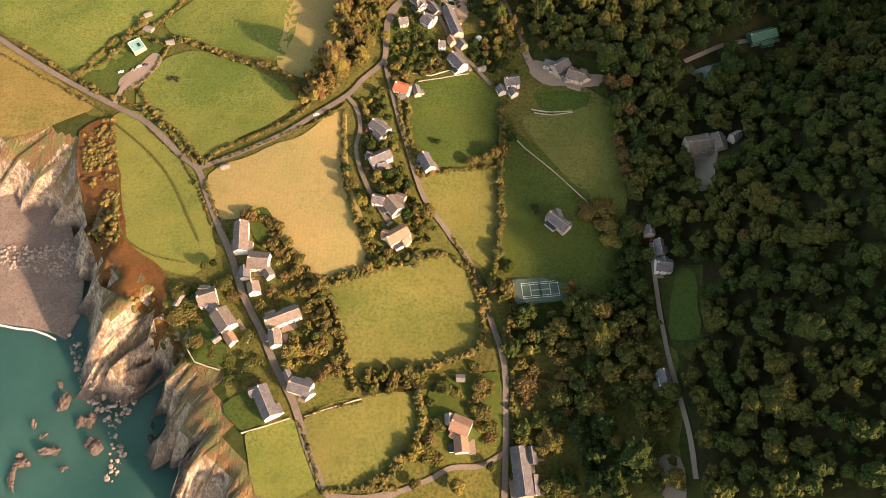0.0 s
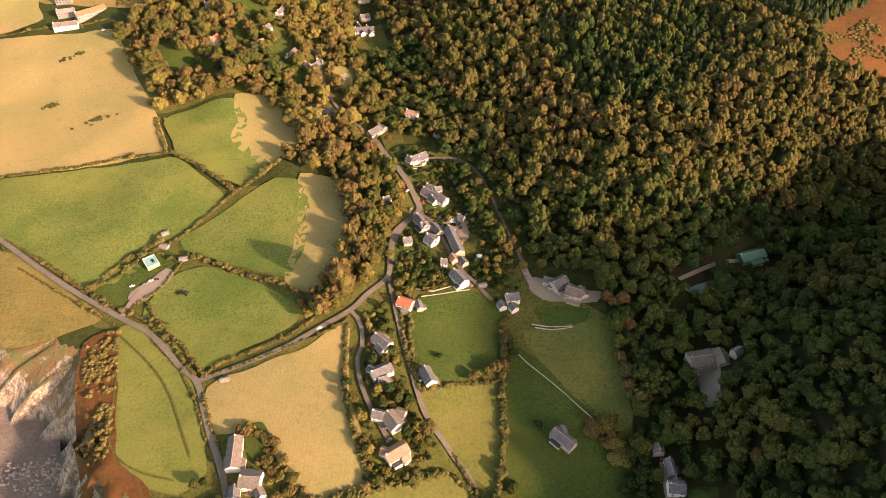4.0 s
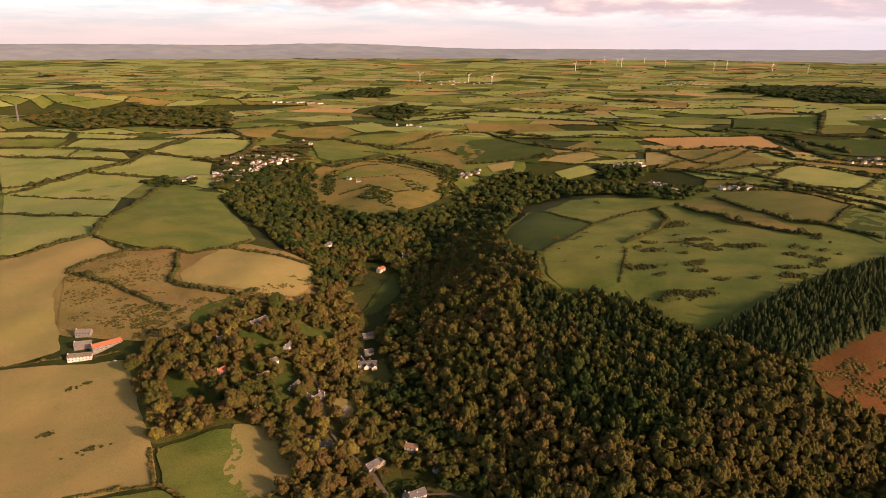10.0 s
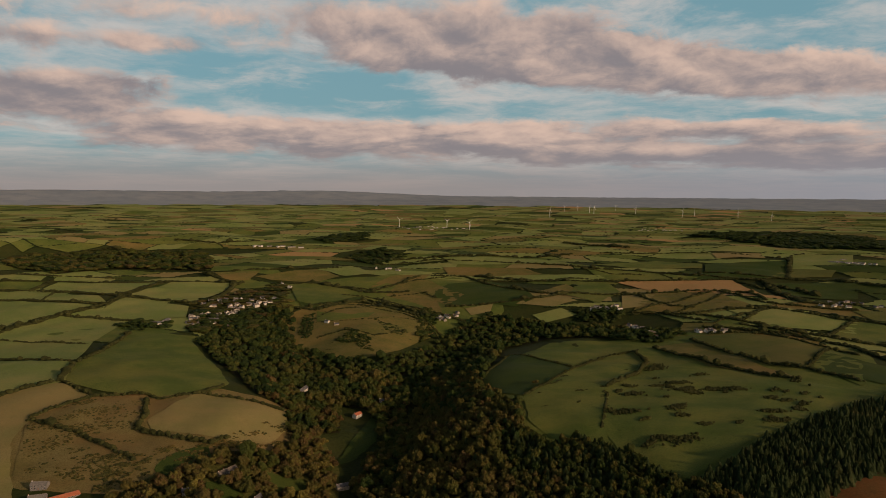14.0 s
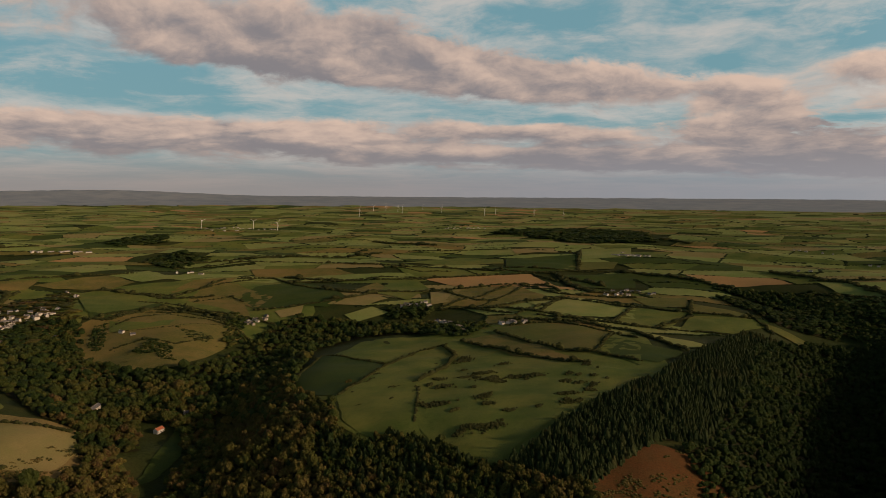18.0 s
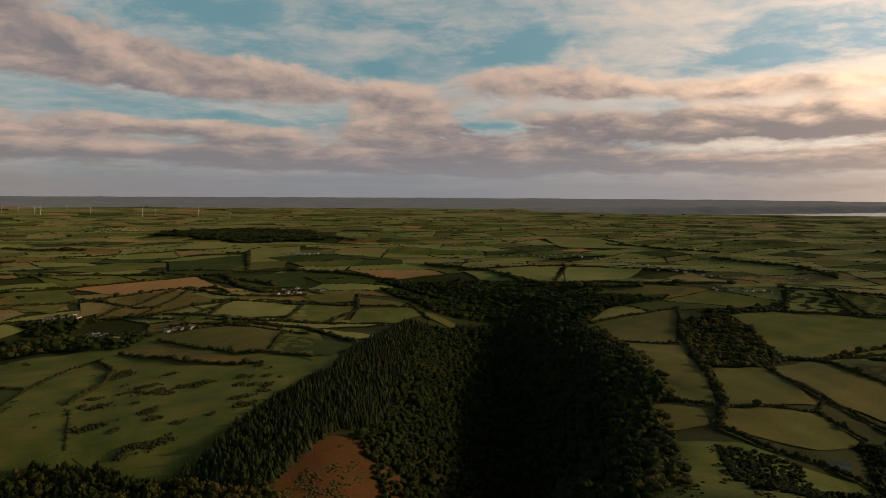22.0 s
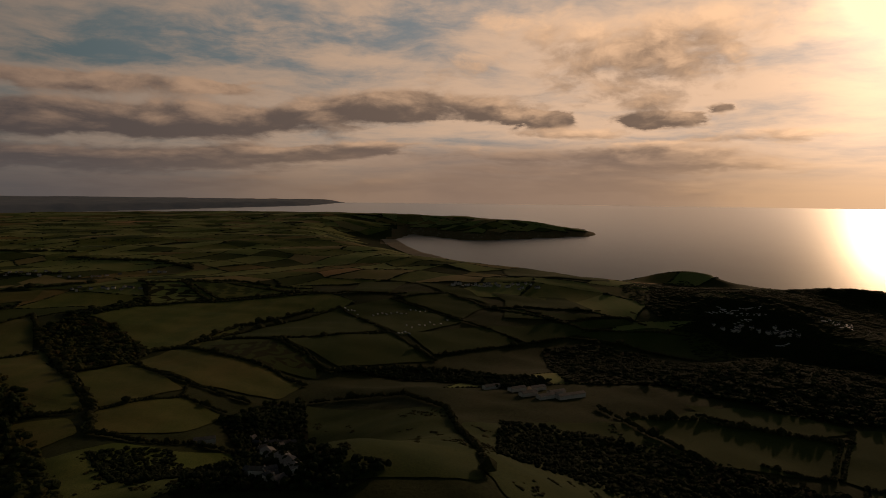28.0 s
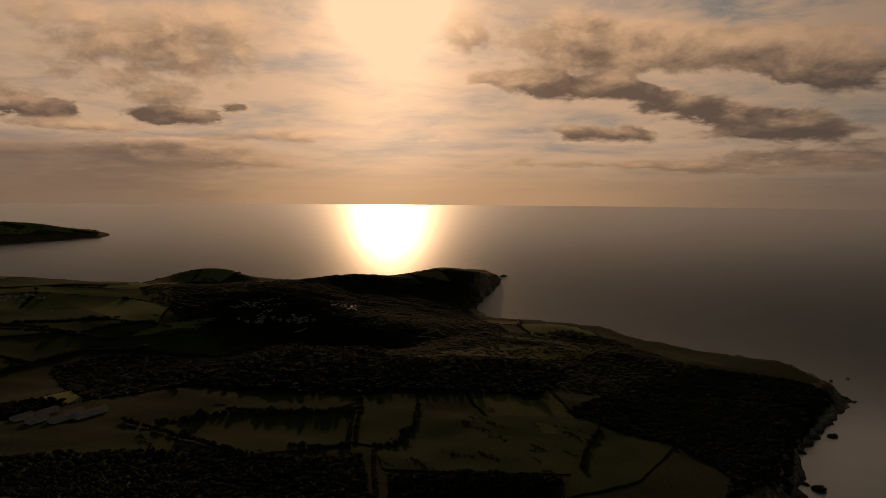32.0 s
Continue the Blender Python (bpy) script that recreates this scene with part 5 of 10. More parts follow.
def tennis_court(x, y, turn):
    """A full-size court with its lines, net and fence posts."""
    c = new("tennis_court")
    c.matrix_world = spot(x, y, turn, 1.3)
    part("surface", boxed(-17.5, 17.5, -8.8, 8.8, -3.0, 0.0), COURT, c)

    def line(x0, x1, y0, y1):
        part("line", boxed(x0, x1, y0, y1, 0.004, 0.02), LINE, c)

    a, b, s, w = 11.885, 5.485, 4.115, 0.10
    for q in (-b, -s, s, b):
        line(-a, a, q - w, q + w)
    for q in (-a, a):
        line(q - w, q + w, -b + w, b - w)
    for q in (-6.4, 6.4):
        line(q - w, q + w, -s + w, s - w)
    line(-6.3, 6.3, -w, w)
    part("net", boxed(-0.03, 0.03, -6.4, 6.4, 0.02, 0.95), MESH_WIRE, c, "dark net across the court")
    for q in (-6.4, 6.4):
        part("net_post", boxed(-0.06, 0.06, q - 0.06, q + 0.06, 0.0, 1.07), MESH_WIRE, c)
    for i in range(8):
        for side in (-8.7, 8.7):
            px = -17.3 + i * 34.6 / 7
            part("fence_post", boxed(px - 0.05, px + 0.05, side - 0.05, side + 0.05, 0.0, 2.75), MESH_WIRE, c)
    for side in (-8.7, 8.7):
        for h in (1.0, 2.7):
            part("fence_rail", boxed(-17.3, 17.3, side - 0.03, side + 0.03, h - 0.03, h + 0.03), MESH_WIRE, c)
    return tagged(c, "dark green tennis court with white lines and a net", "tennis court")


TEAL = material("teal roof membrane", [(0.20, 0.40, 0.36), (0.24, 0.45, 0.40), (0.16, 0.34, 0.31)], 0.8, 0.2, rough=0.6, bump=0.1)
CREAM = material("cream timber wall", [(0.50, 0.36, 0.20), (0.44, 0.32, 0.18), (0.38, 0.27, 0.15)], 1.0, 0.3)


def flat_house(x, y, turn, length, wide):
    c = new("flat_roofed_house")
    c.matrix_world = spot(x, y, turn)
    part("wall", boxed(-length / 2, length / 2, -wide / 2, wide / 2, -4, 3.4), CREAM, c)
    part("roof", boxed(-length / 2 + 0.4, length / 2 - 0.4, -wide / 2 + 0.4, wide / 2 - 0.4, 3.404, 3.5), TEAL, c, "teal flat roof")
    for x0, x1, y0, y1 in ((-length / 2, length / 2, -wide / 2, -wide / 2 + 0.4), (-length / 2, length / 2, wide / 2 - 0.4, wide / 2), (-length / 2, -length / 2 + 0.4, -wide / 2 + 0.4, wide / 2 - 0.4), (length / 2 - 0.4, length / 2, -wide / 2 + 0.4, wide / 2 - 0.4)):
        part("parapet", boxed(x0, x1, y0, y1, 3.404, 3.8), PAINT, c)
    part("rooflight", boxed(-1.5, 2.5, 0.5, 2.5, 3.504, 3.9), DARK_GLASS, c)
    return tagged(c, "flat-roofed house with a teal roof beside a yard", "house")


def wind_turbine(x, y, tall, spin):
    """A wind turbine at rest: tower, nacelle, hub and three blades."""
    t = new("wind_turbine")
    t.matrix_world = spot(x, y, 35)
    bm = bmesh.new()
    bmesh.ops.create_cone(bm, cap_ends=True, segments=12, radius1=tall * 0.028, radius2=tall * 0.016, depth=tall + 4, matrix=pose(0, 0, tall / 2 - 2))
    part("tower", bm, PAINT, t)
    part("nacelle", boxed(-1.8, 1.8, -3.5, 3.5, tall - 1.4, tall + 1.8), PAINT, t)
    bm = bmesh.new()
    bmesh.ops.create_icosphere(bm, subdivisions=2, radius=1.8, matrix=pose(0, -4.4, tall))
    part("hub", bm, PAINT, t)
    for k in range(3):
        bm = boxed(-0.45, 0.45, -0.25, 0.25, 1.0, tall * 0.55)
        for v in bm.verts:
            if v.co.z < 2:
                v.co.x *= 2.4
        bmesh.ops.transform(bm, matrix=pose(0, -4.6, tall, 0, 120 * k + spin, 0), verts=bm.verts)
        part("blade", bm, PAINT, t)
    return tagged(t, "white wind turbine standing still on a far ridge", "wind turbine", "wind turbines")


def mast(x, y, tall):
    m = new("radio_mast")
    m.matrix_world = spot(x, y)
    for k in range(3):
        a = 2.1 * k
        bm = bmesh.new()
        bmesh.ops.create_cone(bm, cap_ends=True, segments=6, radius1=1.3, radius2=0.7, depth=tall, matrix=pose(2.4 * math.cos(a), 2.4 * math.sin(a), tall / 2))
        part("leg", bm, GREY_TIN, m)
    for k in range(8):
        z = tall * (k + 0.5) / 8
        bm = bmesh.new()
        bmesh.ops.create_cone(bm, cap_ends=True, segments=3, radius1=3.6, radius2=3.2, depth=1.0, matrix=pose(0, 0, z))
        part("brace", bm, GREY_TIN, m)
    return tagged(m, "tall grey radio mast above distant fields", "mast")


# far cottages and caravans: one of each kind is built, then copied
FAR_STOCK = {}


def far_house(x, y, turn, kind):
    size = {"cottage": (10.5, 7.5, 5.2, 2.2, "slate", "white"), "pale": (13, 8, 5.4, 2.2, "pale", "white"), "stone": (11, 7, 4.3, 2.6, "slate", "stone"), "barn": (27, 12, 5.2, 2.2, "tin", "white")}[kind]
    if kind not in FAR_STOCK:
        FAR_STOCK[kind] = house(x, y, turn, *size[:4], roof=size[4], wall=size[5], chimneys=1 if kind != "barn" else 0, windows=False, name="barn" if kind == "barn" else "cottage",
                                label={"cottage": "small white cottage with a slate roof", "pale": "white house with a pale roof", "stone": "stone cottage with a slate roof", "barn": "long metal farm barn with a low roof"}[kind],
                                group="far farms and hamlets")
        return FAR_STOCK[kind]
    o = copy_thing(FAR_STOCK[kind], Matrix())
    o.matrix_world = spot(x, y, turn)
    return o


def caravan(x, y, turn):
    if "caravan" not in FAR_STOCK:
        c = new("caravan")
        bm = boxed(-4.5, 4.5, -1.7, 1.7, 0.5, 2.9)
        bmesh.ops.bevel(bm, geom=[e for e in bm.edges], offset=0.3, segments=2, affect="EDGES")
        part("body", bm, PAINT, c)
        part("window_band", boxed(-3.5, 3.5, -1.72, -1.66, 1.5, 2.2), DARK_GLASS, c)
        part("chassis", boxed(-4, 4, -1.4, 1.4, -0.6, 0.49), RUBBER, c)
        tagged(c, "white static caravan parked in a row", "caravan", "caravans of the holiday parks")
        FAR_STOCK["caravan"] = c
    else:
        c = copy_thing(FAR_STOCK["caravan"], Matrix())
    c.matrix_world = spot(x, y, turn)
    return c


def settlement(line, count, spread, kind, seed):
    """Houses or caravans strung out along a line, at uneven turns."""
    rng = np.random.RandomState(seed)
    p = soften(line, False, 4.0)
    for k in range(count):
        x, y = p[int((k + rng.uniform(0.1, 0.9)) / count * (len(p) - 1))] + rng.uniform(-spread, spread, 2)
        turn = rng.choice((20, 35, 110, 125)) + rng.uniform(-12, 12)
        if kind == "caravan":
            caravan(x, y, turn)
        else:
            far_house(x, y, turn, ("cottage", "stone", "pale", "stone")[rng.randint(4)] if kind == "mixed" else kind)


def low_wall(line, tall=1.2, thick=0.6, label="low dry-stone field wall"):
    """A stone wall along a line, uneven along its top."""
    p = soften(line, False, 1.6)
    rng = np.random.RandomState(len(p))
    t = np.gradient(p, axis=0)
    t /= np.linalg.norm(t, axis=1)[:, None] + 1e-9
    s = np.stack((-t[:, 1], t[:, 0]), -1) * thick / 2
    z = ground(p[:, 0], p[:, 1])
    top = z + tall * rng.uniform(0.8, 1.1, len(p))
    rows = [np.column_stack((p - s, z - 0.8)), np.column_stack((p - s * 0.8, top)), np.column_stack((p + s * 0.8, top)), np.column_stack((p + s, z - 0.8))]
    v = np.stack(rows, 1).reshape(-1, 3)
    i, j = np.meshgrid(np.arange(len(p) - 1), np.arange(3), indexing="ij")
    f = np.stack((i * 4 + j, i * 4 + j + 1, (i + 1) * 4 + j + 1, (i + 1) * 4 + j), -1).reshape(-1, 4)
    return tagged(new("stone_wall", mesh_from("stone_wall", drawn(v), f, [PALE_STONE])), label, "wall", "field walls")


PALE_STONE = material("pale wall stone", [(0.42, 0.37, 0.29), (0.36, 0.31, 0.25), (0.28, 0.24, 0.2)], 1.2, 0.3, bump=0.5, depth=0.08)


def orchard(ring, gap, tall, kinds, seed):
    """Single garden trees set about at random inside a ring."""
    x, y = scatter(ring, gap, seed)
    rng = np.random.RandomState(seed)
    for px, py in zip(x, y):
        tree(float(px), float(py), float(tall * rng.uniform(0.6, 1.3)), kinds[rng.randint(len(kinds))], int(rng.randint(90)))


POOL_WATER = material("turquoise pool water", [(0.03, 0.30, 0.32), (0.04, 0.36, 0.36), (0.05, 0.40, 0.40)], 0.6, 0.2, rough=0.08, bump=0.05)


def pool(x, y, turn, length, wide):
    p = new("swimming_pool")
    p.matrix_world = spot(x, y, turn, 0.8)
    part("basin", boxed(-length / 2, length / 2, -wide / 2, wide / 2, -3, 0.12), POOL_WATER, p, "turquoise water")
    for x0, x1, y0, y1 in ((-1, 1, -1.0, -0.0), (-1, 1, 0.0, 1.0)):
        s = 1 if y1 > 0 else -1
        a, b = sorted((s * wide / 2, s * (wide / 2 + 1.4)))
        part("paving", boxed(-length / 2 - 1.4, length / 2 + 1.4, a, b, -3, 0.25), PALE_STONE, p)
        a, b = sorted((s * length / 2, s * (length / 2 + 1.4)))
        part("paving", boxed(a, b, -wide / 2, wide / 2, -3, 0.25), PALE_STONE, p)
    return tagged(p, "small turquoise garden swimming pool with pale paving", "swimming pool")


def round_tank(x, y, wide):
    t = new("water_tank")
    t.matrix_world = spot(x, y)
    bm = bmesh.new()
    bmesh.ops.create_cone(bm, cap_ends=True, segments=24, radius1=wide / 2, radius2=wide / 2, depth=5.0, matrix=pose(0, 0, 0.5))
    part("drum", bm, PAINT, t)
    bm = bmesh.new()
    bmesh.ops.create_cone(bm, cap_ends=True, segments=24, radius1=wide / 2 + 0.15, radius2=0.3, depth=0.9, matrix=pose(0, 0, 3.46))
    part("lid", bm, PAINT, t, "shallow cone lid")
    return tagged(t, "round white tank with a shallow cone lid", "tank")


BALE_WRAP = material("black bale wrap", [(0.012, 0.012, 0.014), (0.02, 0.02, 0.022), (0.03, 0.03, 0.03)], 1.5, 0.5, rough=0.35, bump=0.4, depth=0.05)


def bale(x, y, turn):
    bm = bmesh.new()
    bmesh.ops.create_cone(bm, cap_ends=True, segments=14, radius1=0.75, radius2=0.75, depth=1.3, matrix=pose(0, 0, 0.7, 90))
    bmesh.ops.bevel(bm, geom=[e for e in bm.edges if e.calc_face_angle(0) > 1.0], offset=0.14, segments=2, affect="EDGES")
    me = bpy.data.meshes.new("bale")
    bm.to_mesh(me)
    bm.free()
    me.materials.append(BALE_WRAP)
    o = new("silage_bale", me)
    o.matrix_world = spot(x, y, turn, 0.55)
    return tagged(o, "round silage bale in black wrap on pasture", "bale", "silage bales")


def boulders(ring, gap, size, level, seed, label):
    """Loose boulders along the foot of the cliffs."""
    rng = np.random.RandomState(seed)
    e = np.array(ring, float)
    n = int((np.ptp(e[:, 0]) * np.ptp(e[:, 1])) / gap ** 2)
    x, y = rng.uniform(e[:, 0].min(), e[:, 0].max(), n), rng.uniform(e[:, 1].min(), e[:, 1].max(), n)
    ok = inside(x, y, ring)
    x, y = x[ok], y[ok]
    bv, bf = ball(1)
    w = rng.uniform(0.3, 1.0, len(x)) ** 2 * size
    g = np.maximum(ground(x, y), level(x, y))
    V = bv[None] * (0.5 * (1 + rng.uniform(-0.3, 0.3, (len(x), len(bv)))))[..., None] * w[:, None, None] * np.array([1, 1, 0.7])
    V = V + np.stack((x, y, g), -1)[:, None]
    F = bf[None] + (np.arange(len(x)) * len(bv))[:, None, None]
    tagged(new("boulders", mesh_from("boulders", V.reshape(-1, 3), F.reshape(-1, 3), [BOULDER])), label, "boulders", kind="stuff")


BOULDER = material("pale boulder stone", [(0.34, 0.29, 0.25), (0.26, 0.22, 0.19), (0.18, 0.16, 0.14)], 0.9, 0.2, bump=0.5, depth=0.1)


# ---- lanes ----
ribbon('road', [(-394, 463), (-358, 437), (-302, 398), (-252, 368), (-222, 350), (-192, 320), (-177, 307), (-168, 288), (-156, 262), (-143, 237), (-132, 210), (-116, 182), (-105, 160), (-92, 138), (-82, 113), (-75, 98), (-68, 87), (-50, 85), (-31, 89)], 4.2, ASPHALT, 'narrow worn asphalt coast lane', lift=2.0)
ribbon('road', [(-177, 307), (-151, 319), (-120, 335), (-97, 351), (-75, 367), (-63, 384), (-49, 404), (-49, 431), (-42, 457), (-33, 478)], 4.0, ASPHALT, 'narrow lane between high hedges', lift=2.0)
ribbon('road', [(-48, 418), (-46, 454), (-28, 482), (-31, 499), (-43, 527), (-60, 556), (-76, 588)], 5.0, ASPHALT, 'village lane', lift=2.0)
ribbon('road', [(-49, 404), (-39, 359), (-30, 325), (-18, 284), (-2, 259), (16, 231), (25, 200), (33, 169), (33, 141), (32, 114), (30, 83)], 3.6, ASPHALT, 'shaded valley lane', lift=2.0)
ribbon('road', [(-75, 367), (-67, 355), (-64, 339), (-66, 320), (-57, 291), (-40, 260)], 3.0, ASPHALT, 'access lane to the houses', lift=2.0)
ribbon('road', [(-76, 588), (-101, 615), (-121, 645), (-136, 689), (-146, 726), (-161, 762)], 3.0, ASPHALT, 'narrow village lane', lift=2.0)
ribbon('road', [(60, 402), (55, 430), (44, 468), (36, 496), (22, 536), (1, 554), (-25, 553)], 2.4, ASPHALT, 'narrow woodland lane', lift=2.0)
ribbon('road', [(134, 249), (132, 203), (132, 172), (134, 146), (136, 119), (135, 94)], 2.6, GRAVEL, 'gravel woodland track', lift=2.0)
ribbon('road', [(57, 421), (63, 400), (75, 386), (91, 381), (111, 377)], 5.0, GRAVEL, 'gravel drive', lift=2.0)
ribbon('road', [(-250, 368), (-248, 383), (-244, 394)], 4.0, GRAVEL, 'gravel farm drive', lift=2.0)
ribbon('road', [(176, 395), (202, 410), (227, 418), (255, 422)], 3.5, GRAVEL, 'earth track in the wood', lift=2.0)
ribbon('road', [(175, 317), (174, 302), (172, 287)], 7.0, GRAVEL, 'gravel forecourt drive', lift=2.0)
ribbon('road', [(32, 114), (17, 106), (0, 104), (-13, 97), (-31, 89)], 3.0, ASPHALT, 'narrow side lane', lift=2.0)
# ---- fields ----
field([(91, 1169), (141, 1312), (255, 1492), (431, 1480), (558, 1505), (683, 1416), (823, 1331), (684, 997), (616, 980), (434, 855), (331, 771), (276, 745), (247, 795), (212, 864), (170, 864), (126, 935), (92, 1040)], GRASS, 'open green hill pasture', lift=0.5)
field([(-447, 2019), (-380, 2425), (-191, 2472), (5, 2593), (195, 2406), (196, 1853), (139, 1681), (29, 1567), (-26, 1864), (-159, 2043), (-299, 1898), (-348, 1831), (-336, 1621), (-386, 1611)], GRASS, 'green pasture round the spur', lift=0.5)
field([(-573, 981), (-496, 1064), (-327, 1120), (-209, 1092), (-176, 893), (-246, 830), (-313, 796), (-393, 805), (-491, 819)], TAWNY, 'tawny rough ground with scrub', lift=0.5)
field([(-136, 800), (-75, 813), (-56, 617), (-42, 561), (1, 579), (31, 511), (46, 430), (14, 397), (-34, 393), (-46, 454), (-39, 512), (-65, 589), (-101, 660)], VERGE, 'gardens and rank grass along the stream', lift=0.6)
field([(-373, 759), (-341, 813), (-269, 888), (-209, 913), (-164, 1029), (-123, 938), (-103, 737), (-60, 589), (-110, 591), (-169, 615), (-217, 651), (-290, 617)], VERGE, 'rank grass between village gardens', lift=0.6)
VERGE_RING = [(-267, 359), (-352, 414), (-396, 469), (-282, 513), (-72, 513), (52, 502), (61, 410), (122, 358), (121, 264), (113, 214), (74, 214), (37, 199), (33, 83), (-98, 79), (-115, 116), (-132, 143), (-136, 157), (-159, 163), (-178, 193), (-189, 226), (-217, 243), (-246, 353)]
tagged(new('verge', draped('verge', VERGE_RING, VERGE, 0.35)), 'rank grass and gardens between lanes and hedges', 'grass', kind='structure')
field([(-420, 533), (-256, 550), (-198, 497), (-238, 446), (-269, 404), (-289, 399), (-343, 436), (-381, 456)], GRASS, 'green grazed pasture field inside hedges')
field([(-225, 451), (-182, 492), (-157, 520), (-134, 517), (-124, 480), (-121, 439), (-128, 403), (-165, 419), (-214, 435)], GRASS, 'green grazed pasture field inside hedges')
field([(-136, 528), (-104, 520), (-80, 480), (-72, 451), (-86, 416), (-104, 384), (-130, 399), (-125, 439), (-128, 480)], DRY, 'straw-coloured stubble field with faint mowing lines')
field([(-235, 377), (-217, 412), (-197, 416), (-147, 392), (-115, 369), (-120, 355), (-146, 341), (-172, 322), (-180, 322), (-200, 343), (-225, 360)], GRASS, 'green grazed pasture field inside hedges')
field([(-286, 395), (-265, 426), (-243, 443), (-224, 427), (-246, 389), (-254, 378)], LUSH, 'lush green grass field')
field([(-388, 445), (-357, 432), (-306, 395), (-265, 367), (-294, 351), (-321, 342), (-357, 342)], ROUGH, 'rough tawny grass field')
field([(-248, 358), (-228, 358), (-202, 333), (-181, 307), (-165, 269), (-156, 239), (-167, 224), (-190, 231), (-218, 247), (-233, 294)], GRASS, 'cliff-top pasture with faint tracks')
field([(-168, 302), (-138, 316), (-103, 332), (-77, 358), (-77, 330), (-72, 291), (-59, 259), (-55, 231), (-75, 218), (-94, 226), (-107, 247), (-125, 271), (-144, 269), (-155, 269)], DRY, 'straw-coloured stubble field with faint mowing lines')
field([(-78, 214), (-50, 225), (-2, 240), (11, 231), (19, 200), (17, 184), (-10, 170), (-54, 156), (-65, 172), (-70, 195)], OLIVE, 'olive-green rough grass field')
field([(-85, 129), (-53, 141), (-21, 146), (-18, 132), (-26, 112), (-56, 92), (-70, 90), (-76, 107)], OLIVE, 'olive-green rough grass field')
field([(-116, 121), (-93, 128), (-85, 113), (-78, 91), (-93, 84), (-103, 85), (-111, 106)], GRASS, 'green grazed pasture field inside hedges')
field([(-30, 352), (-23, 384), (15, 393), (28, 386), (39, 366), (37, 333), (2, 308), (-14, 321), (-29, 335)], LUSH, 'lush green grass field')
field([(-20, 300), (36, 311), (34, 265), (27, 231), (16, 243), (-6, 271), (-18, 284)], OLIVE, 'olive-green rough grass field')
field([(46, 346), (81, 299), (103, 279), (115, 264), (110, 210), (75, 222), (37, 231), (39, 297)], LUSH, 'lush green grass field')
field([(54, 356), (120, 358), (115, 326), (120, 281), (114, 270), (92, 294), (67, 329)], OLIVE, 'olive-green rough grass field')
field([(147, 226), (155, 224), (150, 180), (136, 179)], LUSH, 'lush green grass field')
field([(64, 377), (102, 371), (98, 360), (73, 360)], LUSH, 'lush green grass field')
field([(-520, 745), (-450, 752), (-376, 759), (-331, 673), (-291, 609), (-268, 562), (-340, 549), (-424, 541)], DRY, 'straw-coloured stubble field with faint mowing lines')
field([(-282, 609), (-219, 635), (-201, 604), (-203, 573), (-166, 540), (-182, 514), (-205, 527), (-249, 552)], GRASS, 'green grazed pasture field inside hedges')
field([(-219, 643), (-172, 640), (-144, 608), (-148, 560), (-166, 536), (-206, 571), (-204, 605)], DRY, 'straw-coloured stubble field with faint mowing lines')
field([(-127, 946), (-107, 1030), (-88, 1139), (-74, 1129), (-81, 1020), (-109, 957)], LUSH, 'lush green grass field')
field([(-673, 1020), (-575, 1104), (-500, 1058), (-553, 982), (-545, 916), (-507, 845), (-467, 784), (-525, 752)], DRY, 'straw-coloured stubble field with faint mowing lines')
field([(-576, 1115), (-612, 1248), (-600, 1302), (-618, 1385), (-606, 1486), (-494, 1449), (-368, 1235), (-326, 1144), (-342, 1109), (-401, 1067), (-494, 1082)], GRASS, 'green grazed pasture field inside hedges')
field([(-548, 972), (-501, 1045), (-433, 1060), (-406, 1032), (-387, 952), (-384, 899), (-359, 850), (-400, 823), (-493, 838)], TAWNY, 'rough tawny grass field')
field([(-388, 978), (-354, 1087), (-219, 1075), (-207, 1008), (-220, 946), (-272, 937), (-371, 952)], DRY, 'straw-coloured stubble field with faint mowing lines')
field([(-822, 1274), (-613, 1227), (-573, 1110), (-682, 1036)], LIT_PASTURE, 'yellow-green grazed pasture inside hedges, lightened for sun and haze')
field([(-944, 1478), (-922, 1503), (-892, 1691), (-681, 1630), (-666, 1418), (-613, 1239), (-845, 1311)], LIT_PASTURE, 'yellow-green grazed pasture inside hedges, lightened for sun and haze')
field([(-330, 850), (-319, 885), (-290, 914), (-272, 876), (-286, 847), (-318, 833)], LUSH, 'lush green grass field')
field([(94, 1191), (158, 1377), (252, 1235), (181, 1099), (139, 1041), (92, 1093)], LUSH, 'lush green grass field')
field([(175, 1342), (328, 1455), (428, 1443), (391, 1389), (255, 1252)], GRASS, 'green grazed pasture field inside hedges')
field([(143, 1040), (246, 1206), (347, 1342), (393, 1278), (357, 1202), (273, 1074), (233, 899), (211, 861), (165, 884), (138, 934)], GRASS, 'green grazed pasture field inside hedges')
field([(270, 1060), (411, 1271), (559, 1149), (609, 1070), (633, 1008), (485, 901), (382, 830), (283, 752), (233, 832), (226, 900)], GRASS, 'green grazed pasture field inside hedges')
field([(451, 1406), (544, 1420), (576, 1187), (592, 1123), (496, 1227)], ROUGH, 'rough tawny grass field')
field([(542, 1445), (665, 1470), (761, 1344), (630, 1184), (573, 1226)], OLIVE, 'olive grazed pasture with brown patches')
field([(761, 1323), (746, 1208), (667, 1068), (653, 1192)], GRASS, 'green grazed pasture field inside hedges')
field([(620, 2352), (1035, 2413), (963, 2035), (945, 2084), (677, 2121)], PLOUGH, 'bare reddish ploughed field')
field([(643, 2065), (834, 2095), (826, 1788), (658, 1682), (511, 1772)], ROUGH, 'rough tawny grass field')
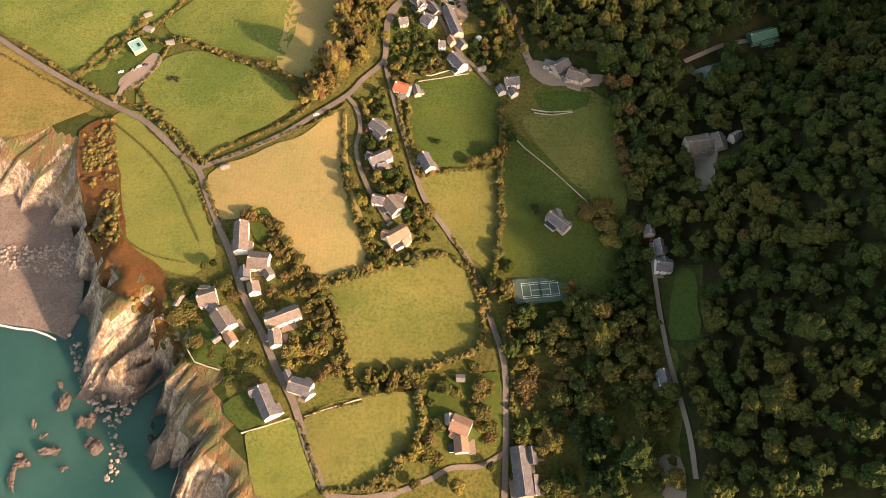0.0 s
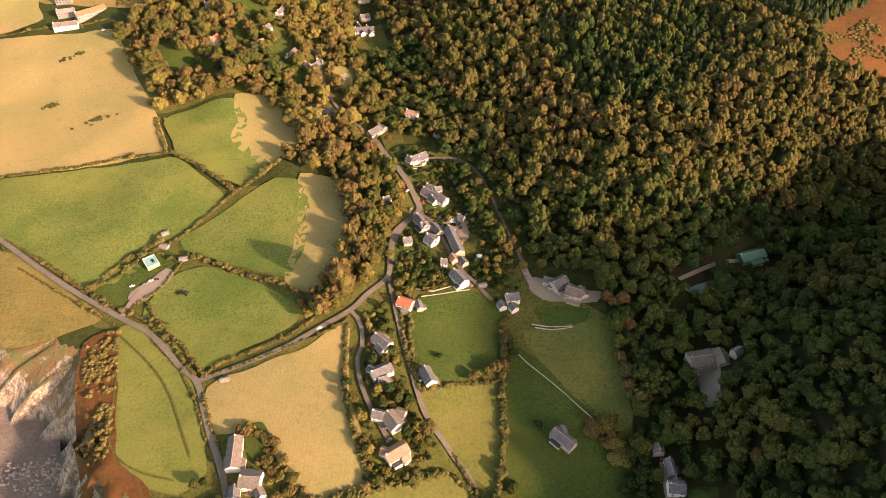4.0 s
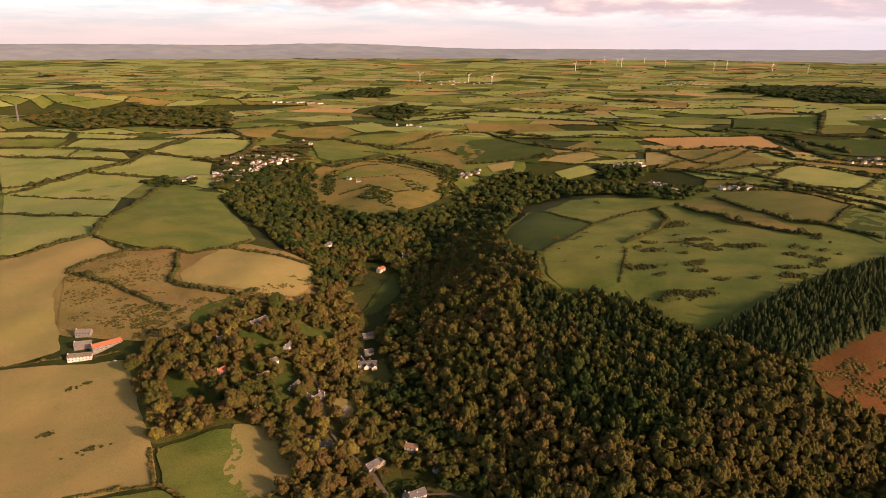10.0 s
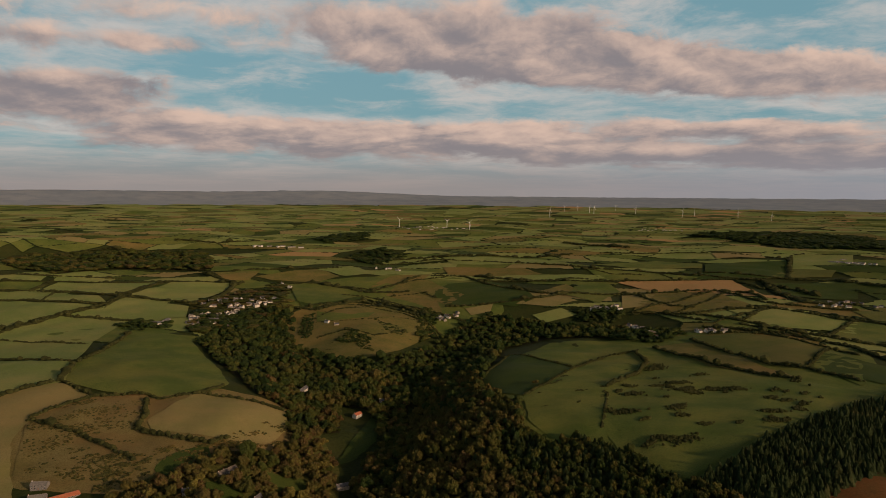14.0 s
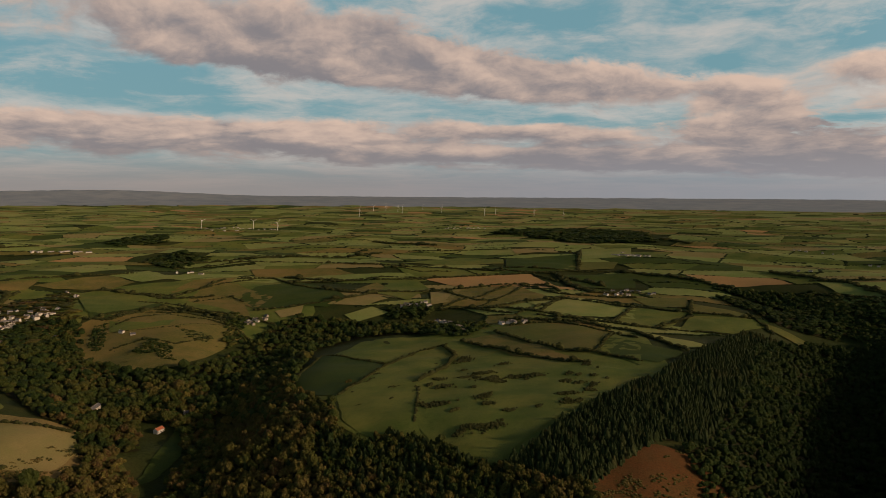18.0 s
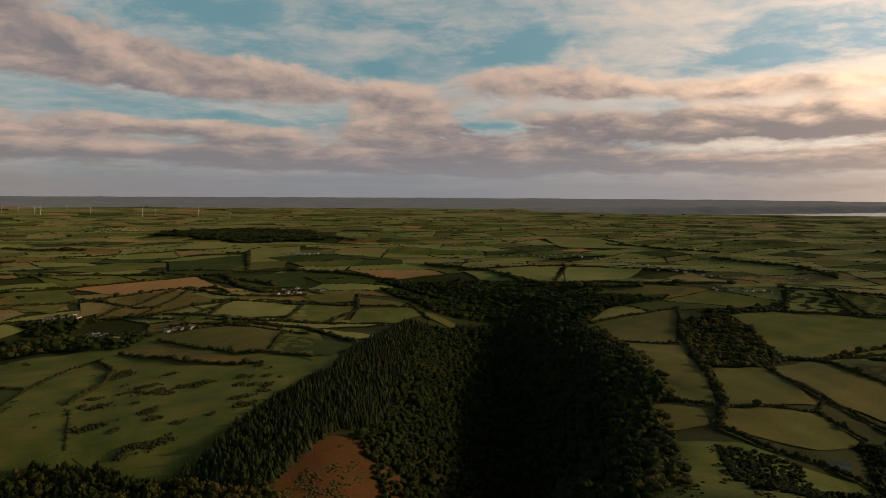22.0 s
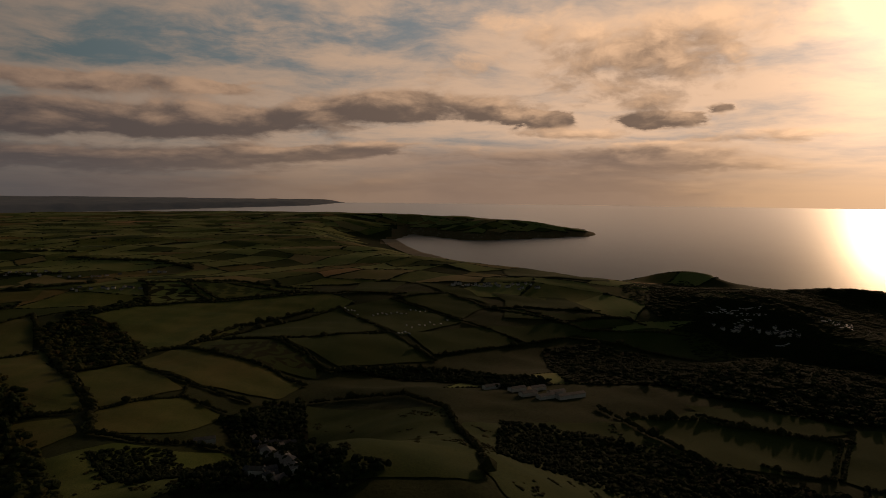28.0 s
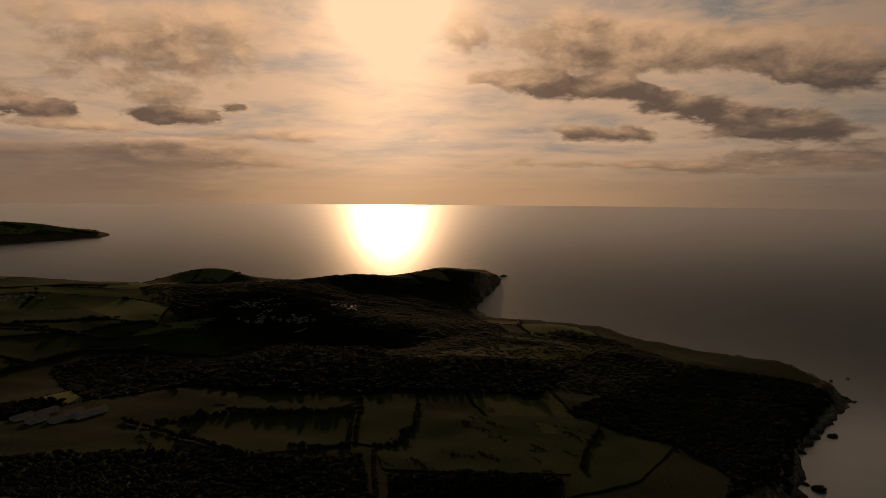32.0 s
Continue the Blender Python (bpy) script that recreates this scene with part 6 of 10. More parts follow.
field([(356, 668), (423, 705), (477, 724), (500, 706), (524, 664), (512, 631), (470, 606), (403, 604), (366, 630)], BRACKEN, 'rusty brown bracken on a steep slope')
field([(1734, 860), (1887, 764), (2118, 367), (1828, 314), (1605, 459), (1390, 488), (1338, 533), (1601, 722)], GRASS, 'green grazed pasture field inside hedges')
field([(1240, 530), (1370, 491), (1289, 304), (1211, 230), (1136, 251), (1139, 372)], OLIVE, 'olive-green grazed pasture inside hedges')
field([(1451, 466), (1445, 306), (1356, 229), (1269, 212), (1297, 323), (1373, 461)], LUSH, 'lush green grass field')
field([(1141, 574), (1234, 533), (1098, 391), (977, 463)], OLIVE, 'olive-green grazed pasture inside hedges')
field([(949, 458), (1059, 377), (1011, 306), (918, 332), (877, 391), (879, 440)], OLIVE, 'olive-green grazed pasture inside hedges')
field([(1359, 1022), (1699, 957), (1315, 745), (1236, 841)], OLIVE, 'olive-green grazed pasture inside hedges')
field([(1215, 812), (1296, 728), (1099, 573), (970, 487), (907, 536)], OLIVE, 'olive-green grazed pasture inside hedges')
field([(884, 541), (920, 478), (865, 441), (794, 467)], OLIVE, 'olive-green grazed pasture inside hedges')
field([(757, 453), (830, 370), (888, 241), (576, 156), (571, 347)], GRASS, 'green grazed pasture field inside hedges')
field([(2252, 781), (2284, 396), (2159, 374), (1986, 642)], GRASS, 'green grazed pasture field inside hedges')
# coast fields towards the sun: darker grass stands in for their backlit shade
field([(1472, 445), (1858, 251), (1584, 101), (1457, 336)], LUSH, 'lush green grass field')
field([(1382, 451), (1448, 311), (1317, 199), (1289, 319)], SHADED_PASTURE, 'coastal pasture with backlit shade in its green')
field([(1458, 313), (1555, 99), (1418, -1), (1334, 181)], LUSH, 'lush green grass field')
field([(1857, 244), (1974, 126), (1705, -68), (1540, 73)], LUSH, 'lush green grass field')
field([(1564, 62), (1668, -107), (1582, -190), (1449, -1)], LUSH, 'lush green grass field')
field([(1116, 205), (971, -17), (619, -46), (579, -34), (545, 74)], LUSH, 'lush green grass field')
field([(887, -37), (950, -255), (848, -333), (758, -268), (570, -62), (619, -46)], LUSH, 'lush green grass field')
field([(977, -269), (1001, -373), (935, -548), (848, -493), (861, -337)], LUSH, 'lush green grass field')
field([(998, -348), (1030, -442), (972, -577), (937, -480)], LUSH, 'lush green grass field')
field([(982, -592), (963, -679), (906, -650), (820, -549), (846, -496)], LUSH, 'lush green grass field')
field([(828, -526), (885, -646), (785, -943), (699, -815), (659, -734), (769, -497)], LUSH, 'lush green grass field')
field([(747, -869), (752, -904), (658, -969), (605, -814), (613, -673)], LUSH, 'lush green grass field')
# ---- woods ----
wood([(63, 506), (64, 432), (88, 408), (113, 397), (118, 358), (119, 326), (124, 294), (118, 256), (131, 233), (162, 227), (152, 175), (139, 163), (137, 84), (248, 75), (415, 499)], 9.2, 10, 'mixed green woodland on a steep valley side', tint=(0.12, 0.60), gaps=[[(178, 385), (189, 391), (206, 399), (219, 400), (218, 394), (203, 385), (187, 379)], [(167, 338), (204, 329), (203, 311), (180, 305), (176, 286), (166, 289)], [(180, 396), (218, 401), (213, 385), (178, 381)], [(219, 429), (256, 435), (254, 413), (217, 413)]], seed=11)
YOUNG = [(97, 940), (93, 805), (99, 700), (118, 614), (150, 578), (203, 584), (268, 609), (301, 648), (285, 727), (239, 821), (188, 882), (153, 878)]
wood([(52, 486), (37, 525), (28, 576), (18, 610), (-17, 688), (-39, 786), (-32, 1072), (2, 1274), (78, 1238), (89, 1118), (126, 978), (126, 907), (171, 825), (224, 823), (276, 747), (362, 655), (347, 626), (416, 607), (494, 616), (421, 468)], 8.0, 10, 'mixed autumn woodland on a hillside', tint=(0.46, 0.80), conifer=0.04, gaps=[YOUNG], seed=12)
wood(YOUNG, 6.6, 8.5, 'young mixed plantation in green and gold', tint=(0.12, 0.72), conifer=0.4, floor=False, seed=312)
wood([(276, 744), (307, 750), (402, 826), (585, 967), (715, 1018), (564, 762), (464, 728), (413, 700), (370, 678), (357, 656), (316, 666)], 4.9, 7.0, 'conifers', conifer=1.0, seed=13)
wood([(-373, 759), (-347, 808), (-300, 839), (-269, 888), (-209, 913), (-164, 1029), (-123, 938), (-103, 737), (-69, 639), (-59, 570), (-39, 512), (-51, 454), (-68, 390), (-97, 354), (-115, 367), (-103, 395), (-81, 451), (-90, 490), (-131, 533), (-157, 547), (-147, 581), (-167, 616), (-217, 651), (-248, 632), (-290, 617), (-325, 672)], 11, 11, 'garden and hedgerow trees in autumn leaf', tint=(0.40, 1.0), floor=False, gaps=[[(-321, 722), (-311, 730), (-276, 706), (-265, 677), (-288, 672), (-306, 690)], [(-261, 823), (-227, 822), (-203, 794), (-222, 791), (-250, 801)], [(-202, 870), (-153, 878), (-150, 850), (-190, 843)], [(-200, 717), (-184, 765), (-164, 718), (-174, 689)], [(-169, 680), (-151, 698), (-141, 651), (-158, 648)], [(-241, 759), (-232, 775), (-222, 745), (-228, 730)], [(-272, 701), (-258, 710), (-246, 671), (-255, 662)], [(-132, 718), (-106, 712), (-99, 673), (-109, 658)]], seed=14)
field([(-321, 722), (-311, 730), (-276, 706), (-265, 677), (-288, 672), (-306, 690)], LUSH, 'small lawn among village trees', lift=1.6)
field([(-261, 823), (-227, 822), (-203, 794), (-222, 791), (-250, 801)], LUSH, 'small lawn among village trees', lift=1.6)
field([(-202, 870), (-153, 878), (-150, 850), (-190, 843)], LUSH, 'small lawn among village trees', lift=1.6)
field([(-200, 717), (-184, 765), (-164, 718), (-174, 689)], LUSH, 'small lawn among village trees', lift=1.6)
field([(-169, 680), (-151, 698), (-141, 651), (-158, 648)], LUSH, 'small lawn among village trees', lift=1.6)
field([(-241, 759), (-232, 775), (-222, 745), (-228, 730)], LUSH, 'small lawn among village trees', lift=1.6)
field([(-272, 701), (-258, 710), (-246, 671), (-255, 662)], LUSH, 'small lawn among village trees', lift=1.6)
wood([(-279, 1207), (-238, 1296), (-111, 1341), (-38, 1297), (-32, 1072), (-39, 786), (-72, 772), (-99, 887), (-68, 1004), (-98, 1148), (-146, 1174), (-133, 1041), (-164, 1029), (-188, 970), (-214, 1035), (-214, 1088), (-271, 1122)], 9.5, 9, 'valley trees in autumn leaf', tint=(0.1, 0.9), seed=15)
wood([(-479, 1453), (-427, 1636), (-290, 1532), (-176, 1407), (-108, 1403), (4, 1527), (44, 1653), (149, 1810), (282, 1740), (462, 1645), (424, 1507), (252, 1555), (160, 1500), (97, 1223), (80, 1064), (135, 1024), (122, 923), (79, 944), (-34, 1163), (-97, 1261), (-191, 1209), (-212, 1115), (-266, 1114), (-360, 1255)], 13, 11, 'dark wooded combe', level=1, tint=(0.05, 0.6), seed=16)
wood([(1009, 1208), (1281, 1308), (1437, 1251), (1361, 1007), (1148, 767), (951, 552), (874, 525), (742, 460), (571, 347), (507, 609), (575, 667), (696, 834)], 10, 11, 'dark wooded valley', level=1, tint=(0.0, 0.28), seed=17)
wood([(285, 743), (413, 813), (604, 953), (792, 1112), (1082, 1316), (1117, 1255), (860, 998), (664, 848), (550, 727), (490, 738), (420, 699), (355, 666)], 6.2, 10, 'conifers', conifer=1.0, level=1, seed=18)
wood([(1507, 848), (1680, 849), (1601, 722), (1359, 553), (1234, 533), (1155, 592), (1334, 737)], 12, 8, 'scrubby dark plantation', level=1, seed=19)
wood([(-1643, 2796), (-2168, 3908), (-1294, 3909), (-923, 3040), (-804, 2612), (-1221, 2802), (-1287, 2495)], 30, 14, 'far dark wood', level=1, seed=20)
wood([(37, 199), (74, 214), (106, 205), (109, 174), (129, 147), (129, 110), (127, 85), (36, 89), (37, 148), (36, 169)], 10, 8, 'valley-floor trees and scrub', tint=(0.0, 0.7), floor=False, gaps=[[(38, 169), (71, 169), (70, 148), (38, 141)], [(48, 134), (71, 127), (65, 89), (54, 89)], [(100, 147), (125, 144), (124, 114), (96, 116)], [(44, 227), (75, 226), (74, 210), (43, 211)]], seed=21)
wood([(-54, 158), (-13, 166), (-15, 150), (-53, 144)], 6, 5, 'dense copse of low trees', tint=(0.4, 0.8), seed=22)
# ---- hedges ----
hedge([(-380, 455), (-341, 433), (-289, 397), (-251, 373), (-213, 361)], 3, 2.5, 23)
hedge([(-422, 537), (-340, 549), (-313, 556), (-262, 559)], 4.5, 3.5, 24)
hedge([(-282, 609), (-291, 609), (-268, 562), (-245, 548), (-204, 519), (-192, 504)], 5, 4, 25)
hedge([(-192, 504), (-220, 465), (-230, 451), (-253, 434), (-269, 410), (-286, 396)], 4.5, 3.5, 26)
hedge([(-192, 504), (-174, 525), (-157, 547)], 5, 4.5, 27)
hedge([(-215, 432), (-199, 425), (-178, 414), (-152, 401), (-138, 397), (-118, 385), (-108, 371)], 6, 5, 28)
hedge([(-108, 371), (-98, 366), (-112, 350), (-142, 334), (-163, 324), (-173, 312)], 4, 3, 29)
hedge([(-234, 381), (-221, 362), (-195, 338), (-173, 312)], 4, 3.5, 30)
hedge([(-249, 375), (-230, 363), (-204, 341), (-180, 312)], 3.5, 3, 31)
hedge([(-168, 312), (-139, 325), (-104, 342), (-80, 355), (-76, 360)], 3, 2.5, 32)
hedge([(-77, 358), (-74, 305), (-69, 281), (-56, 247), (-50, 231)], 4, 3.5, 33)
hedge([(-170, 297), (-160, 274), (-150, 256)], 3, 2.5, 34)
hedge([(-54, 229), (-75, 220), (-94, 222)], 5, 4, 35)
hedge([(-72, 218), (-50, 227), (-28, 235), (-2, 242)], 6, 5, 36)
hedge([(-2, 242), (12, 231), (20, 207), (21, 184)], 4, 3, 37)
hedge([(21, 180), (1, 169), (-13, 163), (-37, 159), (-53, 151)], 6, 5, 38)
hedge([(-78, 210), (-67, 183), (-62, 161), (-57, 148)], 5, 5, 39)
hedge([(-85, 129), (-79, 133), (-53, 140)], 1.5, 1.5, 40)
hedge([(-21, 146), (-17, 132), (-21, 116), (-35, 99), (-50, 91)], 6, 6, 41)
hedge([(-70, 89), (-50, 90), (-32, 92)], 4, 3, 42)
hedge([(-89, 128), (-80, 110), (-74, 93)], 2.5, 2, 43)
hedge([(39, 366), (39, 331), (36, 311), (35, 265), (29, 231)], 6, 5, 44)
hedge([(-20, 301), (2, 307), (36, 314)], 4, 3, 45)
hedge([(-32, 387), (-30, 350), (-27, 325), (-18, 302)], 4, 3.5, 46)
hedge([(39, 336), (81, 297), (112, 270)], 1.2, 1.3, 47)
hedge([(-45, 397), (-37, 365), (-33, 335), (-22, 302)], 4, 3.5, 48)
hedge([(-64, 363), (-55, 339), (-58, 305), (-45, 291)], 4, 4, 49)
hedge([(1, 255), (18, 227), (26, 199)], 3, 3, 50)
hedge([(38, 165), (37, 141), (37, 115)], 3, 3, 51)
hedge([(-360, 444), (-305, 406), (-263, 377)], 3, 2.5, 52)
hedge([(-354, 423), (-300, 389), (-255, 361)], 2.5, 2, 53)
hedge([(-222, 347), (-191, 317), (-175, 293), (-159, 260)], 2.5, 2, 54)
hedge([(-249, 440), (-219, 424), (-231, 394), (-242, 383)], 3, 3, 55)
hedge([(-289, 395), (-265, 430), (-244, 448)], 5, 3.5, 56)
hedge([(-673, 1020), (-626, 1062), (-580, 1116), (-608, 1217), (-601, 1246), (-606, 1342), (-623, 1483)], 7, 5, 57)
hedge([(-580, 1116), (-500, 1058), (-553, 982)], 5, 4, 58)
hedge([(-500, 1058), (-437, 1071), (-397, 1055), (-354, 1087), (-331, 1133)], 5, 4, 59)
hedge([(-548, 972), (-469, 939), (-406, 898), (-364, 864)], 6, 4, 60)
hedge([(-422, 1053), (-395, 987), (-395, 952), (-357, 934), (-282, 916), (-272, 937)], 6, 5, 61)
hedge([(-354, 1087), (-291, 1084), (-219, 1071)], 5, 4, 62)
hedge([(-839, 1301), (-713, 1265), (-610, 1232)], 5, 3, 63)
hedge([(-944, 1478), (-912, 1552), (-892, 1691), (-813, 1790), (-858, 2217), (-836, 2304)], 6, 4, 64)
hedge([(-892, 1691), (-787, 1664), (-676, 1618)], 5, 4, 65)
hedge([(-944, 1478), (-774, 1425), (-663, 1385)], 5, 3, 66)
hedge([(-1298, 2074), (-1016, 1910), (-837, 1828)], 5, 3, 67)
hedge([(-1186, 2145), (-910, 2017), (-601, 1834)], 6, 3, 68)
hedge([(-836, 2304), (-716, 2323), (-628, 2296)], 6, 3, 69)
hedge([(-525, 752), (-459, 768), (-390, 780)], 3, 2, 70)
hedge([(94, 1191), (158, 1377), (250, 1229)], 4, 3, 71)
hedge([(139, 1041), (192, 1112), (263, 1240), (334, 1333), (412, 1385)], 4, 3, 72)
hedge([(273, 1074), (353, 1189), (398, 1277), (398, 1374)], 5, 5, 73)
hedge([(448, 1395), (502, 1242), (556, 1142), (587, 1112)], 7, 5, 74)
hedge([(534, 1439), (562, 1322), (591, 1222), (638, 1180), (680, 1091)], 7, 5, 75)
hedge([(638, 1180), (762, 1335), (697, 1464), (588, 1480)], 6, 4, 76)
hedge([(762, 1335), (778, 1265)], 6, 4, 77)
hedge([(267, 1048), (234, 936), (223, 900)], 3, 2, 78)
hedge([(620, 2352), (817, 2386), (1047, 2442), (1046, 2212)], 7, 5, 79)
hedge([(506, 2037), (668, 2093), (845, 2123), (945, 2084), (914, 1914)], 8, 5, 80)
hedge([(511, 1772), (641, 1865), (834, 2095)], 7, 4, 81)
hedge([(622, 1692), (741, 1753), (850, 1779)], 7, 4, 82)
hedge([(1699, 957), (1459, 814), (1145, 598), (983, 475), (866, 425)], 8, 5, 83)
hedge([(866, 425), (848, 363), (892, 309), (888, 241)], 6, 5, 84)
hedge([(1227, 834), (1309, 736)], 5, 4, 85)
hedge([(898, 559), (951, 477)], 6, 5, 86)
hedge([(1155, 592), (1244, 537), (1338, 533), (1390, 488), (1602, 447), (1839, 316)], 7, 5, 87)
hedge([(1240, 530), (1158, 441), (1126, 367), (1092, 285)], 6, 4, 88)
hedge([(1370, 491), (1321, 385), (1289, 304), (1217, 224)], 7, 5, 89)
hedge([(1462, 470), (1466, 368), (1445, 306), (1356, 229)], 6, 4, 90)
hedge([(955, 461), (1061, 378), (1030, 304)], 5, 4, 91)
hedge([(1061, 378), (1125, 393)], 4, 3, 92)
hedge([(1749, 868), (1888, 757), (1979, 640), (2104, 364)], 7, 5, 93)
hedge([(2285, 810), (2134, 723), (1984, 634)], 7, 5, 94)
hedge([(2211, 889), (2337, 658), (2200, 381)], 8, 5, 95)
hedge([(1366, 500), (1445, 460), (1615, 385), (1757, 294), (1858, 251)], 8, 5, 96)
hedge([(1858, 251), (1555, 99), (1418, -1)], 6, 4, 97)
hedge([(1457, 336), (1368, 251), (1302, 187)], 6, 4, 98)
hedge([(1457, 336), (1555, 99)], 6, 4, 99)
hedge([(1974, 126), (1705, -68), (1586, -203)], 6, 4, 100)
hedge([(1449, -1), (1574, -189), (1650, -304)], 6, 4, 101)
hedge([(1302, 187), (1352, 75), (1354, -66)], 8, 7, 102)
hedge([(1132, 199), (1129, 117), (1089, 43), (971, -17), (778, -39), (604, -48)], 6, 5, 103)
hedge([(1000, -235), (955, -263), (904, -302), (850, -340)], 6, 5, 104)
hedge([(981, -270), (979, -365), (961, -453), (935, -548)], 6, 5, 105)
hedge([(935, -548), (848, -489)], 4, 3, 106)
hedge([(982, -592), (845, -498)], 4, 3, 107)
hedge([(924, -663), (873, -621), (820, -549), (830, -519)], 6, 4, 108)
hedge([(999, -374), (963, -445), (942, -568)], 5, 4, 109)
hedge([(830, -519), (706, -445)], 4, 3, 110)
hedge([(752, -904), (701, -811), (665, -765)], 5, 4, 111)
hedge([(866, -408), (842, -489)], 4, 3, 112)
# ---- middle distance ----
field([(-826, 2294), (-634, 2295), (-600, 2051), (-617, 1855), (-836, 1986)], LIT_PASTURE, 'yellow-green grazed pasture inside hedges, lightened for sun and haze')
field([(-824, 1921), (-606, 1800), (-560, 1642), (-670, 1620), (-856, 1692), (-814, 1812)], LIT_PASTURE, 'yellow-green grazed pasture inside hedges, lightened for sun and haze')
field([(-1196, 2317), (-842, 2313), (-869, 2192), (-875, 2003), (-1174, 2172)], LIT_PASTURE, 'yellow-green grazed pasture inside hedges, lightened for sun and haze')
field([(-1378, 2161), (-1196, 2147), (-904, 1961), (-832, 1854), (-986, 1905), (-1312, 2057)], LIT_PASTURE, 'yellow-green grazed pasture inside hedges, lightened for sun and haze')
field([(-1295, 2030), (-982, 1868), (-829, 1814), (-863, 1693), (-920, 1513), (-951, 1485)], LIT_PASTURE, 'yellow-green grazed pasture inside hedges, lightened for sun and haze')
field([(-1597, 2509), (-1297, 2438), (-1262, 2335), (-1509, 2370)], LIT_PASTURE, 'yellow-green grazed pasture inside hedges, lightened for sun and haze')
field([(-1266, 2454), (-1072, 2458), (-1042, 2346), (-1227, 2339)], LIT_PASTURE, 'yellow-green grazed pasture inside hedges, lightened for sun and haze')
field([(-1442, 2322), (-1243, 2317), (-1196, 2180), (-1395, 2189)], GRASS, 'green grazed pasture field inside hedges')
field([(-437, 2318), (-362, 2314), (-199, 2140), (-173, 2039), (-282, 1798), (-331, 1831)], LUSH, 'lush green grass field')
field([(-601, 2462), (-493, 2618), (-421, 2690), (-311, 2491), (-373, 2381), (-529, 2403)], ROUGH, 'rough tawny grass field')
field([(-421, 2690), (-311, 2861), (-196, 2548), (-290, 2487)], LIT_PASTURE, 'yellow-green grazed pasture inside hedges, lightened for sun and haze')
field([(-759, 2530), (-609, 2581), (-600, 2379), (-671, 2363)], ROUGH, 'rough tawny grass field')
field([(208, 2426), (270, 2222), (297, 1937), (228, 1875), (157, 1910), (50, 1902), (5, 2138), (60, 2302)], LUSH, 'lush green grass field')
field([(231, 1897), (346, 2043), (396, 1896), (328, 1850)], DRY, 'straw-coloured stubble field with faint mowing lines')
field([(340, 2110), (446, 2317), (452, 2167), (359, 2027)], ROUGH, 'rough tawny grass field')
field([(95, 1880), (171, 1905), (158, 1837), (106, 1810)], DRY, 'straw-coloured stubble field with faint mowing lines')
field([(490, 2350), (585, 2288), (577, 2124), (449, 1867), (384, 1992)], GRASS, 'green grazed pasture field inside hedges')
field([(273, 2587), (594, 2478), (608, 2379), (200, 2451)], LIT_PASTURE, 'yellow-green grazed pasture inside hedges, lightened for sun and haze')
field([(583, 2605), (791, 2615), (971, 2493), (744, 2394), (576, 2400)], GRASS, 'green grazed pasture field inside hedges')
field([(945, 2702), (1113, 2549), (1141, 2437), (941, 2465)], LUSH, 'lush green grass field')
field([(1163, 2991), (1541, 3042), (1267, 2498), (1132, 2460), (1040, 2672)], LUSH, 'lush green grass field')
field([(1759, 3424), (1998, 3331), (1736, 2891), (1472, 2861)], LIT_PASTURE, 'yellow-green grazed pasture inside hedges, lightened for sun and haze')
field([(1423, 2786), (1576, 2730), (1460, 2561), (1170, 2458)], OLIVE, 'olive-green grazed pasture inside hedges')
field([(1121, 2353), (1453, 2389), (1233, 2023), (1049, 2001), (1062, 2155)], LUSH, 'lush green grass field')
field([(730, 1726), (901, 1770), (989, 1619), (906, 1480), (790, 1548), (733, 1640)], LIT_PASTURE, 'yellow-green grazed pasture inside hedges, lightened for sun and haze')
field([(654, 1670), (715, 1628), (778, 1523), (728, 1470), (638, 1534)], GRASS, 'green grazed pasture field inside hedges')
field([(263, 1806), (340, 1832), (373, 1782), (282, 1740)], LIT_PASTURE, 'yellow-green grazed pasture inside hedges, lightened for sun and haze')
field([(631, 2821), (999, 3140), (1151, 2991), (1069, 2774), (768, 2753)], GRASS, 'green grazed pasture field inside hedges')
field([(1371, 3460), (1623, 3477), (1516, 3193), (1297, 3208)], DRY, 'straw-coloured stubble field with faint mowing lines')
field([(549, 2019), (664, 2078), (553, 1818), (492, 1805)], DRY, 'straw-coloured stubble field with faint mowing lines')
field([(-250, 3247), (7, 3259), (80, 3063), (-186, 3040)], LIT_PASTURE, 'yellow-green grazed pasture inside hedges, lightened for sun and haze')
field([(57, 3165), (511, 3186), (558, 2791), (99, 2915)], LIT_PASTURE, 'yellow-green grazed pasture inside hedges, lightened for sun and haze')
field([(52, 2862), (354, 2746), (409, 2545), (68, 2595)], ROUGH, 'rough tawny grass field')
field([(-131, 2464), (6, 2534), (-32, 2346), (-177, 2303)], ROUGH, 'rough tawny grass field')
field([(-340, 1696), (-347, 1792), (-310, 1826), (-266, 1878), (-213, 1936), (-149, 1917), (-85, 1849), (-24, 1754), (17, 1685), (3, 1600), (-22, 1563), (-63, 1482), (-106, 1424), (-157, 1412), (-201, 1396), (-243, 1450), (-285, 1520), (-316, 1595)], ROUGH, 'tawny spur of rough grass between two wooded valleys')
field([(-109, 2472), (5, 2358), (101, 2080), (49, 1921), (-29, 2161), (-172, 2281)], ROUGH, 'rough tawny grass field')
field([(-190, 2281), (-104, 2337), (20, 2026), (33, 1823), (-55, 1892)], ROUGH, 'rough tawny grass field')
field([(1060, 1763), (1254, 1786), (1136, 1594), (1041, 1635)], OLIVE, 'olive-green grazed pasture inside hedges')
field([(1188, 1659), (1232, 1498), (1188, 1444), (1102, 1539)], OLIVE, 'olive-green grazed pasture inside hedges')
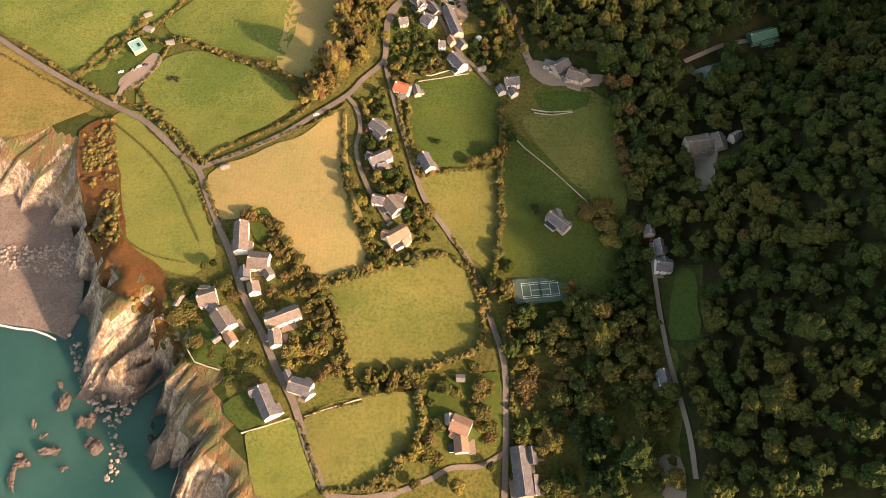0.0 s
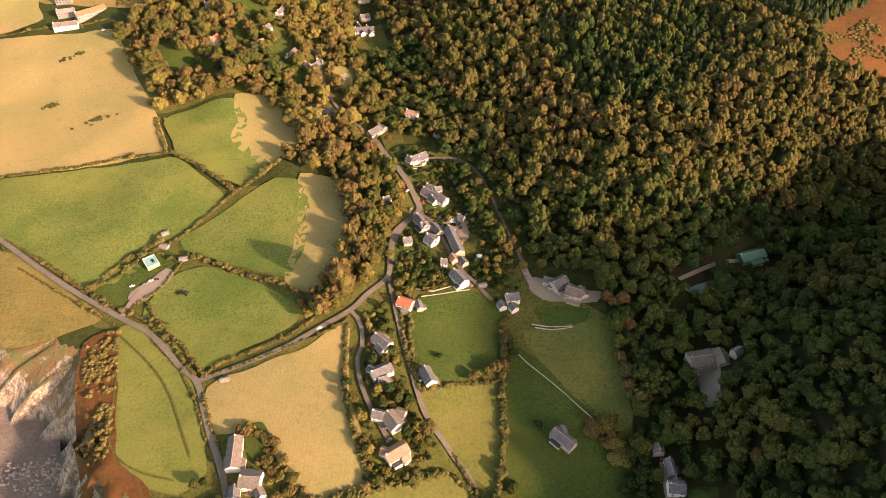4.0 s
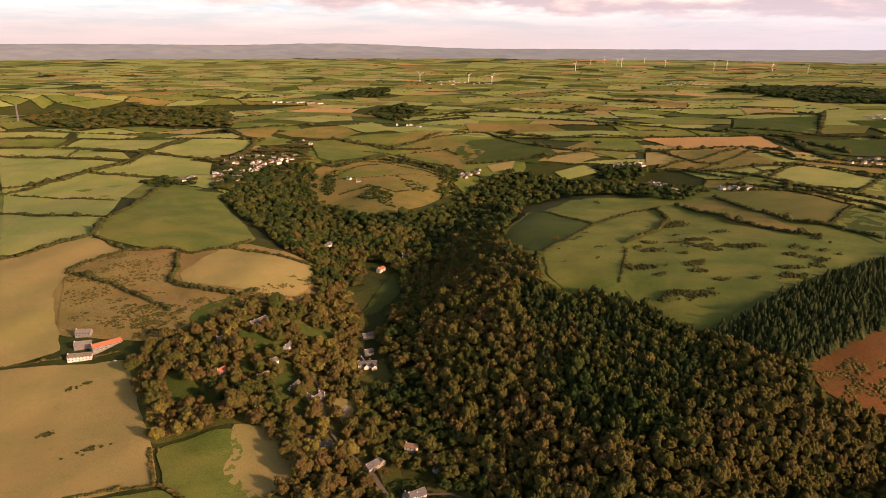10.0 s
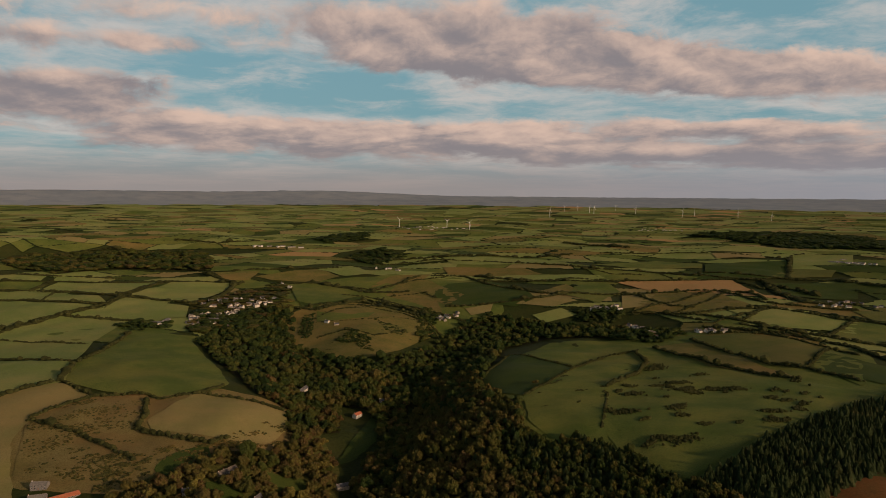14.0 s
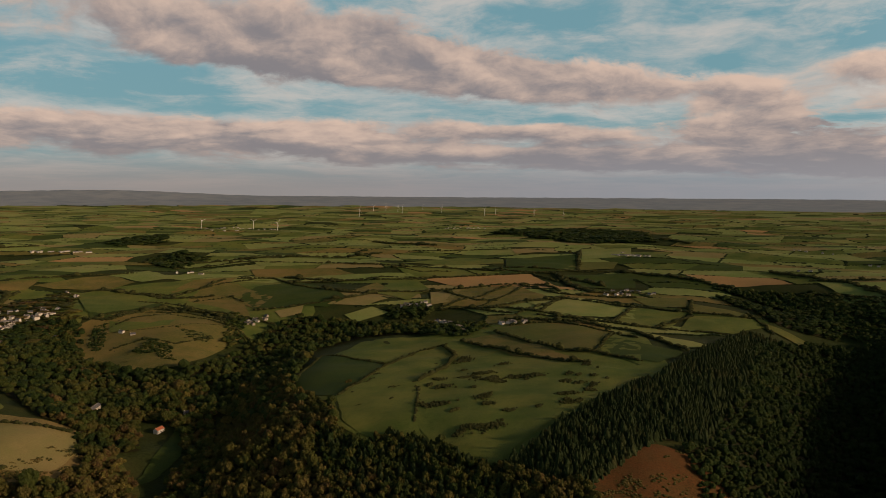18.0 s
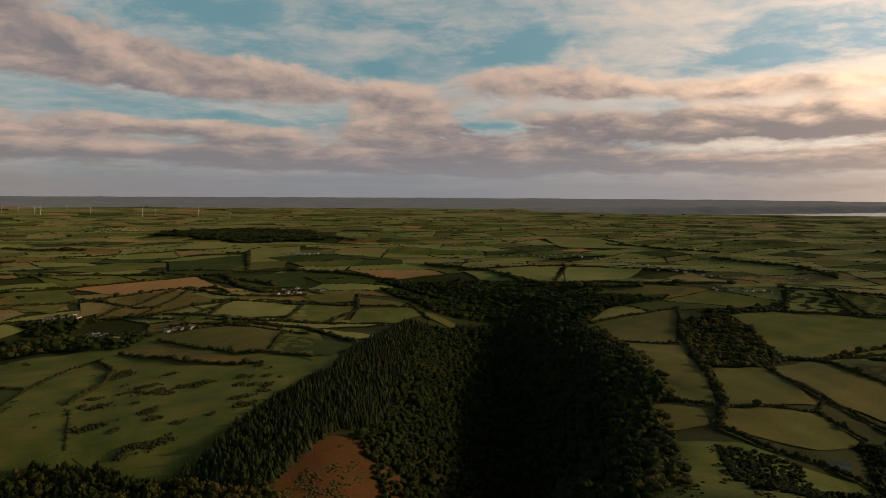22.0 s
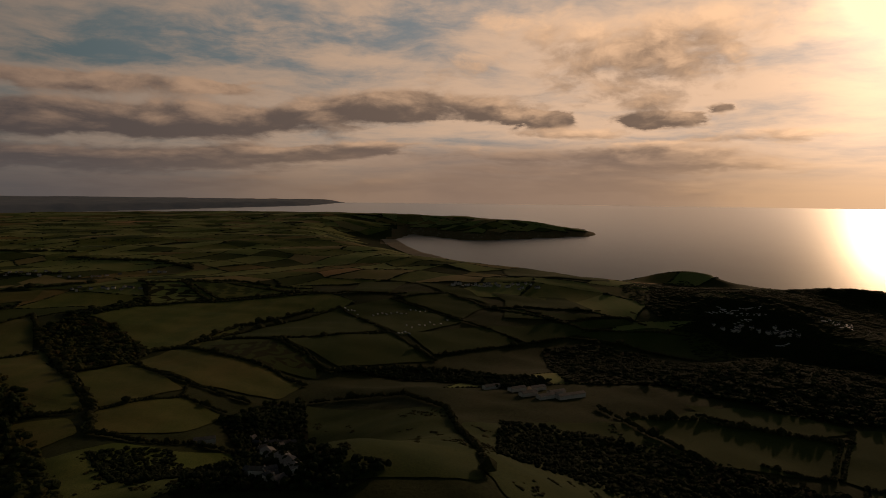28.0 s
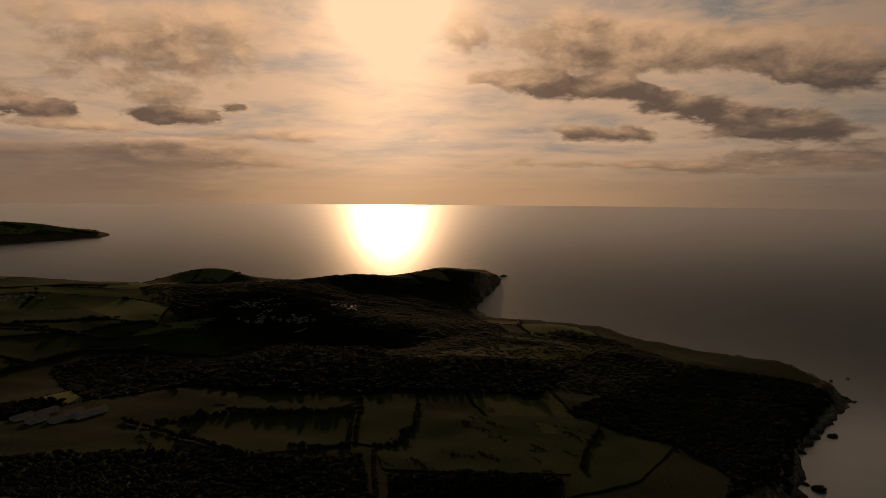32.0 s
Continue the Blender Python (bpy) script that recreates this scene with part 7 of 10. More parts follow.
field([(1069, 1500), (1206, 1443), (1187, 1376), (1040, 1305), (925, 1341)], GRASS, 'green grazed pasture field inside hedges')
field([(1205, 1430), (1255, 1302), (1190, 1271), (1181, 1358)], OLIVE, 'olive-green grazed pasture inside hedges')
field([(976, 1624), (1084, 1533), (941, 1387), (890, 1376), (836, 1451)], GRASS, 'green grazed pasture field inside hedges')
field([(793, 1688), (987, 1660), (840, 1507), (690, 1549)], LIT_PASTURE, 'yellow-green grazed pasture inside hedges, lightened for sun and haze')
field([(842, 1304), (893, 1177), (816, 1165), (812, 1341)], LIT_PASTURE, 'yellow-green grazed pasture inside hedges, lightened for sun and haze')
field([(727, 1295), (796, 1137), (703, 1071), (650, 1189)], LUSH, 'lush green grass field')
field([(3562, 2961), (3992, 2963), (3259, 1977), (3174, 2513)], LIT_PASTURE, 'yellow-green grazed pasture inside hedges, lightened for sun and haze')
field([(1849, 1919), (2245, 1777), (1844, 1506), (1742, 1724)], LIT_PASTURE, 'yellow-green grazed pasture inside hedges, lightened for sun and haze')
field([(2261, 1775), (2511, 1561), (2088, 1400), (1871, 1456)], LIT_PASTURE, 'yellow-green grazed pasture inside hedges, lightened for sun and haze')
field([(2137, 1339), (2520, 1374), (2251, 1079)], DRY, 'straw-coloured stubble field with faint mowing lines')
field([(2185, 878), (2260, 801), (2000, 647), (1903, 763)], LIT_PASTURE, 'yellow-green grazed pasture inside hedges, lightened for sun and haze')
field([(1863, 1335), (2091, 1139), (1891, 1067), (1759, 1261)], OLIVE, 'olive-green grazed pasture inside hedges')
field([(1612, 1811), (1703, 1685), (1631, 1551), (1590, 1549)], OLIVE, 'olive-green grazed pasture inside hedges')
field([(2150, 1089), (2296, 961), (2209, 924), (2101, 1045)], LIT_PASTURE, 'yellow-green grazed pasture inside hedges, lightened for sun and haze')
# more sunward fields, with backlit shade carried by the darker grass colours
field([(2152, -170), (2121, -388), (1906, -425), (1919, -229)], LUSH, 'lush green grass field')
field([(1683, -323), (1777, -554), (1785, -672), (1646, -735), (1594, -589), (1655, -438)], LUSH, 'lush green grass field')
field([(1668, -107), (1742, -320), (1739, -403), (1657, -305), (1593, -204)], LUSH, 'lush green grass field')
field([(2074, 116), (2106, -49), (1901, -136), (1746, -69), (1939, 78)], LUSH, 'lush green grass field')
field([(2428, 252), (2389, 96), (2071, 132), (2050, 245)], LUSH, 'lush green grass field')
field([(2391, 77), (2172, -103), (1954, -155), (2103, -33)], LUSH, 'lush green grass field')
field([(2235, 753), (2327, 536), (2102, 351), (2021, 609), (2058, 653)], LUSH, 'lush green grass field')
field([(2186, 900), (2216, 755), (1991, 632), (1944, 786)], SHADED_PASTURE, 'coastal pasture with backlit shade in its green')
field([(2351, 1430), (2173, 1031), (2076, 1018), (2074, 1262)], LUSH, 'lush green grass field')
field([(2160, -791), (2118, -945), (2084, -931), (2058, -787)], LUSH, 'lush green grass field')
field([(2979, -281), (3996, -854), (2447, -602), (2545, -261)], LUSH, 'lush green grass field')
field([(2048, -202), (1963, -337), (1907, -291), (1920, -189)], LUSH, 'lush green grass field')
field([(1883, -185), (1830, -349), (1840, -465), (1762, -313), (1770, -173)], LUSH, 'lush green grass field')
field([(1755, -334), (1824, -487), (1782, -502), (1721, -362)], LUSH, 'lush green grass field')
field([(1027, -367), (1009, -524), (982, -592), (963, -501), (1001, -392)], LUSH, 'lush green grass field')
field([(980, -358), (932, -551), (856, -498), (876, -405), (917, -358)], LUSH, 'lush green grass field')
field([(1328, -1158), (1209, -1296), (1079, -1249), (1223, -1137)], LUSH, 'lush green grass field')
field([(1126, -780), (1168, -925), (1131, -925), (1118, -801)], LUSH, 'lush green grass field')
hedge([(-1501, 2358), (-1239, 2327), (-1018, 2334), (-637, 2307)], 9, 4, 113)
hedge([(-1391, 2182), (-1169, 2162), (-863, 1975), (-614, 1845)], 9, 4, 114)
hedge([(-1306, 2048), (-974, 1883), (-828, 1834)], 8, 4, 115)
hedge([(-920, 1513), (-872, 1683), (-828, 1834), (-869, 2192), (-841, 2335)], 10, 5, 116)
hedge([(-861, 1688), (-674, 1615)], 8, 4, 117)
hedge([(-1607, 2525), (-1288, 2457), (-1063, 2461)], 10, 4, 118)
hedge([(-1201, 2156), (-1227, 2339)], 8, 4, 119)
hedge([(-548, 1664), (-585, 2056), (-625, 2296), (-795, 2517)], 12, 6, 120)
hedge([(-443, 2348), (-367, 2341), (-182, 2137), (-64, 2169)], 12, 5, 121)
hedge([(-297, 1801), (-184, 1975), (-71, 1914), (-9, 1781)], 9, 5, 122)
hedge([(161, 2442), (386, 2401), (620, 2352)], 10, 4, 123)
hedge([(50, 1902), (157, 1910), (297, 1937), (392, 2032), (539, 2040)], 10, 5, 124)
hedge([(252, 2225), (329, 2039)], 8, 4, 125)
hedge([(569, 2636), (840, 2639), (1132, 2416)], 12, 5, 126)
hedge([(1032, 2650), (1252, 2467), (1676, 3285)], 12, 5, 127)
hedge([(1142, 2419), (1047, 2125), (998, 1873), (1155, 1893)], 14, 6, 128)
hedge([(1247, 2457), (1479, 2432)], 10, 5, 129)
hedge([(567, 1727), (654, 1670), (760, 1488), (854, 1393)], 9, 5, 130)
hedge([(734, 1735), (850, 1779), (989, 1619)], 9, 5, 131)
hedge([(721, 1612), (850, 1779)], 8, 4, 132)
hedge([(988, 1658), (1094, 1535), (1210, 1448)], 8, 4, 133)
hedge([(1228, 1723), (1076, 1510)], 7, 4, 134)
hedge([(815, 1438), (988, 1631)], 8, 4, 135)
hedge([(603, 1541), (740, 1445), (812, 1341), (813, 1143)], 8, 5, 136)
hedge([(887, 1371), (1069, 1500)], 7, 4, 137)
hedge([(1238, 1505), (1166, 1331)], 6, 4, 138)
hedge([(690, 1549), (835, 1402), (1014, 1294)], 8, 4, 139)
hedge([(1700, 1736), (1854, 1466), (2059, 1290), (2219, 1063)], 12, 5, 140)
hedge([(1858, 1958), (2313, 1801), (2587, 1360)], 10, 5, 141)
hedge([(1843, 1482), (2313, 1801)], 8, 4, 142)
hedge([(2211, 889), (1896, 760)], 8, 4, 143)
hedge([(1361, 1007), (1699, 957)], 8, 5, 144)
hedge([(2224, 915), (2285, 670), (2078, 347), (2066, 83)], 10, 4, 145)
hedge([(2219, 747), (2003, 604)], 9, 4, 146)
hedge([(1909, 772), (1968, 578), (2078, 347)], 10, 5, 147)
hedge([(1974, 126), (2103, -33), (1901, -136), (1742, -320)], 9, 4, 148)
hedge([(1901, -136), (1918, -244), (1888, -436)], 9, 4, 149)
hedge([(1657, -305), (1655, -438), (1594, -589)], 8, 4, 150)
hedge([(1762, -313), (1837, -478), (1783, -529)], 8, 4, 151)
hedge([(1920, -189), (1762, -313), (1714, -361)], 8, 4, 152)
hedge([(1714, -361), (1766, -634)], 7, 4, 153)
# near-black tints of these coast thickets hold their backlit shade
wood([(824, -900), (877, -1117), (903, -1342), (884, -1454), (776, -1559), (669, -1551), (579, -1204), (492, -1020), (509, -875), (551, -954), (654, -978), (731, -935)], 6.9, 4.5, 'dark scrub and wind-bent trees on a shaded slope', tint=(0.0, 0.12), level=1, floor=True, seed=154)
wood([(1555, -274), (1615, -478), (1179, -524), (1111, -744), (1060, -955), (988, -1077), (888, -911), (989, -662), (1073, -402), (1224, -231)], 9.2, 6.0, 'dark scrub and wind-bent trees on a shaded slope', tint=(0.0, 0.12), level=1, floor=True, seed=155)
wood([(748, -492), (713, -615), (648, -710), (625, -654), (701, -462)], 6.3, 6.0, 'dark scrub and wind-bent trees on a shaded slope', tint=(0.0, 0.12), level=1, floor=True, seed=156)
wood([(914, -85), (895, -229), (866, -338), (803, -484), (707, -442), (701, -64)], 7.5, 5.25, 'dark scrub and wind-bent trees on a shaded slope', tint=(0.0, 0.12), level=1, floor=True, seed=157)
wood([(1000, 304), (1141, 209), (599, 101), (570, 31), (523, 71), (558, 211), (898, 252)], 6.9, 6.0, 'dark scrub and wind-bent trees on a shaded slope', tint=(0.0, 0.12), level=1, floor=True, seed=158)
wood([(1319, 189), (1366, 76), (1354, -66), (1117, -189), (1078, -114), (1287, 71)], 6.9, 6.0, 'dark scrub and wind-bent trees on a shaded slope', tint=(0.0, 0.12), level=1, floor=True, seed=159)
wood([(789, 392), (852, 321), (589, 99), (611, 172), (666, 305)], 6.9, 4.5, 'dark scrub and wind-bent trees on a shaded slope', tint=(0.0, 0.12), level=1, floor=True, seed=160)
wood([(1662, -762), (1587, -1020), (987, -640), (1009, -516), (1078, -418)], 11.5, 6.0, 'dark scrub and wind-bent trees on a shaded slope', tint=(0.0, 0.12), level=1, floor=True, seed=161)
wood([(1561, -238), (1660, -386), (1287, -549), (1101, -427), (1122, -208)], 10.4, 4.5, 'dark scrub and wind-bent trees on a shaded slope', tint=(0.0, 0.12), level=1, floor=True, seed=162)
wood([(1003, 303), (1105, 258), (1144, 209), (1019, 191), (1010, 248)], 11, 7, 'dark scrub and wind-bent trees on a shaded slope', tint=(0.0, 0.35), level=1, floor=True, seed=163)
wood([(1384, 1821), (1439, 1616), (1567, 1502), (1369, 1354), (1251, 1405), (1321, 1684)], 16, 9, 'dark scrub and wind-bent trees on a shaded slope', tint=(0.0, 0.35), level=1, floor=True, seed=164)
wood([(-701, 1573), (-642, 1614), (-567, 1586), (-561, 1533), (-622, 1501)], 16, 8, 'dark scrub and wind-bent trees on a shaded slope', tint=(0.0, 0.35), level=1, floor=False, seed=165)
wood([(-507, 1484), (-533, 1680), (-467, 1789), (-404, 1830), (-335, 1773), (-297, 1571), (-412, 1578)], 16, 8, 'dark scrub and wind-bent trees on a shaded slope', tint=(0.0, 0.35), level=1, floor=False, seed=166)
wood([(349, 1802), (485, 1832), (494, 1759), (440, 1709), (365, 1740)], 16, 9, 'dark scrub and wind-bent trees on a shaded slope', tint=(0.0, 0.35), level=1, floor=False, seed=167)
wood([(391, 1617), (517, 1610), (551, 1494), (474, 1438), (385, 1494)], 14, 9, 'dark scrub and wind-bent trees on a shaded slope', tint=(0.0, 0.35), level=1, floor=False, seed=168)
wood([(-717, 4369), (-433, 5106), (-373, 4398), (-577, 4113)], 30, 12, 'dark scrub and wind-bent trees on a shaded slope', tint=(0.0, 0.35), level=1, floor=False, seed=169)
wood([(2041, 4307), (2702, 5041), (2942, 4866), (2210, 3648), (1859, 3735)], 34, 12, 'dark scrub and wind-bent trees on a shaded slope', tint=(0.0, 0.35), level=1, floor=False, seed=170)
wood([(-388, 3324), (-223, 3645), (-97, 3305), (-232, 3011)], 26, 10, 'dark scrub and wind-bent trees on a shaded slope', tint=(0.0, 0.35), level=1, floor=False, seed=171)
wood([(1725, 4789), (2542, 5371), (2917, 4640), (2378, 3664), (1942, 4107)], 34, 12, 'dark scrub and wind-bent trees on a shaded slope', tint=(0.0, 0.35), level=1, floor=True, seed=172)
wood([(1689, 886), (2016, 809), (1877, 768), (1674, 830)], 16, 8, 'dark scrub and wind-bent trees on a shaded slope', tint=(0.0, 0.35), level=1, floor=True, seed=173)
hedge([(-347, 1792), (-268, 1888), (-184, 1965), (-86, 1869), (-10, 1725), (32, 1616)], 5, 3.5, 174)
hedge([(-274, 1685), (-212, 1678), (-146, 1692), (-80, 1735), (-24, 1720), (-3, 1589)], 3, 2, 175)
hedge([(-463, 2355), (-388, 2378), (-184, 2155), (-70, 2335), (64, 2507)], 6, 4, 176)
hedge([(-265, 2108), (-159, 2043), (4, 1848), (87, 1739)], 6, 4, 177)
wood([(-183, 1602), (-164, 1581), (-128, 1511), (-114, 1450), (-144, 1466), (-169, 1525)], 6, 3.5, 'dark scrub on a tawny spur', tint=(0.05, 0.5), level=-1, floor=False, seed=178)
wood([(-130, 1694), (-101, 1673), (-65, 1641), (-46, 1603), (-66, 1573), (-97, 1599)], 6, 2.5, 'dark scrub on a tawny spur', tint=(0.05, 0.5), level=-1, floor=False, seed=179)
wood([(-226, 1444), (-196, 1447), (-189, 1414), (-216, 1410)], 6, 3, 'dark scrub on a tawny spur', tint=(0.05, 0.5), level=-1, floor=False, seed=180)
wood([(-311, 1771), (-286, 1779), (-261, 1587), (-273, 1556), (-298, 1612)], 7, 4, 'dark scrub on a tawny spur', tint=(0.05, 0.5), level=-1, floor=False, seed=181)
wood([(-411, 1816), (-362, 1845), (-325, 1620), (-272, 1481), (-199, 1383), (-248, 1343), (-313, 1447), (-392, 1635)], 8.5, 8, 'trees in a small combe', tint=(0.1, 0.75), level=2, seed=182)
wood([(-620, 1856), (-569, 2054), (-495, 2420), (-355, 1831), (-367, 1642), (-430, 1488), (-518, 1541)], 27, 5, 'garden trees of a hill village', tint=(0.2, 0.9), level=1, floor=False, seed=183)
field([(-282, 1786), (-190, 1728), (-137, 1792), (-147, 1709), (-213, 1683), (-267, 1685)], GRASS, 'green strip of grass on the spur', lift=1.3)
field([(-450, 2305), (-387, 2347), (-186, 2132), (-244, 1944), (-309, 1865), (-352, 1895)], GRASS, 'green grazed pasture field inside hedges', lift=1.3)
field([(-253, 2126), (-139, 2319), (-104, 2274), (-130, 2104), (-19, 1939), (4, 1854), (-57, 1918), (-156, 2000)], GRASS, 'green grazed pasture field inside hedges', lift=1.3)
wood([(1042, 1199), (1099, 1225), (767, 848), (539, 606), (509, 609), (533, 645), (514, 690), (556, 725), (668, 847)], 10, 9, 'thin mixed trees beside the bracken', tint=(0.0, 0.4), level=1, seed=184)
wood([(508, 716), (571, 730), (575, 684), (519, 608), (477, 616), (483, 654)], 8, 8, 'young mixed trees beside the bracken', tint=(0.0, 0.45), level=1, seed=185)
wood([(1496, 1993), (1488, 1830), (1448, 1542), (1428, 1382), (1335, 998), (1579, 1089), (1794, 1065), (1772, 1244), (1658, 1413), (1639, 1587), (1649, 1812)], 13, 9, 'dark trees in the head of the valley', tint=(0.0, 0.4), level=1, seed=301)
wood([(1649, 1812), (1630, 1578), (1684, 1390), (1814, 1273), (1941, 1363), (1794, 1481), (1753, 1644), (1700, 1810)], 20, 7, 'scattered trees and scrub above the valley', tint=(0.0, 0.5), level=1, floor=False, seed=302)
wood([(1400, 1010), (1046, 750), (921, 574), (930, 526), (1010, 585), (1096, 664), (1244, 839)], 15, 9, 'ragged oaks along the rim of the valley', tint=(0.1, 0.7), level=1, floor=False, seed=303)
wood([(913, 557), (830, 470), (753, 421), (632, 338), (579, 349), (586, 406), (764, 514), (908, 623)], 13, 8, 'ragged oaks along the rim of the valley', tint=(0.1, 0.7), level=1, floor=False, seed=304)
hedge([(-981, 1533), (-924, 1563), (-909, 1651), (-871, 1694)], 7, 4, 186)
hedge([(-871, 1694), (-779, 1658), (-674, 1615)], 6, 4, 187)
hedge([(-842, 1733), (-832, 1854), (-855, 2002), (-864, 2225)], 7, 4, 188)
hedge([(-1192, 2171), (-1213, 2314)], 5, 3, 189)
hedge([(-1033, 1907), (-1105, 2121)], 5, 3, 190)
hedge([(-890, 2039), (-706, 1893), (-593, 1827)], 6, 4, 191)
hedge([(-731, 2436), (-609, 2269), (-608, 2337)], 9, 5, 192)
hedge([(-392, 2383), (-281, 2255), (-187, 2199), (-104, 2289), (-33, 2483)], 8, 5, 193)
hedge([(-346, 1833), (-282, 1798), (-222, 1900), (-116, 1891), (-18, 1778)], 7, 4, 194)
hedge([(6, 2505), (127, 2545), (217, 2222), (305, 2041), (384, 1992)], 8, 5, 195)
hedge([(198, 2423), (312, 2417), (505, 2427), (624, 2368)], 8, 4, 196)
hedge([(590, 2637), (644, 2522), (764, 2523)], 7, 4, 197)
hedge([(840, 2639), (837, 2390)], 6, 4, 198)
hedge([(974, 2607), (1022, 2475), (1141, 2437)], 8, 5, 199)
hedge([(867, 2095), (884, 1851), (978, 1807), (1081, 1771)], 8, 5, 200)
hedge([(588, 1709), (676, 1801), (799, 1965), (885, 2098)], 6, 4, 201)
hedge([(644, 1581), (746, 1670), (879, 1781)], 6, 4, 202)
hedge([(577, 2124), (602, 1981), (619, 1802), (667, 1778)], 7, 4, 203)
hedge([(506, 1755), (563, 1759), (599, 1663), (642, 1606)], 7, 4, 204)
hedge([(1413, 2787), (1754, 3424), (1839, 3474)], 8, 5, 205)
hedge([(820, 3433), (1240, 3475), (1455, 3402), (1636, 3183)], 9, 5, 206)
hedge([(-232, 3011), (7, 3113), (242, 2968), (450, 2807), (632, 2641)], 9, 5, 207)
hedge([(-711, 2578), (-504, 2679), (-341, 2736)], 9, 5, 208)
hedge([(-276, 1727), (-229, 1815), (-161, 1864), (-69, 1798), (3, 1692)], 5, 3, 341)
hedge([(-247, 1561), (-189, 1595), (-122, 1553), (-49, 1607)], 5, 3, 342)
hedge([(-161, 1864), (-130, 2081), (-14, 2146), (19, 2051)], 5, 3, 343)
wood([(-206, 1535), (-173, 1570), (-134, 1548), (-125, 1515), (-178, 1501)], 8, 4, 'dark scrub on a tawny spur', tint=(0.0, 0.4), level=0, floor=False, seed=345)
wood([(-13, 1924), (24, 1798), (9, 1604), (-22, 1554), (-30, 1622)], 11, 7, 'trees on the shoulder of the spur', tint=(0.1, 0.6), level=1, floor=False, seed=346)
field([(1152, -825), (1164, -1082), (1071, -1279), (1024, -1169), (1085, -978)], OLIVE, 'small olive pasture on the headland')
field([(1735, -973), (1638, -1096), (1478, -1132), (1569, -1050)], OLIVE, 'small olive pasture on the headland')
# ---- gardens, scrub and thickets ----
wood([(-103, 737), (-71, 758), (-35, 772), (-17, 688), (18, 610), (28, 576), (37, 525), (52, 486), (61, 448), (46, 430), (29, 456), (16, 485), (1, 547), (-21, 581), (-55, 598), (-69, 639)], 9.5, 8, 'trees and gardens along the stream', tint=(0.05, 0.8), floor=False, seed=209)
wood([(-151, 269), (-121, 271), (-103, 243), (-86, 218), (-66, 195), (-61, 165), (-79, 143), (-102, 164), (-132, 210), (-146, 230)], 7.280000000000001, 3.6, 'garden trees and shrubs in autumn leaf', tint=(0.34, 1.0), floor=False, level=0, seed=210)
wood([(-178, 209), (-169, 218), (-137, 218), (-130, 194), (-115, 160), (-98, 136), (-121, 136), (-138, 160), (-160, 170)], 8.96, 2.7, 'garden trees and shrubs in autumn leaf', tint=(0.34, 1.0), floor=False, level=0, seed=211)
wood([(-44, 395), (-46, 454), (-28, 482), (-38, 527), (-58, 565), (-30, 575), (5, 540), (20, 500), (48, 470), (56, 425), (44, 395), (20, 398), (-20, 395)], 4.6, 2.2, 'clipped shrubs and bushes in village gardens', tint=(0.05, 0.6), floor=False, level=0, seed=321)
wood([(-66, 350), (-45, 388), (-22, 300), (-6, 262), (-22, 240), (-54, 234), (-58, 268), (-68, 300)], 4.8, 2.0, 'clipped shrubs and bushes in cottage gardens', tint=(0.05, 0.8), floor=False, level=0, seed=322)
orchard([(-72, 353), (-45, 392), (-20, 293), (-2, 263), (-10, 246), (-21, 233), (-54, 231), (-59, 268), (-72, 296)], 9.8, 7.2, ('olive', 'green', 'tawny', 'gold', 'olive', 'dark'), 211)
orchard([(-43, 463), (49, 502), (59, 421), (44, 361), (28, 386), (15, 400), (-23, 393), (-41, 397)], 12.5, 5.0, ('olive', 'green', 'tawny', 'gold', 'olive', 'dark'), 212)
wood([(-13, 161), (33, 177), (30, 114), (-13, 103), (-19, 129)], 10.080000000000002, 3.6, 'garden trees and shrubs in autumn leaf', tint=(0.34, 1.0), floor=False, level=0, seed=214)
wood([(-101, 359), (-81, 373), (-59, 419), (-47, 450), (-62, 493), (-89, 492), (-81, 429), (-99, 384)], 7.840000000000001, 6.3, 'garden trees and shrubs in autumn leaf', tint=(0.34, 1.0), floor=False, level=2, seed=215)
wood([(24, 231), (39, 235), (45, 199), (40, 169), (33, 184)], 7.840000000000001, 5.4, 'garden trees and shrubs in autumn leaf', tint=(0.34, 1.0), floor=False, level=2, seed=216)
wood([(36, 169), (71, 169), (68, 88), (39, 89)], 10.080000000000002, 4.5, 'garden trees and shrubs in autumn leaf', tint=(0.34, 1.0), floor=False, level=2, seed=217)
wood([(80, 290), (114, 272), (117, 235), (93, 256)], 12.32, 4.5, 'garden trees and shrubs in autumn leaf', tint=(0.34, 1.0), floor=False, level=2, seed=218)
gorse([(270, 1060), (411, 1271), (559, 1149), (609, 1070), (633, 1008), (485, 901), (382, 830), (283, 752), (233, 832), (226, 900)], 42, 1, reach=11.0, tall=3.4, tint=(0.0, 0.35), dense=150)
gorse([(-300, 1664), (-294, 1758), (-209, 1879), (-74, 1791), (-3, 1610), (-68, 1492), (-155, 1406), (-236, 1497)], 12, 21, reach=8.0, tint=(0.2, 0.8))
gorse([(143, 1040), (246, 1206), (347, 1342), (393, 1278), (357, 1202), (273, 1074), (233, 899), (211, 861), (165, 884), (138, 934)], 14, 2, reach=6.0)
gorse([(-548, 972), (-501, 1045), (-433, 1060), (-406, 1032), (-387, 952), (-384, 899), (-359, 850), (-400, 823), (-493, 838)], 70, 3, tint=(0.3, 0.9))
gorse([(-324, 928), (-272, 937), (-220, 946), (-193, 882), (-229, 846), (-272, 876)], 25, 4, tint=(0.5, 1.0))
gorse([(757, 453), (830, 370), (888, 241), (576, 156), (571, 347)], 45, 5)
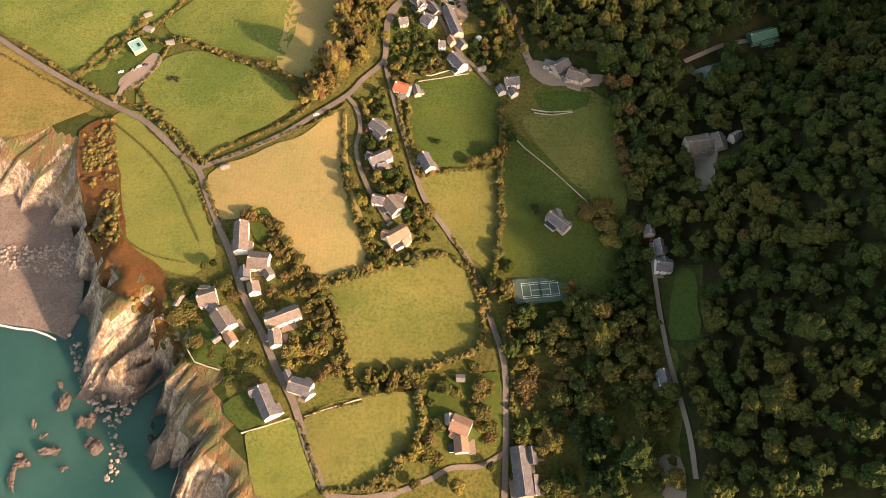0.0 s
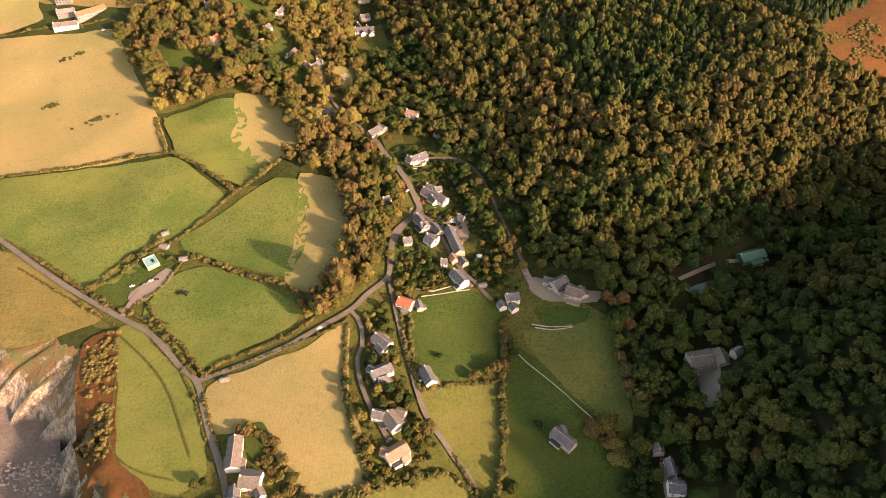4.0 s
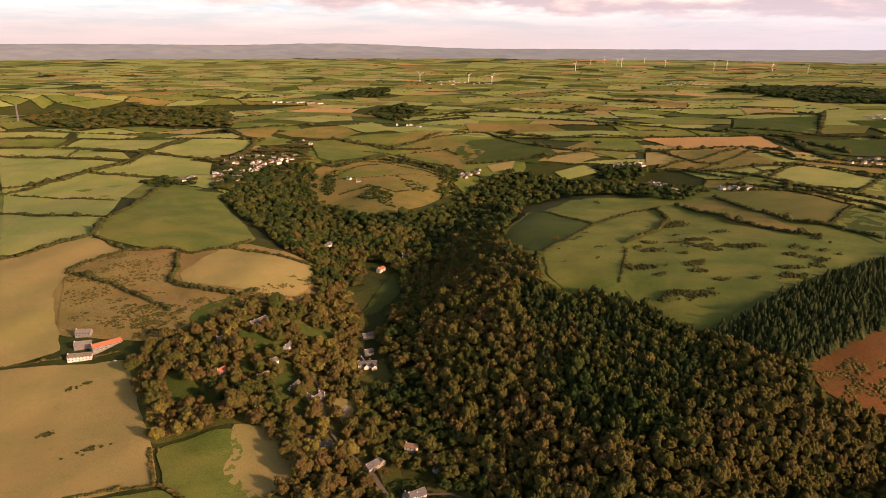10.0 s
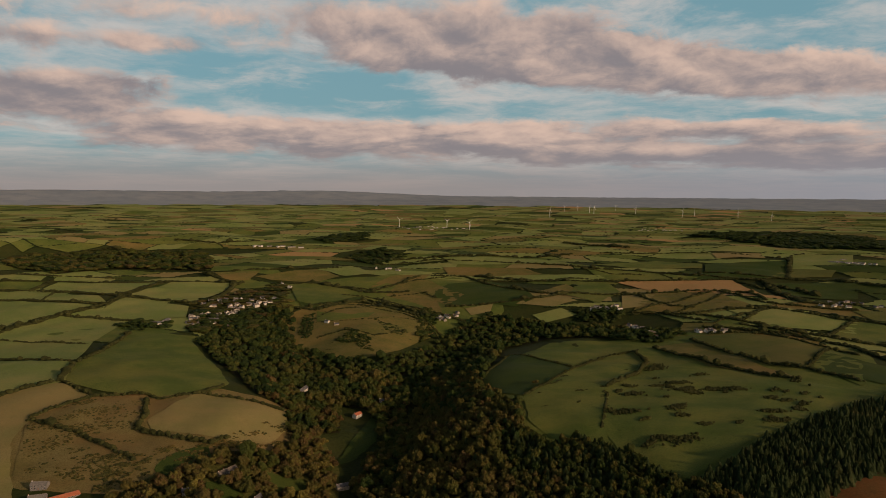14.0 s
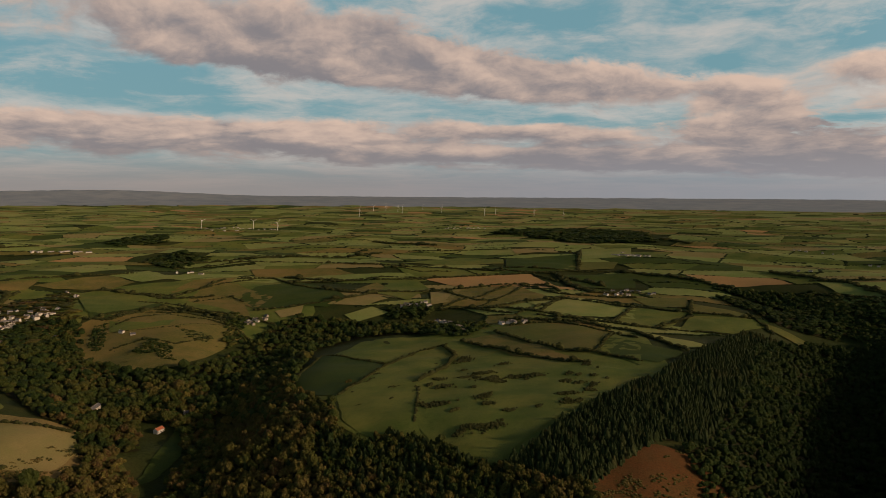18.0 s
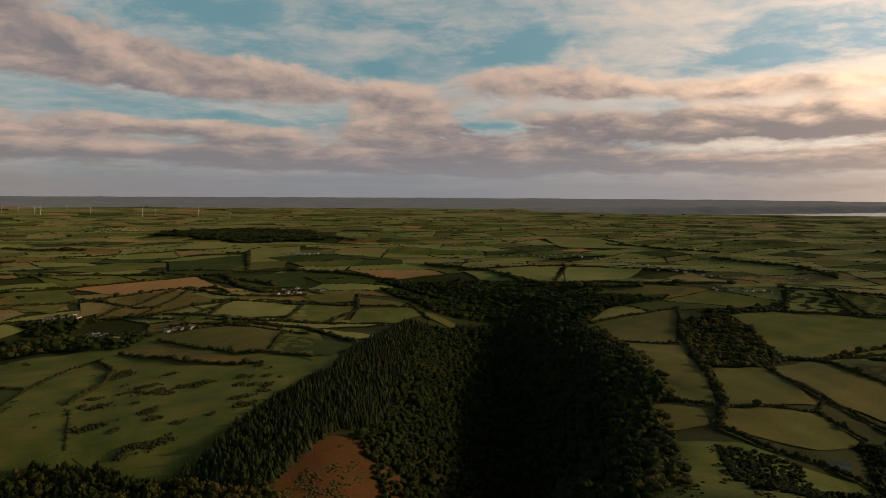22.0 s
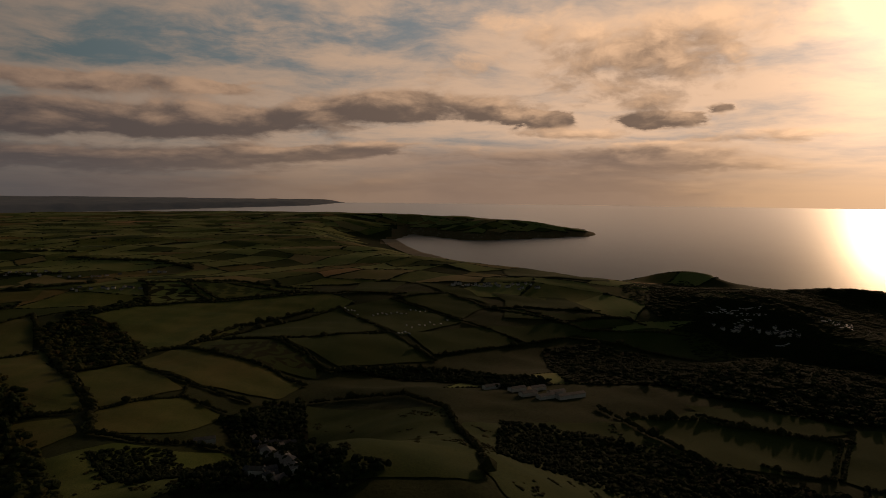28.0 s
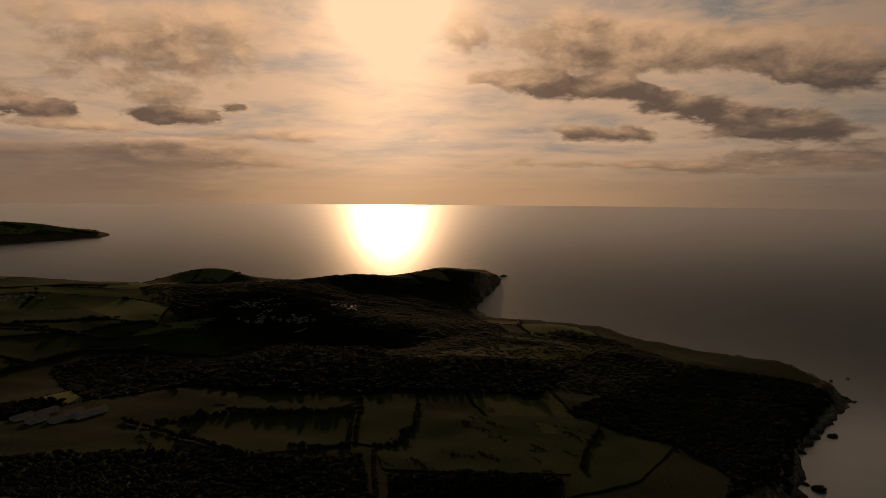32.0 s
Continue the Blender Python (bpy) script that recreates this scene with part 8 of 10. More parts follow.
gorse([(1116, 205), (971, -17), (619, -46), (579, -34), (545, 74)], 30, 6)
gorse([(887, -37), (950, -255), (848, -333), (758, -268), (570, -62), (619, -46)], 40, 7)
gorse([(828, -526), (885, -646), (785, -943), (699, -815), (659, -734), (769, -497)], 25, 8)
gorse([(905, -265), (819, -493), (707, -442), (747, -218)], 60, 9, tint=(0, 0.3))
gorse([(-248, 358), (-268, 345), (-245, 257), (-223, 234), (-189, 209), (-159, 163), (-198, 183), (-203, 203), (-218, 247)], 60, 10, reach=8.0, tint=(0.6, 1.0), label='rusty bracken and gorse on the cliff top')
gorse([(-504, 712), (-376, 749), (-294, 609), (-445, 586)], 4, 11, reach=6.0)
field([(-269, 343), (-252, 358), (-233, 294), (-218, 247), (-189, 226), (-176, 194), (-159, 163), (-189, 177), (-194, 199), (-203, 211), (-229, 223), (-245, 257), (-256, 297)], BRACKEN, 'rusty bracken along the cliff edge', lift=1.4)
field([(-164, 195), (-146, 194), (-137, 164), (-154, 163), (-170, 185)], LUSH, 'mown cottage lawn', lift=1.5)
field([(-133, 137), (-116, 143), (-107, 129), (-119, 121)], LUSH, 'mown cottage lawn', lift=1.5)
field([(-134, 269), (-125, 271), (-115, 255), (-126, 247)], LUSH, 'mown cottage lawn', lift=1.5)
field([(-11, 153), (29, 161), (29, 118), (-9, 123)], LUSH, 'mown garden lawn with shrubs', lift=1.5)
field([(-46, 447), (-18, 442), (-8, 406), (-43, 398)], LUSH, 'village garden lawns', lift=1.5)
field([(-49, 656), (-23, 656), (-22, 621), (-45, 622)], LUSH, 'small lawn among trees', lift=1.5)
field([(-321, 722), (-311, 730), (-276, 706), (-265, 677), (-288, 672), (-306, 690)], LUSH, 'small meadow among trees', lift=1.6)
field([(-132, 718), (-106, 712), (-99, 673), (-109, 658)], DRY, 'small stubble plot', lift=1.6)
field([(-250, 389), (-241, 400), (-229, 416), (-223, 410), (-235, 391), (-245, 383)], GRAVEL, 'pale gravel farmyard', lift=1.6)
field([(62, 394), (77, 384), (111, 377), (113, 382), (101, 384), (81, 392), (67, 403)], GRAVEL, 'pale gravel forecourt', lift=1.6)
field([(119, 106), (128, 105), (127, 85), (119, 85)], GRAVEL, 'bare gravel clearing', lift=1.6)
field([(173, 320), (184, 314), (175, 286), (170, 285)], GRAVEL, 'gravel forecourt of the manor', lift=1.6)
tagged(new('pond', draped('pond', [(178, 385), (189, 391), (206, 399), (219, 400), (218, 394), (203, 385), (187, 379)], SEA, 2.2, size=3.0)), 'still dark pond among the trees', 'pond', kind='structure')
field([(-8, 475), (5, 480), (17, 476), (19, 458), (7, 456), (-3, 464)], GRAVEL, 'gravel car park behind the inn', lift=1.7)
car(-2, 472, 20, 'white')
car(1, 474, 24, 'silver')
car(12, 475, 80, 'white')
# ---- shore ----
beach = new('beach', draped('beach', [(-408, 326), (-339, 314), (-312, 309), (-283, 299), (-255, 237), (-252, 211), (-257, 194), (-268, 199), (-284, 203), (-304, 206), (-363, 209)], WATER_SAND, level=lambda x, y: 0.25 + 0.055 * np.maximum(y - 204, 0.0)))
tagged(beach, 'grey shingle beach under the cliffs', 'beach', kind='structure')
foam = new('surf', draped('surf', [(-321.6, 208.3), (-305.3, 205.7), (-293.0, 203.1), (-281.1, 201.8), (-270.4, 198.0), (-263.8, 194.7), (-263.4, 193.1), (-270.0, 196.4), (-280.7, 200.2), (-292.6, 201.5), (-304.9, 204.1), (-321.2, 206.7)], FOAM, size=1.5, level=lambda x, y: 0.5 + 0.0 * x))
tagged(foam, 'thin white line of surf on the beach', 'surf', kind='structure')
sea_rock(-237.6, 174.5, 7, 15, 3.6, 15, 1)
sea_rock(-246.7, 149.3, 13, 18, 4.8, 19, 2)
sea_rock(-230.5, 139.7, 18, 18, 5.8, 6, 3)
sea_rock(-222.1, 123.3, 15, 19, 5.2, 46, 4)
sea_rock(-261.9, 136.9, 6, 12, 3.4, 25, 5)
sea_rock(-254.2, 129.0, 12, 9, 4.0, 30, 6)
sea_rock(-249.2, 119.9, 21, 10, 4.2, 9, 7)
sea_rock(-260.9, 112.4, 18, 9, 4.0, 5, 8)
sea_rock(-266.6, 106.3, 7, 18, 3.6, 4, 9)
sea_rock(-235.8, 109.6, 9, 7, 3.6, 1, 10)
sea_rock(-265.0, 99.0, 6, 13, 3.4, 25, 11)
sea_rock(-187.6, 136.0, 4, 9, 3.0, 35, 12)
sea_rock(-186.3, 126.7, 6, 12, 3.4, 18, 13)
sea_rock(-253.0, 162.9, 6, 9, 3.4, 48, 14)
sea_rock(-222.7, 159.0, 13, 21, 4.8, 3, 15)
sea_rock(-264.9, 117.5, 7, 6, 3.4, 14, 16)
sea_rock(-219.9, 178.3, 21, 15, 5.2, 33, 17)
sea_rock(-236.0, 190.4, 15, 13, 4.8, 34, 18)
sea_rock(675, -1605, 40, 28, 12.0, 92, 19)
sea_rock(664, -1641, 22, 15, 6.6, 70, 20)
sea_rock(590, -1364, 26, 18, 7.8, 44, 21)
sea_rock(485, -1095, 34, 23, 10.2, 27, 22)
sea_rock(814, -1752, 26, 18, 7.8, 67, 23)
sea_rock(778, -1784, 20, 14, 6.0, 54, 24)
sea_rock(764, -1841, 12, 8, 3.6, 6, 25)
sea_rock(1057, -1696, 14, 9, 4.2, 164, 26)
sea_rock(1123, -1694, 14, 9, 4.2, 66, 27)
sea_rock(2900, -2648, 60, 42, 18.0, 69, 28)
strand = new('strand', draped('strand', [(6798, 522), (5816, 365), (5114, 192), (4560, 12), (4254, -161), (4164, -334), (4300, -386), (4557, -202), (4890, -52), (5344, 109), (5996, 249), (6788, 380)], SAND, level=lambda x, y: np.maximum(ground(x, y) + 3.0, 3.0)))
tagged(strand, 'long curve of pale sand round the far bay', 'beach', kind='structure')
ribbon('track', [(-248, 352), (-215, 323), (-194, 298), (-178, 270), (-166, 248)], 1.3, VERGE, 'worn track through the grass', lift=1.7)
ribbon('track', [(-250, 353), (-237, 317), (-228, 282), (-219, 255), (-198, 239), (-172, 232)], 1.2, VERGE, 'worn track through the grass', lift=1.7)
ribbon('track', [(1059, 728), (1041, 658), (1012, 587), (985, 523)], 2.0, VERGE, 'worn track through the grass', lift=1.7)
# ---- single things ----
tree(50, 440, 11, 'rust', 3)
tree(129, 373, 12, 'rust', 4)
tree(129, 352, 12, 'rust', 6)
tree(17, 314, 9, 'tawny', 1)
tree(32, 322, 10, 'rust', 2)
tree(171, 406, 11, 'tawny', 5)
tree(58, 413, 9, 'gold', 7)
tennis_court(58.6, 216.5, 5.1)
flat_house(-244.1, 424.7, -54.0, 13, 10)
car(-242.9, 402.1, 20, 'silver')
car(-239.1, 405.4, 30, 'white')
car(-234.9, 406.8, 10, 'dark')
car(-59.1, 337.9, 80, 'red')
car(-58.9, 317.2, 70, 'dark')
car(-56.0, 313.9, 60, 'white')
car(73.3, 399.1, 30, 'dark')
car(77.3, 396.5, 30, 'dark')
car(-124.3, 180.5, 60, 'white')
car(-123.1, 177.1, 50, 'silver')
car(134.5, 251.5, 70, 'red')
car(-40.2, 260.8, 40, 'silver')
car(2.7, 458.5, 60, 'white')
car(0.4, 453.2, 60, 'dark')
car(3.2, 116.6, 30, 'dark')
car(-42.0, 512.2, 50, 'red')
car(1.0, 468.3, 20, 'white')
car(246.1, 416.1, 10, 'white')
car(-252.4, 400.3, 20, 'white')
car(-96.6, 351.0, 25, 'white')
shed(-238.3, 442.4, -20, 7, 5)
shed(-218.3, 427.8, 15, 6, 4)
shed(-157.2, 307.6, 15, 6, 3)
shed(-142.8, 177.4, 40, 5, 3)
shed(-170.8, 203.5, 70, 8, 3)
shed(6.0, 156.8, 0, 5, 4)
shed(-16.1, 444.7, 0, 5, 4)
shed(24.8, 398.8, 20, 6, 4)
shed(-112.0, 194.0, 20, 6, 4)
shed(-137.8, 630.3, 0, 9, 5)
shed(-241.7, 457.7, 30, 6, 4)
low_wall([(-85, 130), (-75, 134), (-53, 142)])
low_wall([(-120, 120), (-107, 124), (-93, 129)])
low_wall([(-170, 185), (-154, 163), (-138, 158)])
low_wall([(61, 363), (73, 360), (90, 358)])
low_wall([(40, 349), (55, 328), (81, 297), (99, 277)])
low_wall([(-23, 384), (-6, 388), (15, 394)])
low_wall([(63, 360), (75, 357), (91, 357)])
tree(-15.0, 268.4, 13.0, 'tawny', 24)
tree(-21.5, 269.1, 10.0, 'gold', 21)
tree(-19.9, 113.2, 9.0, 'gold', 39)
tree(-22.4, 109.2, 8.0, 'gold', 37)
tree(3.6, 93.1, 11.0, 'gold', 80)
tree(36.2, 215.7, 12.0, 'tawny', 93)
tree(32.3, 320.9, 11.0, 'tawny', 47)
tree(26.1, 318.0, 9.0, 'tawny', 11)
tree(37.7, 323.6, 10.0, 'rust', 77)
tree(14.6, 312.1, 8.0, 'tawny', 43)
tree(101.9, 277.8, 10.0, 'tawny', 85)
tree(86.3, 282.4, 6.0, 'olive', 49)
tree(94.6, 197.0, 17.0, 'tawny', 64)
tree(86.9, 190.4, 14.0, 'tawny', 31)
tree(98.4, 182.4, 15.0, 'tawny', 22)
tree(87.7, 179.2, 13.0, 'tawny', 31)
tree(92.9, 172.4, 13.0, 'olive', 60)
tree(45.4, 341.1, 9.0, 'olive', 35)
tree(45.2, 335.1, 8.0, 'green', 11)
tree(182.8, 133.4, 15.0, 'gold', 70)
tree(177.0, 131.0, 12.0, 'olive', 38)
tree(184.2, 237.0, 13.0, 'rust', 0)
tree(50.9, 183.8, 9.0, 'tawny', 37)
tree(48.7, 174.6, 8.0, 'gold', 73)
tree(122.0, 314.7, 12.0, 'rust', 90)
tree(119.2, 326.2, 11.0, 'rust', 39)
tree(122.8, 303.2, 11.0, 'rust', 97)
tree(72.0, 413.9, 10.0, 'tawny', 65)
tree(50.7, 440.8, 8.0, 'rust', 24)
tree(36.5, 416.2, 6.0, 'gold', 52)
tree(54.7, 412.8, 6.0, 'gold', 54)
tree(117.1, 376.5, 10.0, 'rust', 76)
tree(120.8, 371.5, 10.0, 'rust', 36)
tree(58.1, 277.0, 6.0, 'dark', 55)
tree(59.8, 273.4, 6.0, 'green', 57)
tree(-20.5, 93.6, 7.0, 'tawny', 20)
tree(23.5, 104.7, 8.0, 'olive', 29)
tree(20.8, 127.0, 7.0, 'olive', 39)
tree(-8.2, 328.6, 5.0, 'dark', 33)
tree(125.6, 259.0, 10.0, 'tawny', 5)
tree(96.1, 116.0, 10.0, 'tawny', 10)
tree(91.9, 121.1, 9.0, 'olive', 5)
tree(84.3, 161.2, 12.0, 'green', 59)
tree(78.2, 150.7, 12.0, 'green', 80)
tree(-82.5, 179.0, 7.0, 'olive', 35)
tree(-72.5, 183.0, 6.0, 'tawny', 66)
tree(-88.0, 182.6, 6.0, 'olive', 68)
tree(-95.5, 171.3, 6.0, 'gold', 82)
tree(-78.6, 194.3, 6.0, 'green', 60)
tree(74.5, 213.9, 8.0, 'tawny', 89)
tree(78.5, 218.7, 8.0, 'rust', 43)
tree(-153.2, 230.3, 6.0, 'dark', 18)
tree(-158.4, 228.3, 7.0, 'olive', 86)
tree(-307.8, 676.4, 15.0, 'gold', 25)
tree(-318.4, 681.3, 12.0, 'olive', 8)
tree(-168.4, 884.7, 13.0, 'tawny', 52)
tree(-147.6, 920.5, 13.0, 'tawny', 25)
tree(-132.1, 917.5, 12.0, 'olive', 81)
tree(-197.5, 844.3, 11.0, 'tawny', 80)
tree(-320.8, 813.2, 11.0, 'tawny', 56)
tree(-290.2, 738.7, 12.0, 'dark', 35)
tree(-294.5, 718.3, 12.0, 'dark', 23)
tree(-241.9, 680.7, 13.0, 'dark', 45)
tree(-227.6, 671.3, 13.0, 'dark', 55)
tree(-266.1, 656.8, 11.0, 'dark', 95)
tree(-310.8, 776.7, 11.0, 'dark', 75)
tree(-190.5, 987.7, 9.0, 'rust', 41)
tree(-141.7, 814.7, 10.0, 'gold', 81)
tree(-178.6, 809.4, 9.0, 'olive', 71)
tree(-92.2, 695.0, 10.0, 'gold', 25)
tree(-99.6, 706.5, 9.0, 'gold', 41)
tree(-96.6, 649.3, 10.0, 'gold', 12)
tree(-105.9, 652.8, 9.0, 'gold', 7)
tree(-63.6, 644.6, 10.0, 'tawny', 90)
tree(-59.2, 579.1, 9.0, 'rust', 29)
tree(-48.7, 588.2, 9.0, 'tawny', 35)
tree(19.1, 654.3, 8.0, 'olive', 97)
tree(25.2, 476.9, 7.0, 'rust', 74)
tree(55.5, 430.2, 8.0, 'rust', 78)
tree(-298.4, 625.2, 10.0, 'gold', 30)
tree(27.9, 421.8, 7.0, 'gold', 15)
tree(163.7, 1098.0, 8.0, 'tawny', 42)
tree(167.9, 1099.0, 9.0, 'tawny', 22)
tree(581.2, 1065.3, 6.0, 'dark', 37)
# ---- far farms, hamlets, turbines and caravans ----
far_house(-540, 1596, -17, 'stone')
far_house(-535, 1631, -8, 'cottage')
far_house(-515, 1598, 68, 'stone')
far_house(-535, 1665, 23, 'pale')
far_house(-513, 1609, -6, 'stone')
far_house(-541, 1672, 2, 'pale')
far_house(-525, 1696, -37, 'cottage')
far_house(-536, 1694, 83, 'cottage')
far_house(-509, 1693, -8, 'cottage')
far_house(-504, 1683, 14, 'stone')
far_house(-514, 1744, 15, 'pale')
far_house(-515, 1743, 19, 'cottage')
far_house(-524, 1747, -28, 'stone')
far_house(-504, 1719, -54, 'pale')
far_house(-484, 1761, 55, 'pale')
far_house(-482, 1755, -80, 'pale')
far_house(-488, 1751, 56, 'cottage')
far_house(-478, 1768, 74, 'pale')
far_house(-479, 1783, 85, 'pale')
far_house(-484, 1792, -19, 'stone')
far_house(-485, 1775, -58, 'pale')
far_house(-492, 1825, 72, 'pale')
far_house(-453, 1801, -35, 'cottage')
far_house(-476, 1812, -25, 'cottage')
far_house(-452, 1844, -34, 'stone')
far_house(-446, 1866, 65, 'pale')
far_house(-445, 1837, 44, 'pale')
far_house(-466, 1839, 35, 'stone')
far_house(-446, 1903, 2, 'cottage')
far_house(-450, 1926, -2, 'cottage')
far_house(-439, 1892, -11, 'pale')
far_house(-427, 1856, -66, 'cottage')
far_house(-419, 1871, 41, 'pale')
far_house(-418, 1921, 70, 'cottage')
far_house(-534, 1704, -60, 'stone')
far_house(-536, 1719, -52, 'pale')
far_house(-528, 1672, -89, 'stone')
far_house(-520, 1698, -62, 'pale')
far_house(-495, 1655, 43, 'cottage')
far_house(-502, 1662, -44, 'stone')
far_house(-484, 1594, 49, 'pale')
far_house(-457, 1602, 39, 'pale')
far_house(-621, 1559, 62, 'pale')
far_house(-608, 1560, 65, 'barn')
far_house(-602, 1574, 5, 'barn')
far_house(-595, 1570, -67, 'barn')
far_house(-586, 1592, 77, 'pale')
far_house(-590, 1603, -85, 'barn')
far_house(-480, 2328, -50, 'cottage')
far_house(-481, 2333, -71, 'cottage')
far_house(-470, 2302, -34, 'stone')
far_house(-440, 2245, 86, 'pale')
far_house(-438, 2241, -34, 'pale')
far_house(-396, 1724, 45, 'pale')
far_house(-393, 1719, -10, 'pale')
far_house(-387, 1720, 48, 'pale')
far_house(-378, 1710, 9, 'stone')
far_house(16, 5369, 40, 'barn')
far_house(38, 5916, -86, 'barn')
far_house(-266, 6162, -68, 'barn')
far_house(-203, 5809, 74, 'barn')
far_house(-162, 5440, -48, 'barn')
far_house(-101, 6010, -35, 'barn')
far_house(-76, 6051, 55, 'barn')
far_house(-74, 5388, -61, 'barn')
far_house(-2130, 9278, -39, 'cottage')
far_house(-2084, 9122, -8, 'pale')
far_house(-2127, 9407, -81, 'cottage')
far_house(-1992, 8849, 56, 'cottage')
far_house(-965, 3978, 47, 'barn')
far_house(-930, 3955, 46, 'barn')
far_house(-736, 3797, 17, 'barn')
far_house(23, 1741, -10, 'stone')
far_house(33, 1755, 82, 'stone')
far_house(49, 1773, 62, 'pale')
far_house(51, 1794, 56, 'cottage')
far_house(70, 1806, 70, 'stone')
far_house(64, 1791, -55, 'stone')
far_house(473, 1665, -70, 'stone')
far_house(477, 1642, 49, 'cottage')
far_house(466, 1653, -19, 'cottage')
far_house(480, 1628, -75, 'cottage')
far_house(481, 1645, 45, 'stone')
far_house(490, 1622, 20, 'stone')
far_house(469, 1575, -18, 'cottage')
far_house(476, 1540, -39, 'stone')
far_house(473, 1515, -88, 'cottage')
far_house(475, 1531, -74, 'cottage')
far_house(479, 1549, -39, 'stone')
far_house(476, 1540, -55, 'pale')
far_house(479, 1483, 42, 'pale')
far_house(486, 1510, 59, 'cottage')
far_house(576, 1510, -89, 'cottage')
far_house(575, 1509, -13, 'stone')
far_house(593, 1503, 47, 'pale')
far_house(602, 1507, 33, 'stone')
far_house(602, 1494, -41, 'pale')
far_house(620, 1482, 88, 'pale')
far_house(628, 1494, -14, 'pale')
far_house(418, 1809, -22, 'pale')
far_house(431, 1822, -31, 'pale')
far_house(440, 1811, -11, 'cottage')
far_house(447, 1799, 77, 'stone')
far_house(471, 1821, 75, 'pale')
far_house(485, 1802, 20, 'pale')
far_house(1021, 1831, -64, 'pale')
far_house(1061, 1843, 34, 'pale')
far_house(1084, 1874, 69, 'cottage')
far_house(1093, 1867, -81, 'stone')
far_house(1103, 1851, -30, 'stone')
far_house(1097, 1837, 0, 'pale')
far_house(-205, 2755, -86, 'pale')
far_house(-164, 2714, -79, 'cottage')
far_house(-152, 2729, -7, 'pale')
far_house(-152, 2736, -74, 'cottage')
far_house(-121, 2667, -33, 'pale')
far_house(-114, 2659, -46, 'cottage')
far_house(-240, 1670, -34, 'cottage')
far_house(-215, 1647, 13, 'stone')
far_house(2554, 1476, -47, 'stone')
far_house(2613, 1458, 53, 'cottage')
far_house(2622, 1425, -39, 'cottage')
far_house(2605, 1404, -20, 'stone')
far_house(2619, 1373, -72, 'stone')
far_house(1854, 3162, 12, 'barn')
far_house(1748, 2891, -86, 'barn')
far_house(1788, 2918, -55, 'barn')
far_house(2082, 1058, 56, 'cottage')
far_house(2062, 1035, 22, 'cottage')
far_house(2118, 1053, -50, 'stone')
far_house(2100, 1013, 39, 'stone')
far_house(2093, 1008, -65, 'cottage')
far_house(2110, 981, -66, 'stone')
far_house(2097, 963, 66, 'cottage')
far_house(2112, 951, -83, 'cottage')
far_house(2097, 922, -45, 'stone')
far_house(2140, 930, -4, 'pale')
far_house(2138, 915, -62, 'stone')
far_house(2133, 905, 78, 'stone')
far_house(2127, 881, 23, 'stone')
far_house(2125, 876, -74, 'stone')
far_house(2691, 1077, 52, 'pale')
far_house(2698, 1074, 39, 'pale')
far_house(2703, 1045, 54, 'cottage')
far_house(2691, 1032, 11, 'stone')
far_house(2711, 1026, -82, 'pale')
far_house(1102, 1936, 4, 'cottage')
far_house(1161, 1924, -28, 'stone')
far_house(1182, 1922, -61, 'stone')
far_house(1184, 1862, -71, 'stone')
far_house(1205, 1872, -32, 'cottage')
far_house(2023, 2190, -47, 'cottage')
far_house(2049, 2159, -68, 'pale')
far_house(2516, 1251, 41, 'pale')
far_house(2507, 1199, -41, 'pale')
far_house(2510, 1180, -41, 'pale')
far_house(2543, 1169, -34, 'pale')
far_house(2610, 1151, -52, 'stone')
far_house(938, 237, 69, 'stone')
far_house(947, 231, 59, 'cottage')
far_house(925, 226, -52, 'cottage')
far_house(917, 224, -61, 'pale')
far_house(949, 219, -53, 'stone')
far_house(943, 205, -21, 'cottage')
far_house(935, 193, 11, 'pale')
far_house(954, 193, -60, 'cottage')
far_house(952, 246, -21, 'cottage')
far_house(951, 228, 55, 'stone')
far_house(951, 206, -83, 'pale')
far_house(952, 199, -33, 'stone')
far_house(568, 143, 85, 'pale')
far_house(573, 150, 62, 'stone')
far_house(565, 132, -58, 'cottage')
far_house(555, 129, -57, 'stone')
far_house(552, 129, 49, 'cottage')
far_house(547, 121, -39, 'stone')
far_house(623, 145, 30, 'barn')
far_house(582, 123, 30, 'barn')
far_house(568, 114, 30, 'barn')
far_house(1072, -126, -62, 'barn')
far_house(1048, -140, -62, 'barn')
far_house(1084, -158, -62, 'barn')
far_house(1036, -164, -62, 'barn')
far_house(1053, -183, -62, 'barn')
far_house(1039, -193, -62, 'barn')
far_house(1049, -212, -62, 'barn')
far_house(1100, -89, -62, 'barn')
far_house(906, 296, -70, 'barn')
caravan(1933, -740, 8)
caravan(1933, -747, 30)
caravan(1926, -752, 0)
caravan(1937, -762, 27)
caravan(1935, -769, 13)
caravan(1946, -782, 8)
caravan(1938, -785, 36)
caravan(1963, -803, 31)
caravan(1943, -802, 14)
caravan(1949, -811, 38)
caravan(1958, -822, 30)
caravan(1958, -829, 16)
caravan(1964, -838, 31)
caravan(1981, -853, 4)
caravan(1978, -860, 32)
caravan(1968, -863, 33)
caravan(1981, -873, 34)
caravan(1984, -883, 40)
caravan(1989, -893, 33)
caravan(1994, -901, 31)
caravan(1988, -907, 28)
caravan(2004, -920, 6)
caravan(1875, -795, 16)
caravan(1882, -805, 6)
caravan(1882, -808, 40)
caravan(1896, -822, 21)
caravan(1891, -825, 36)
caravan(1903, -836, 36)
caravan(1893, -837, 26)
caravan(1903, -848, 32)
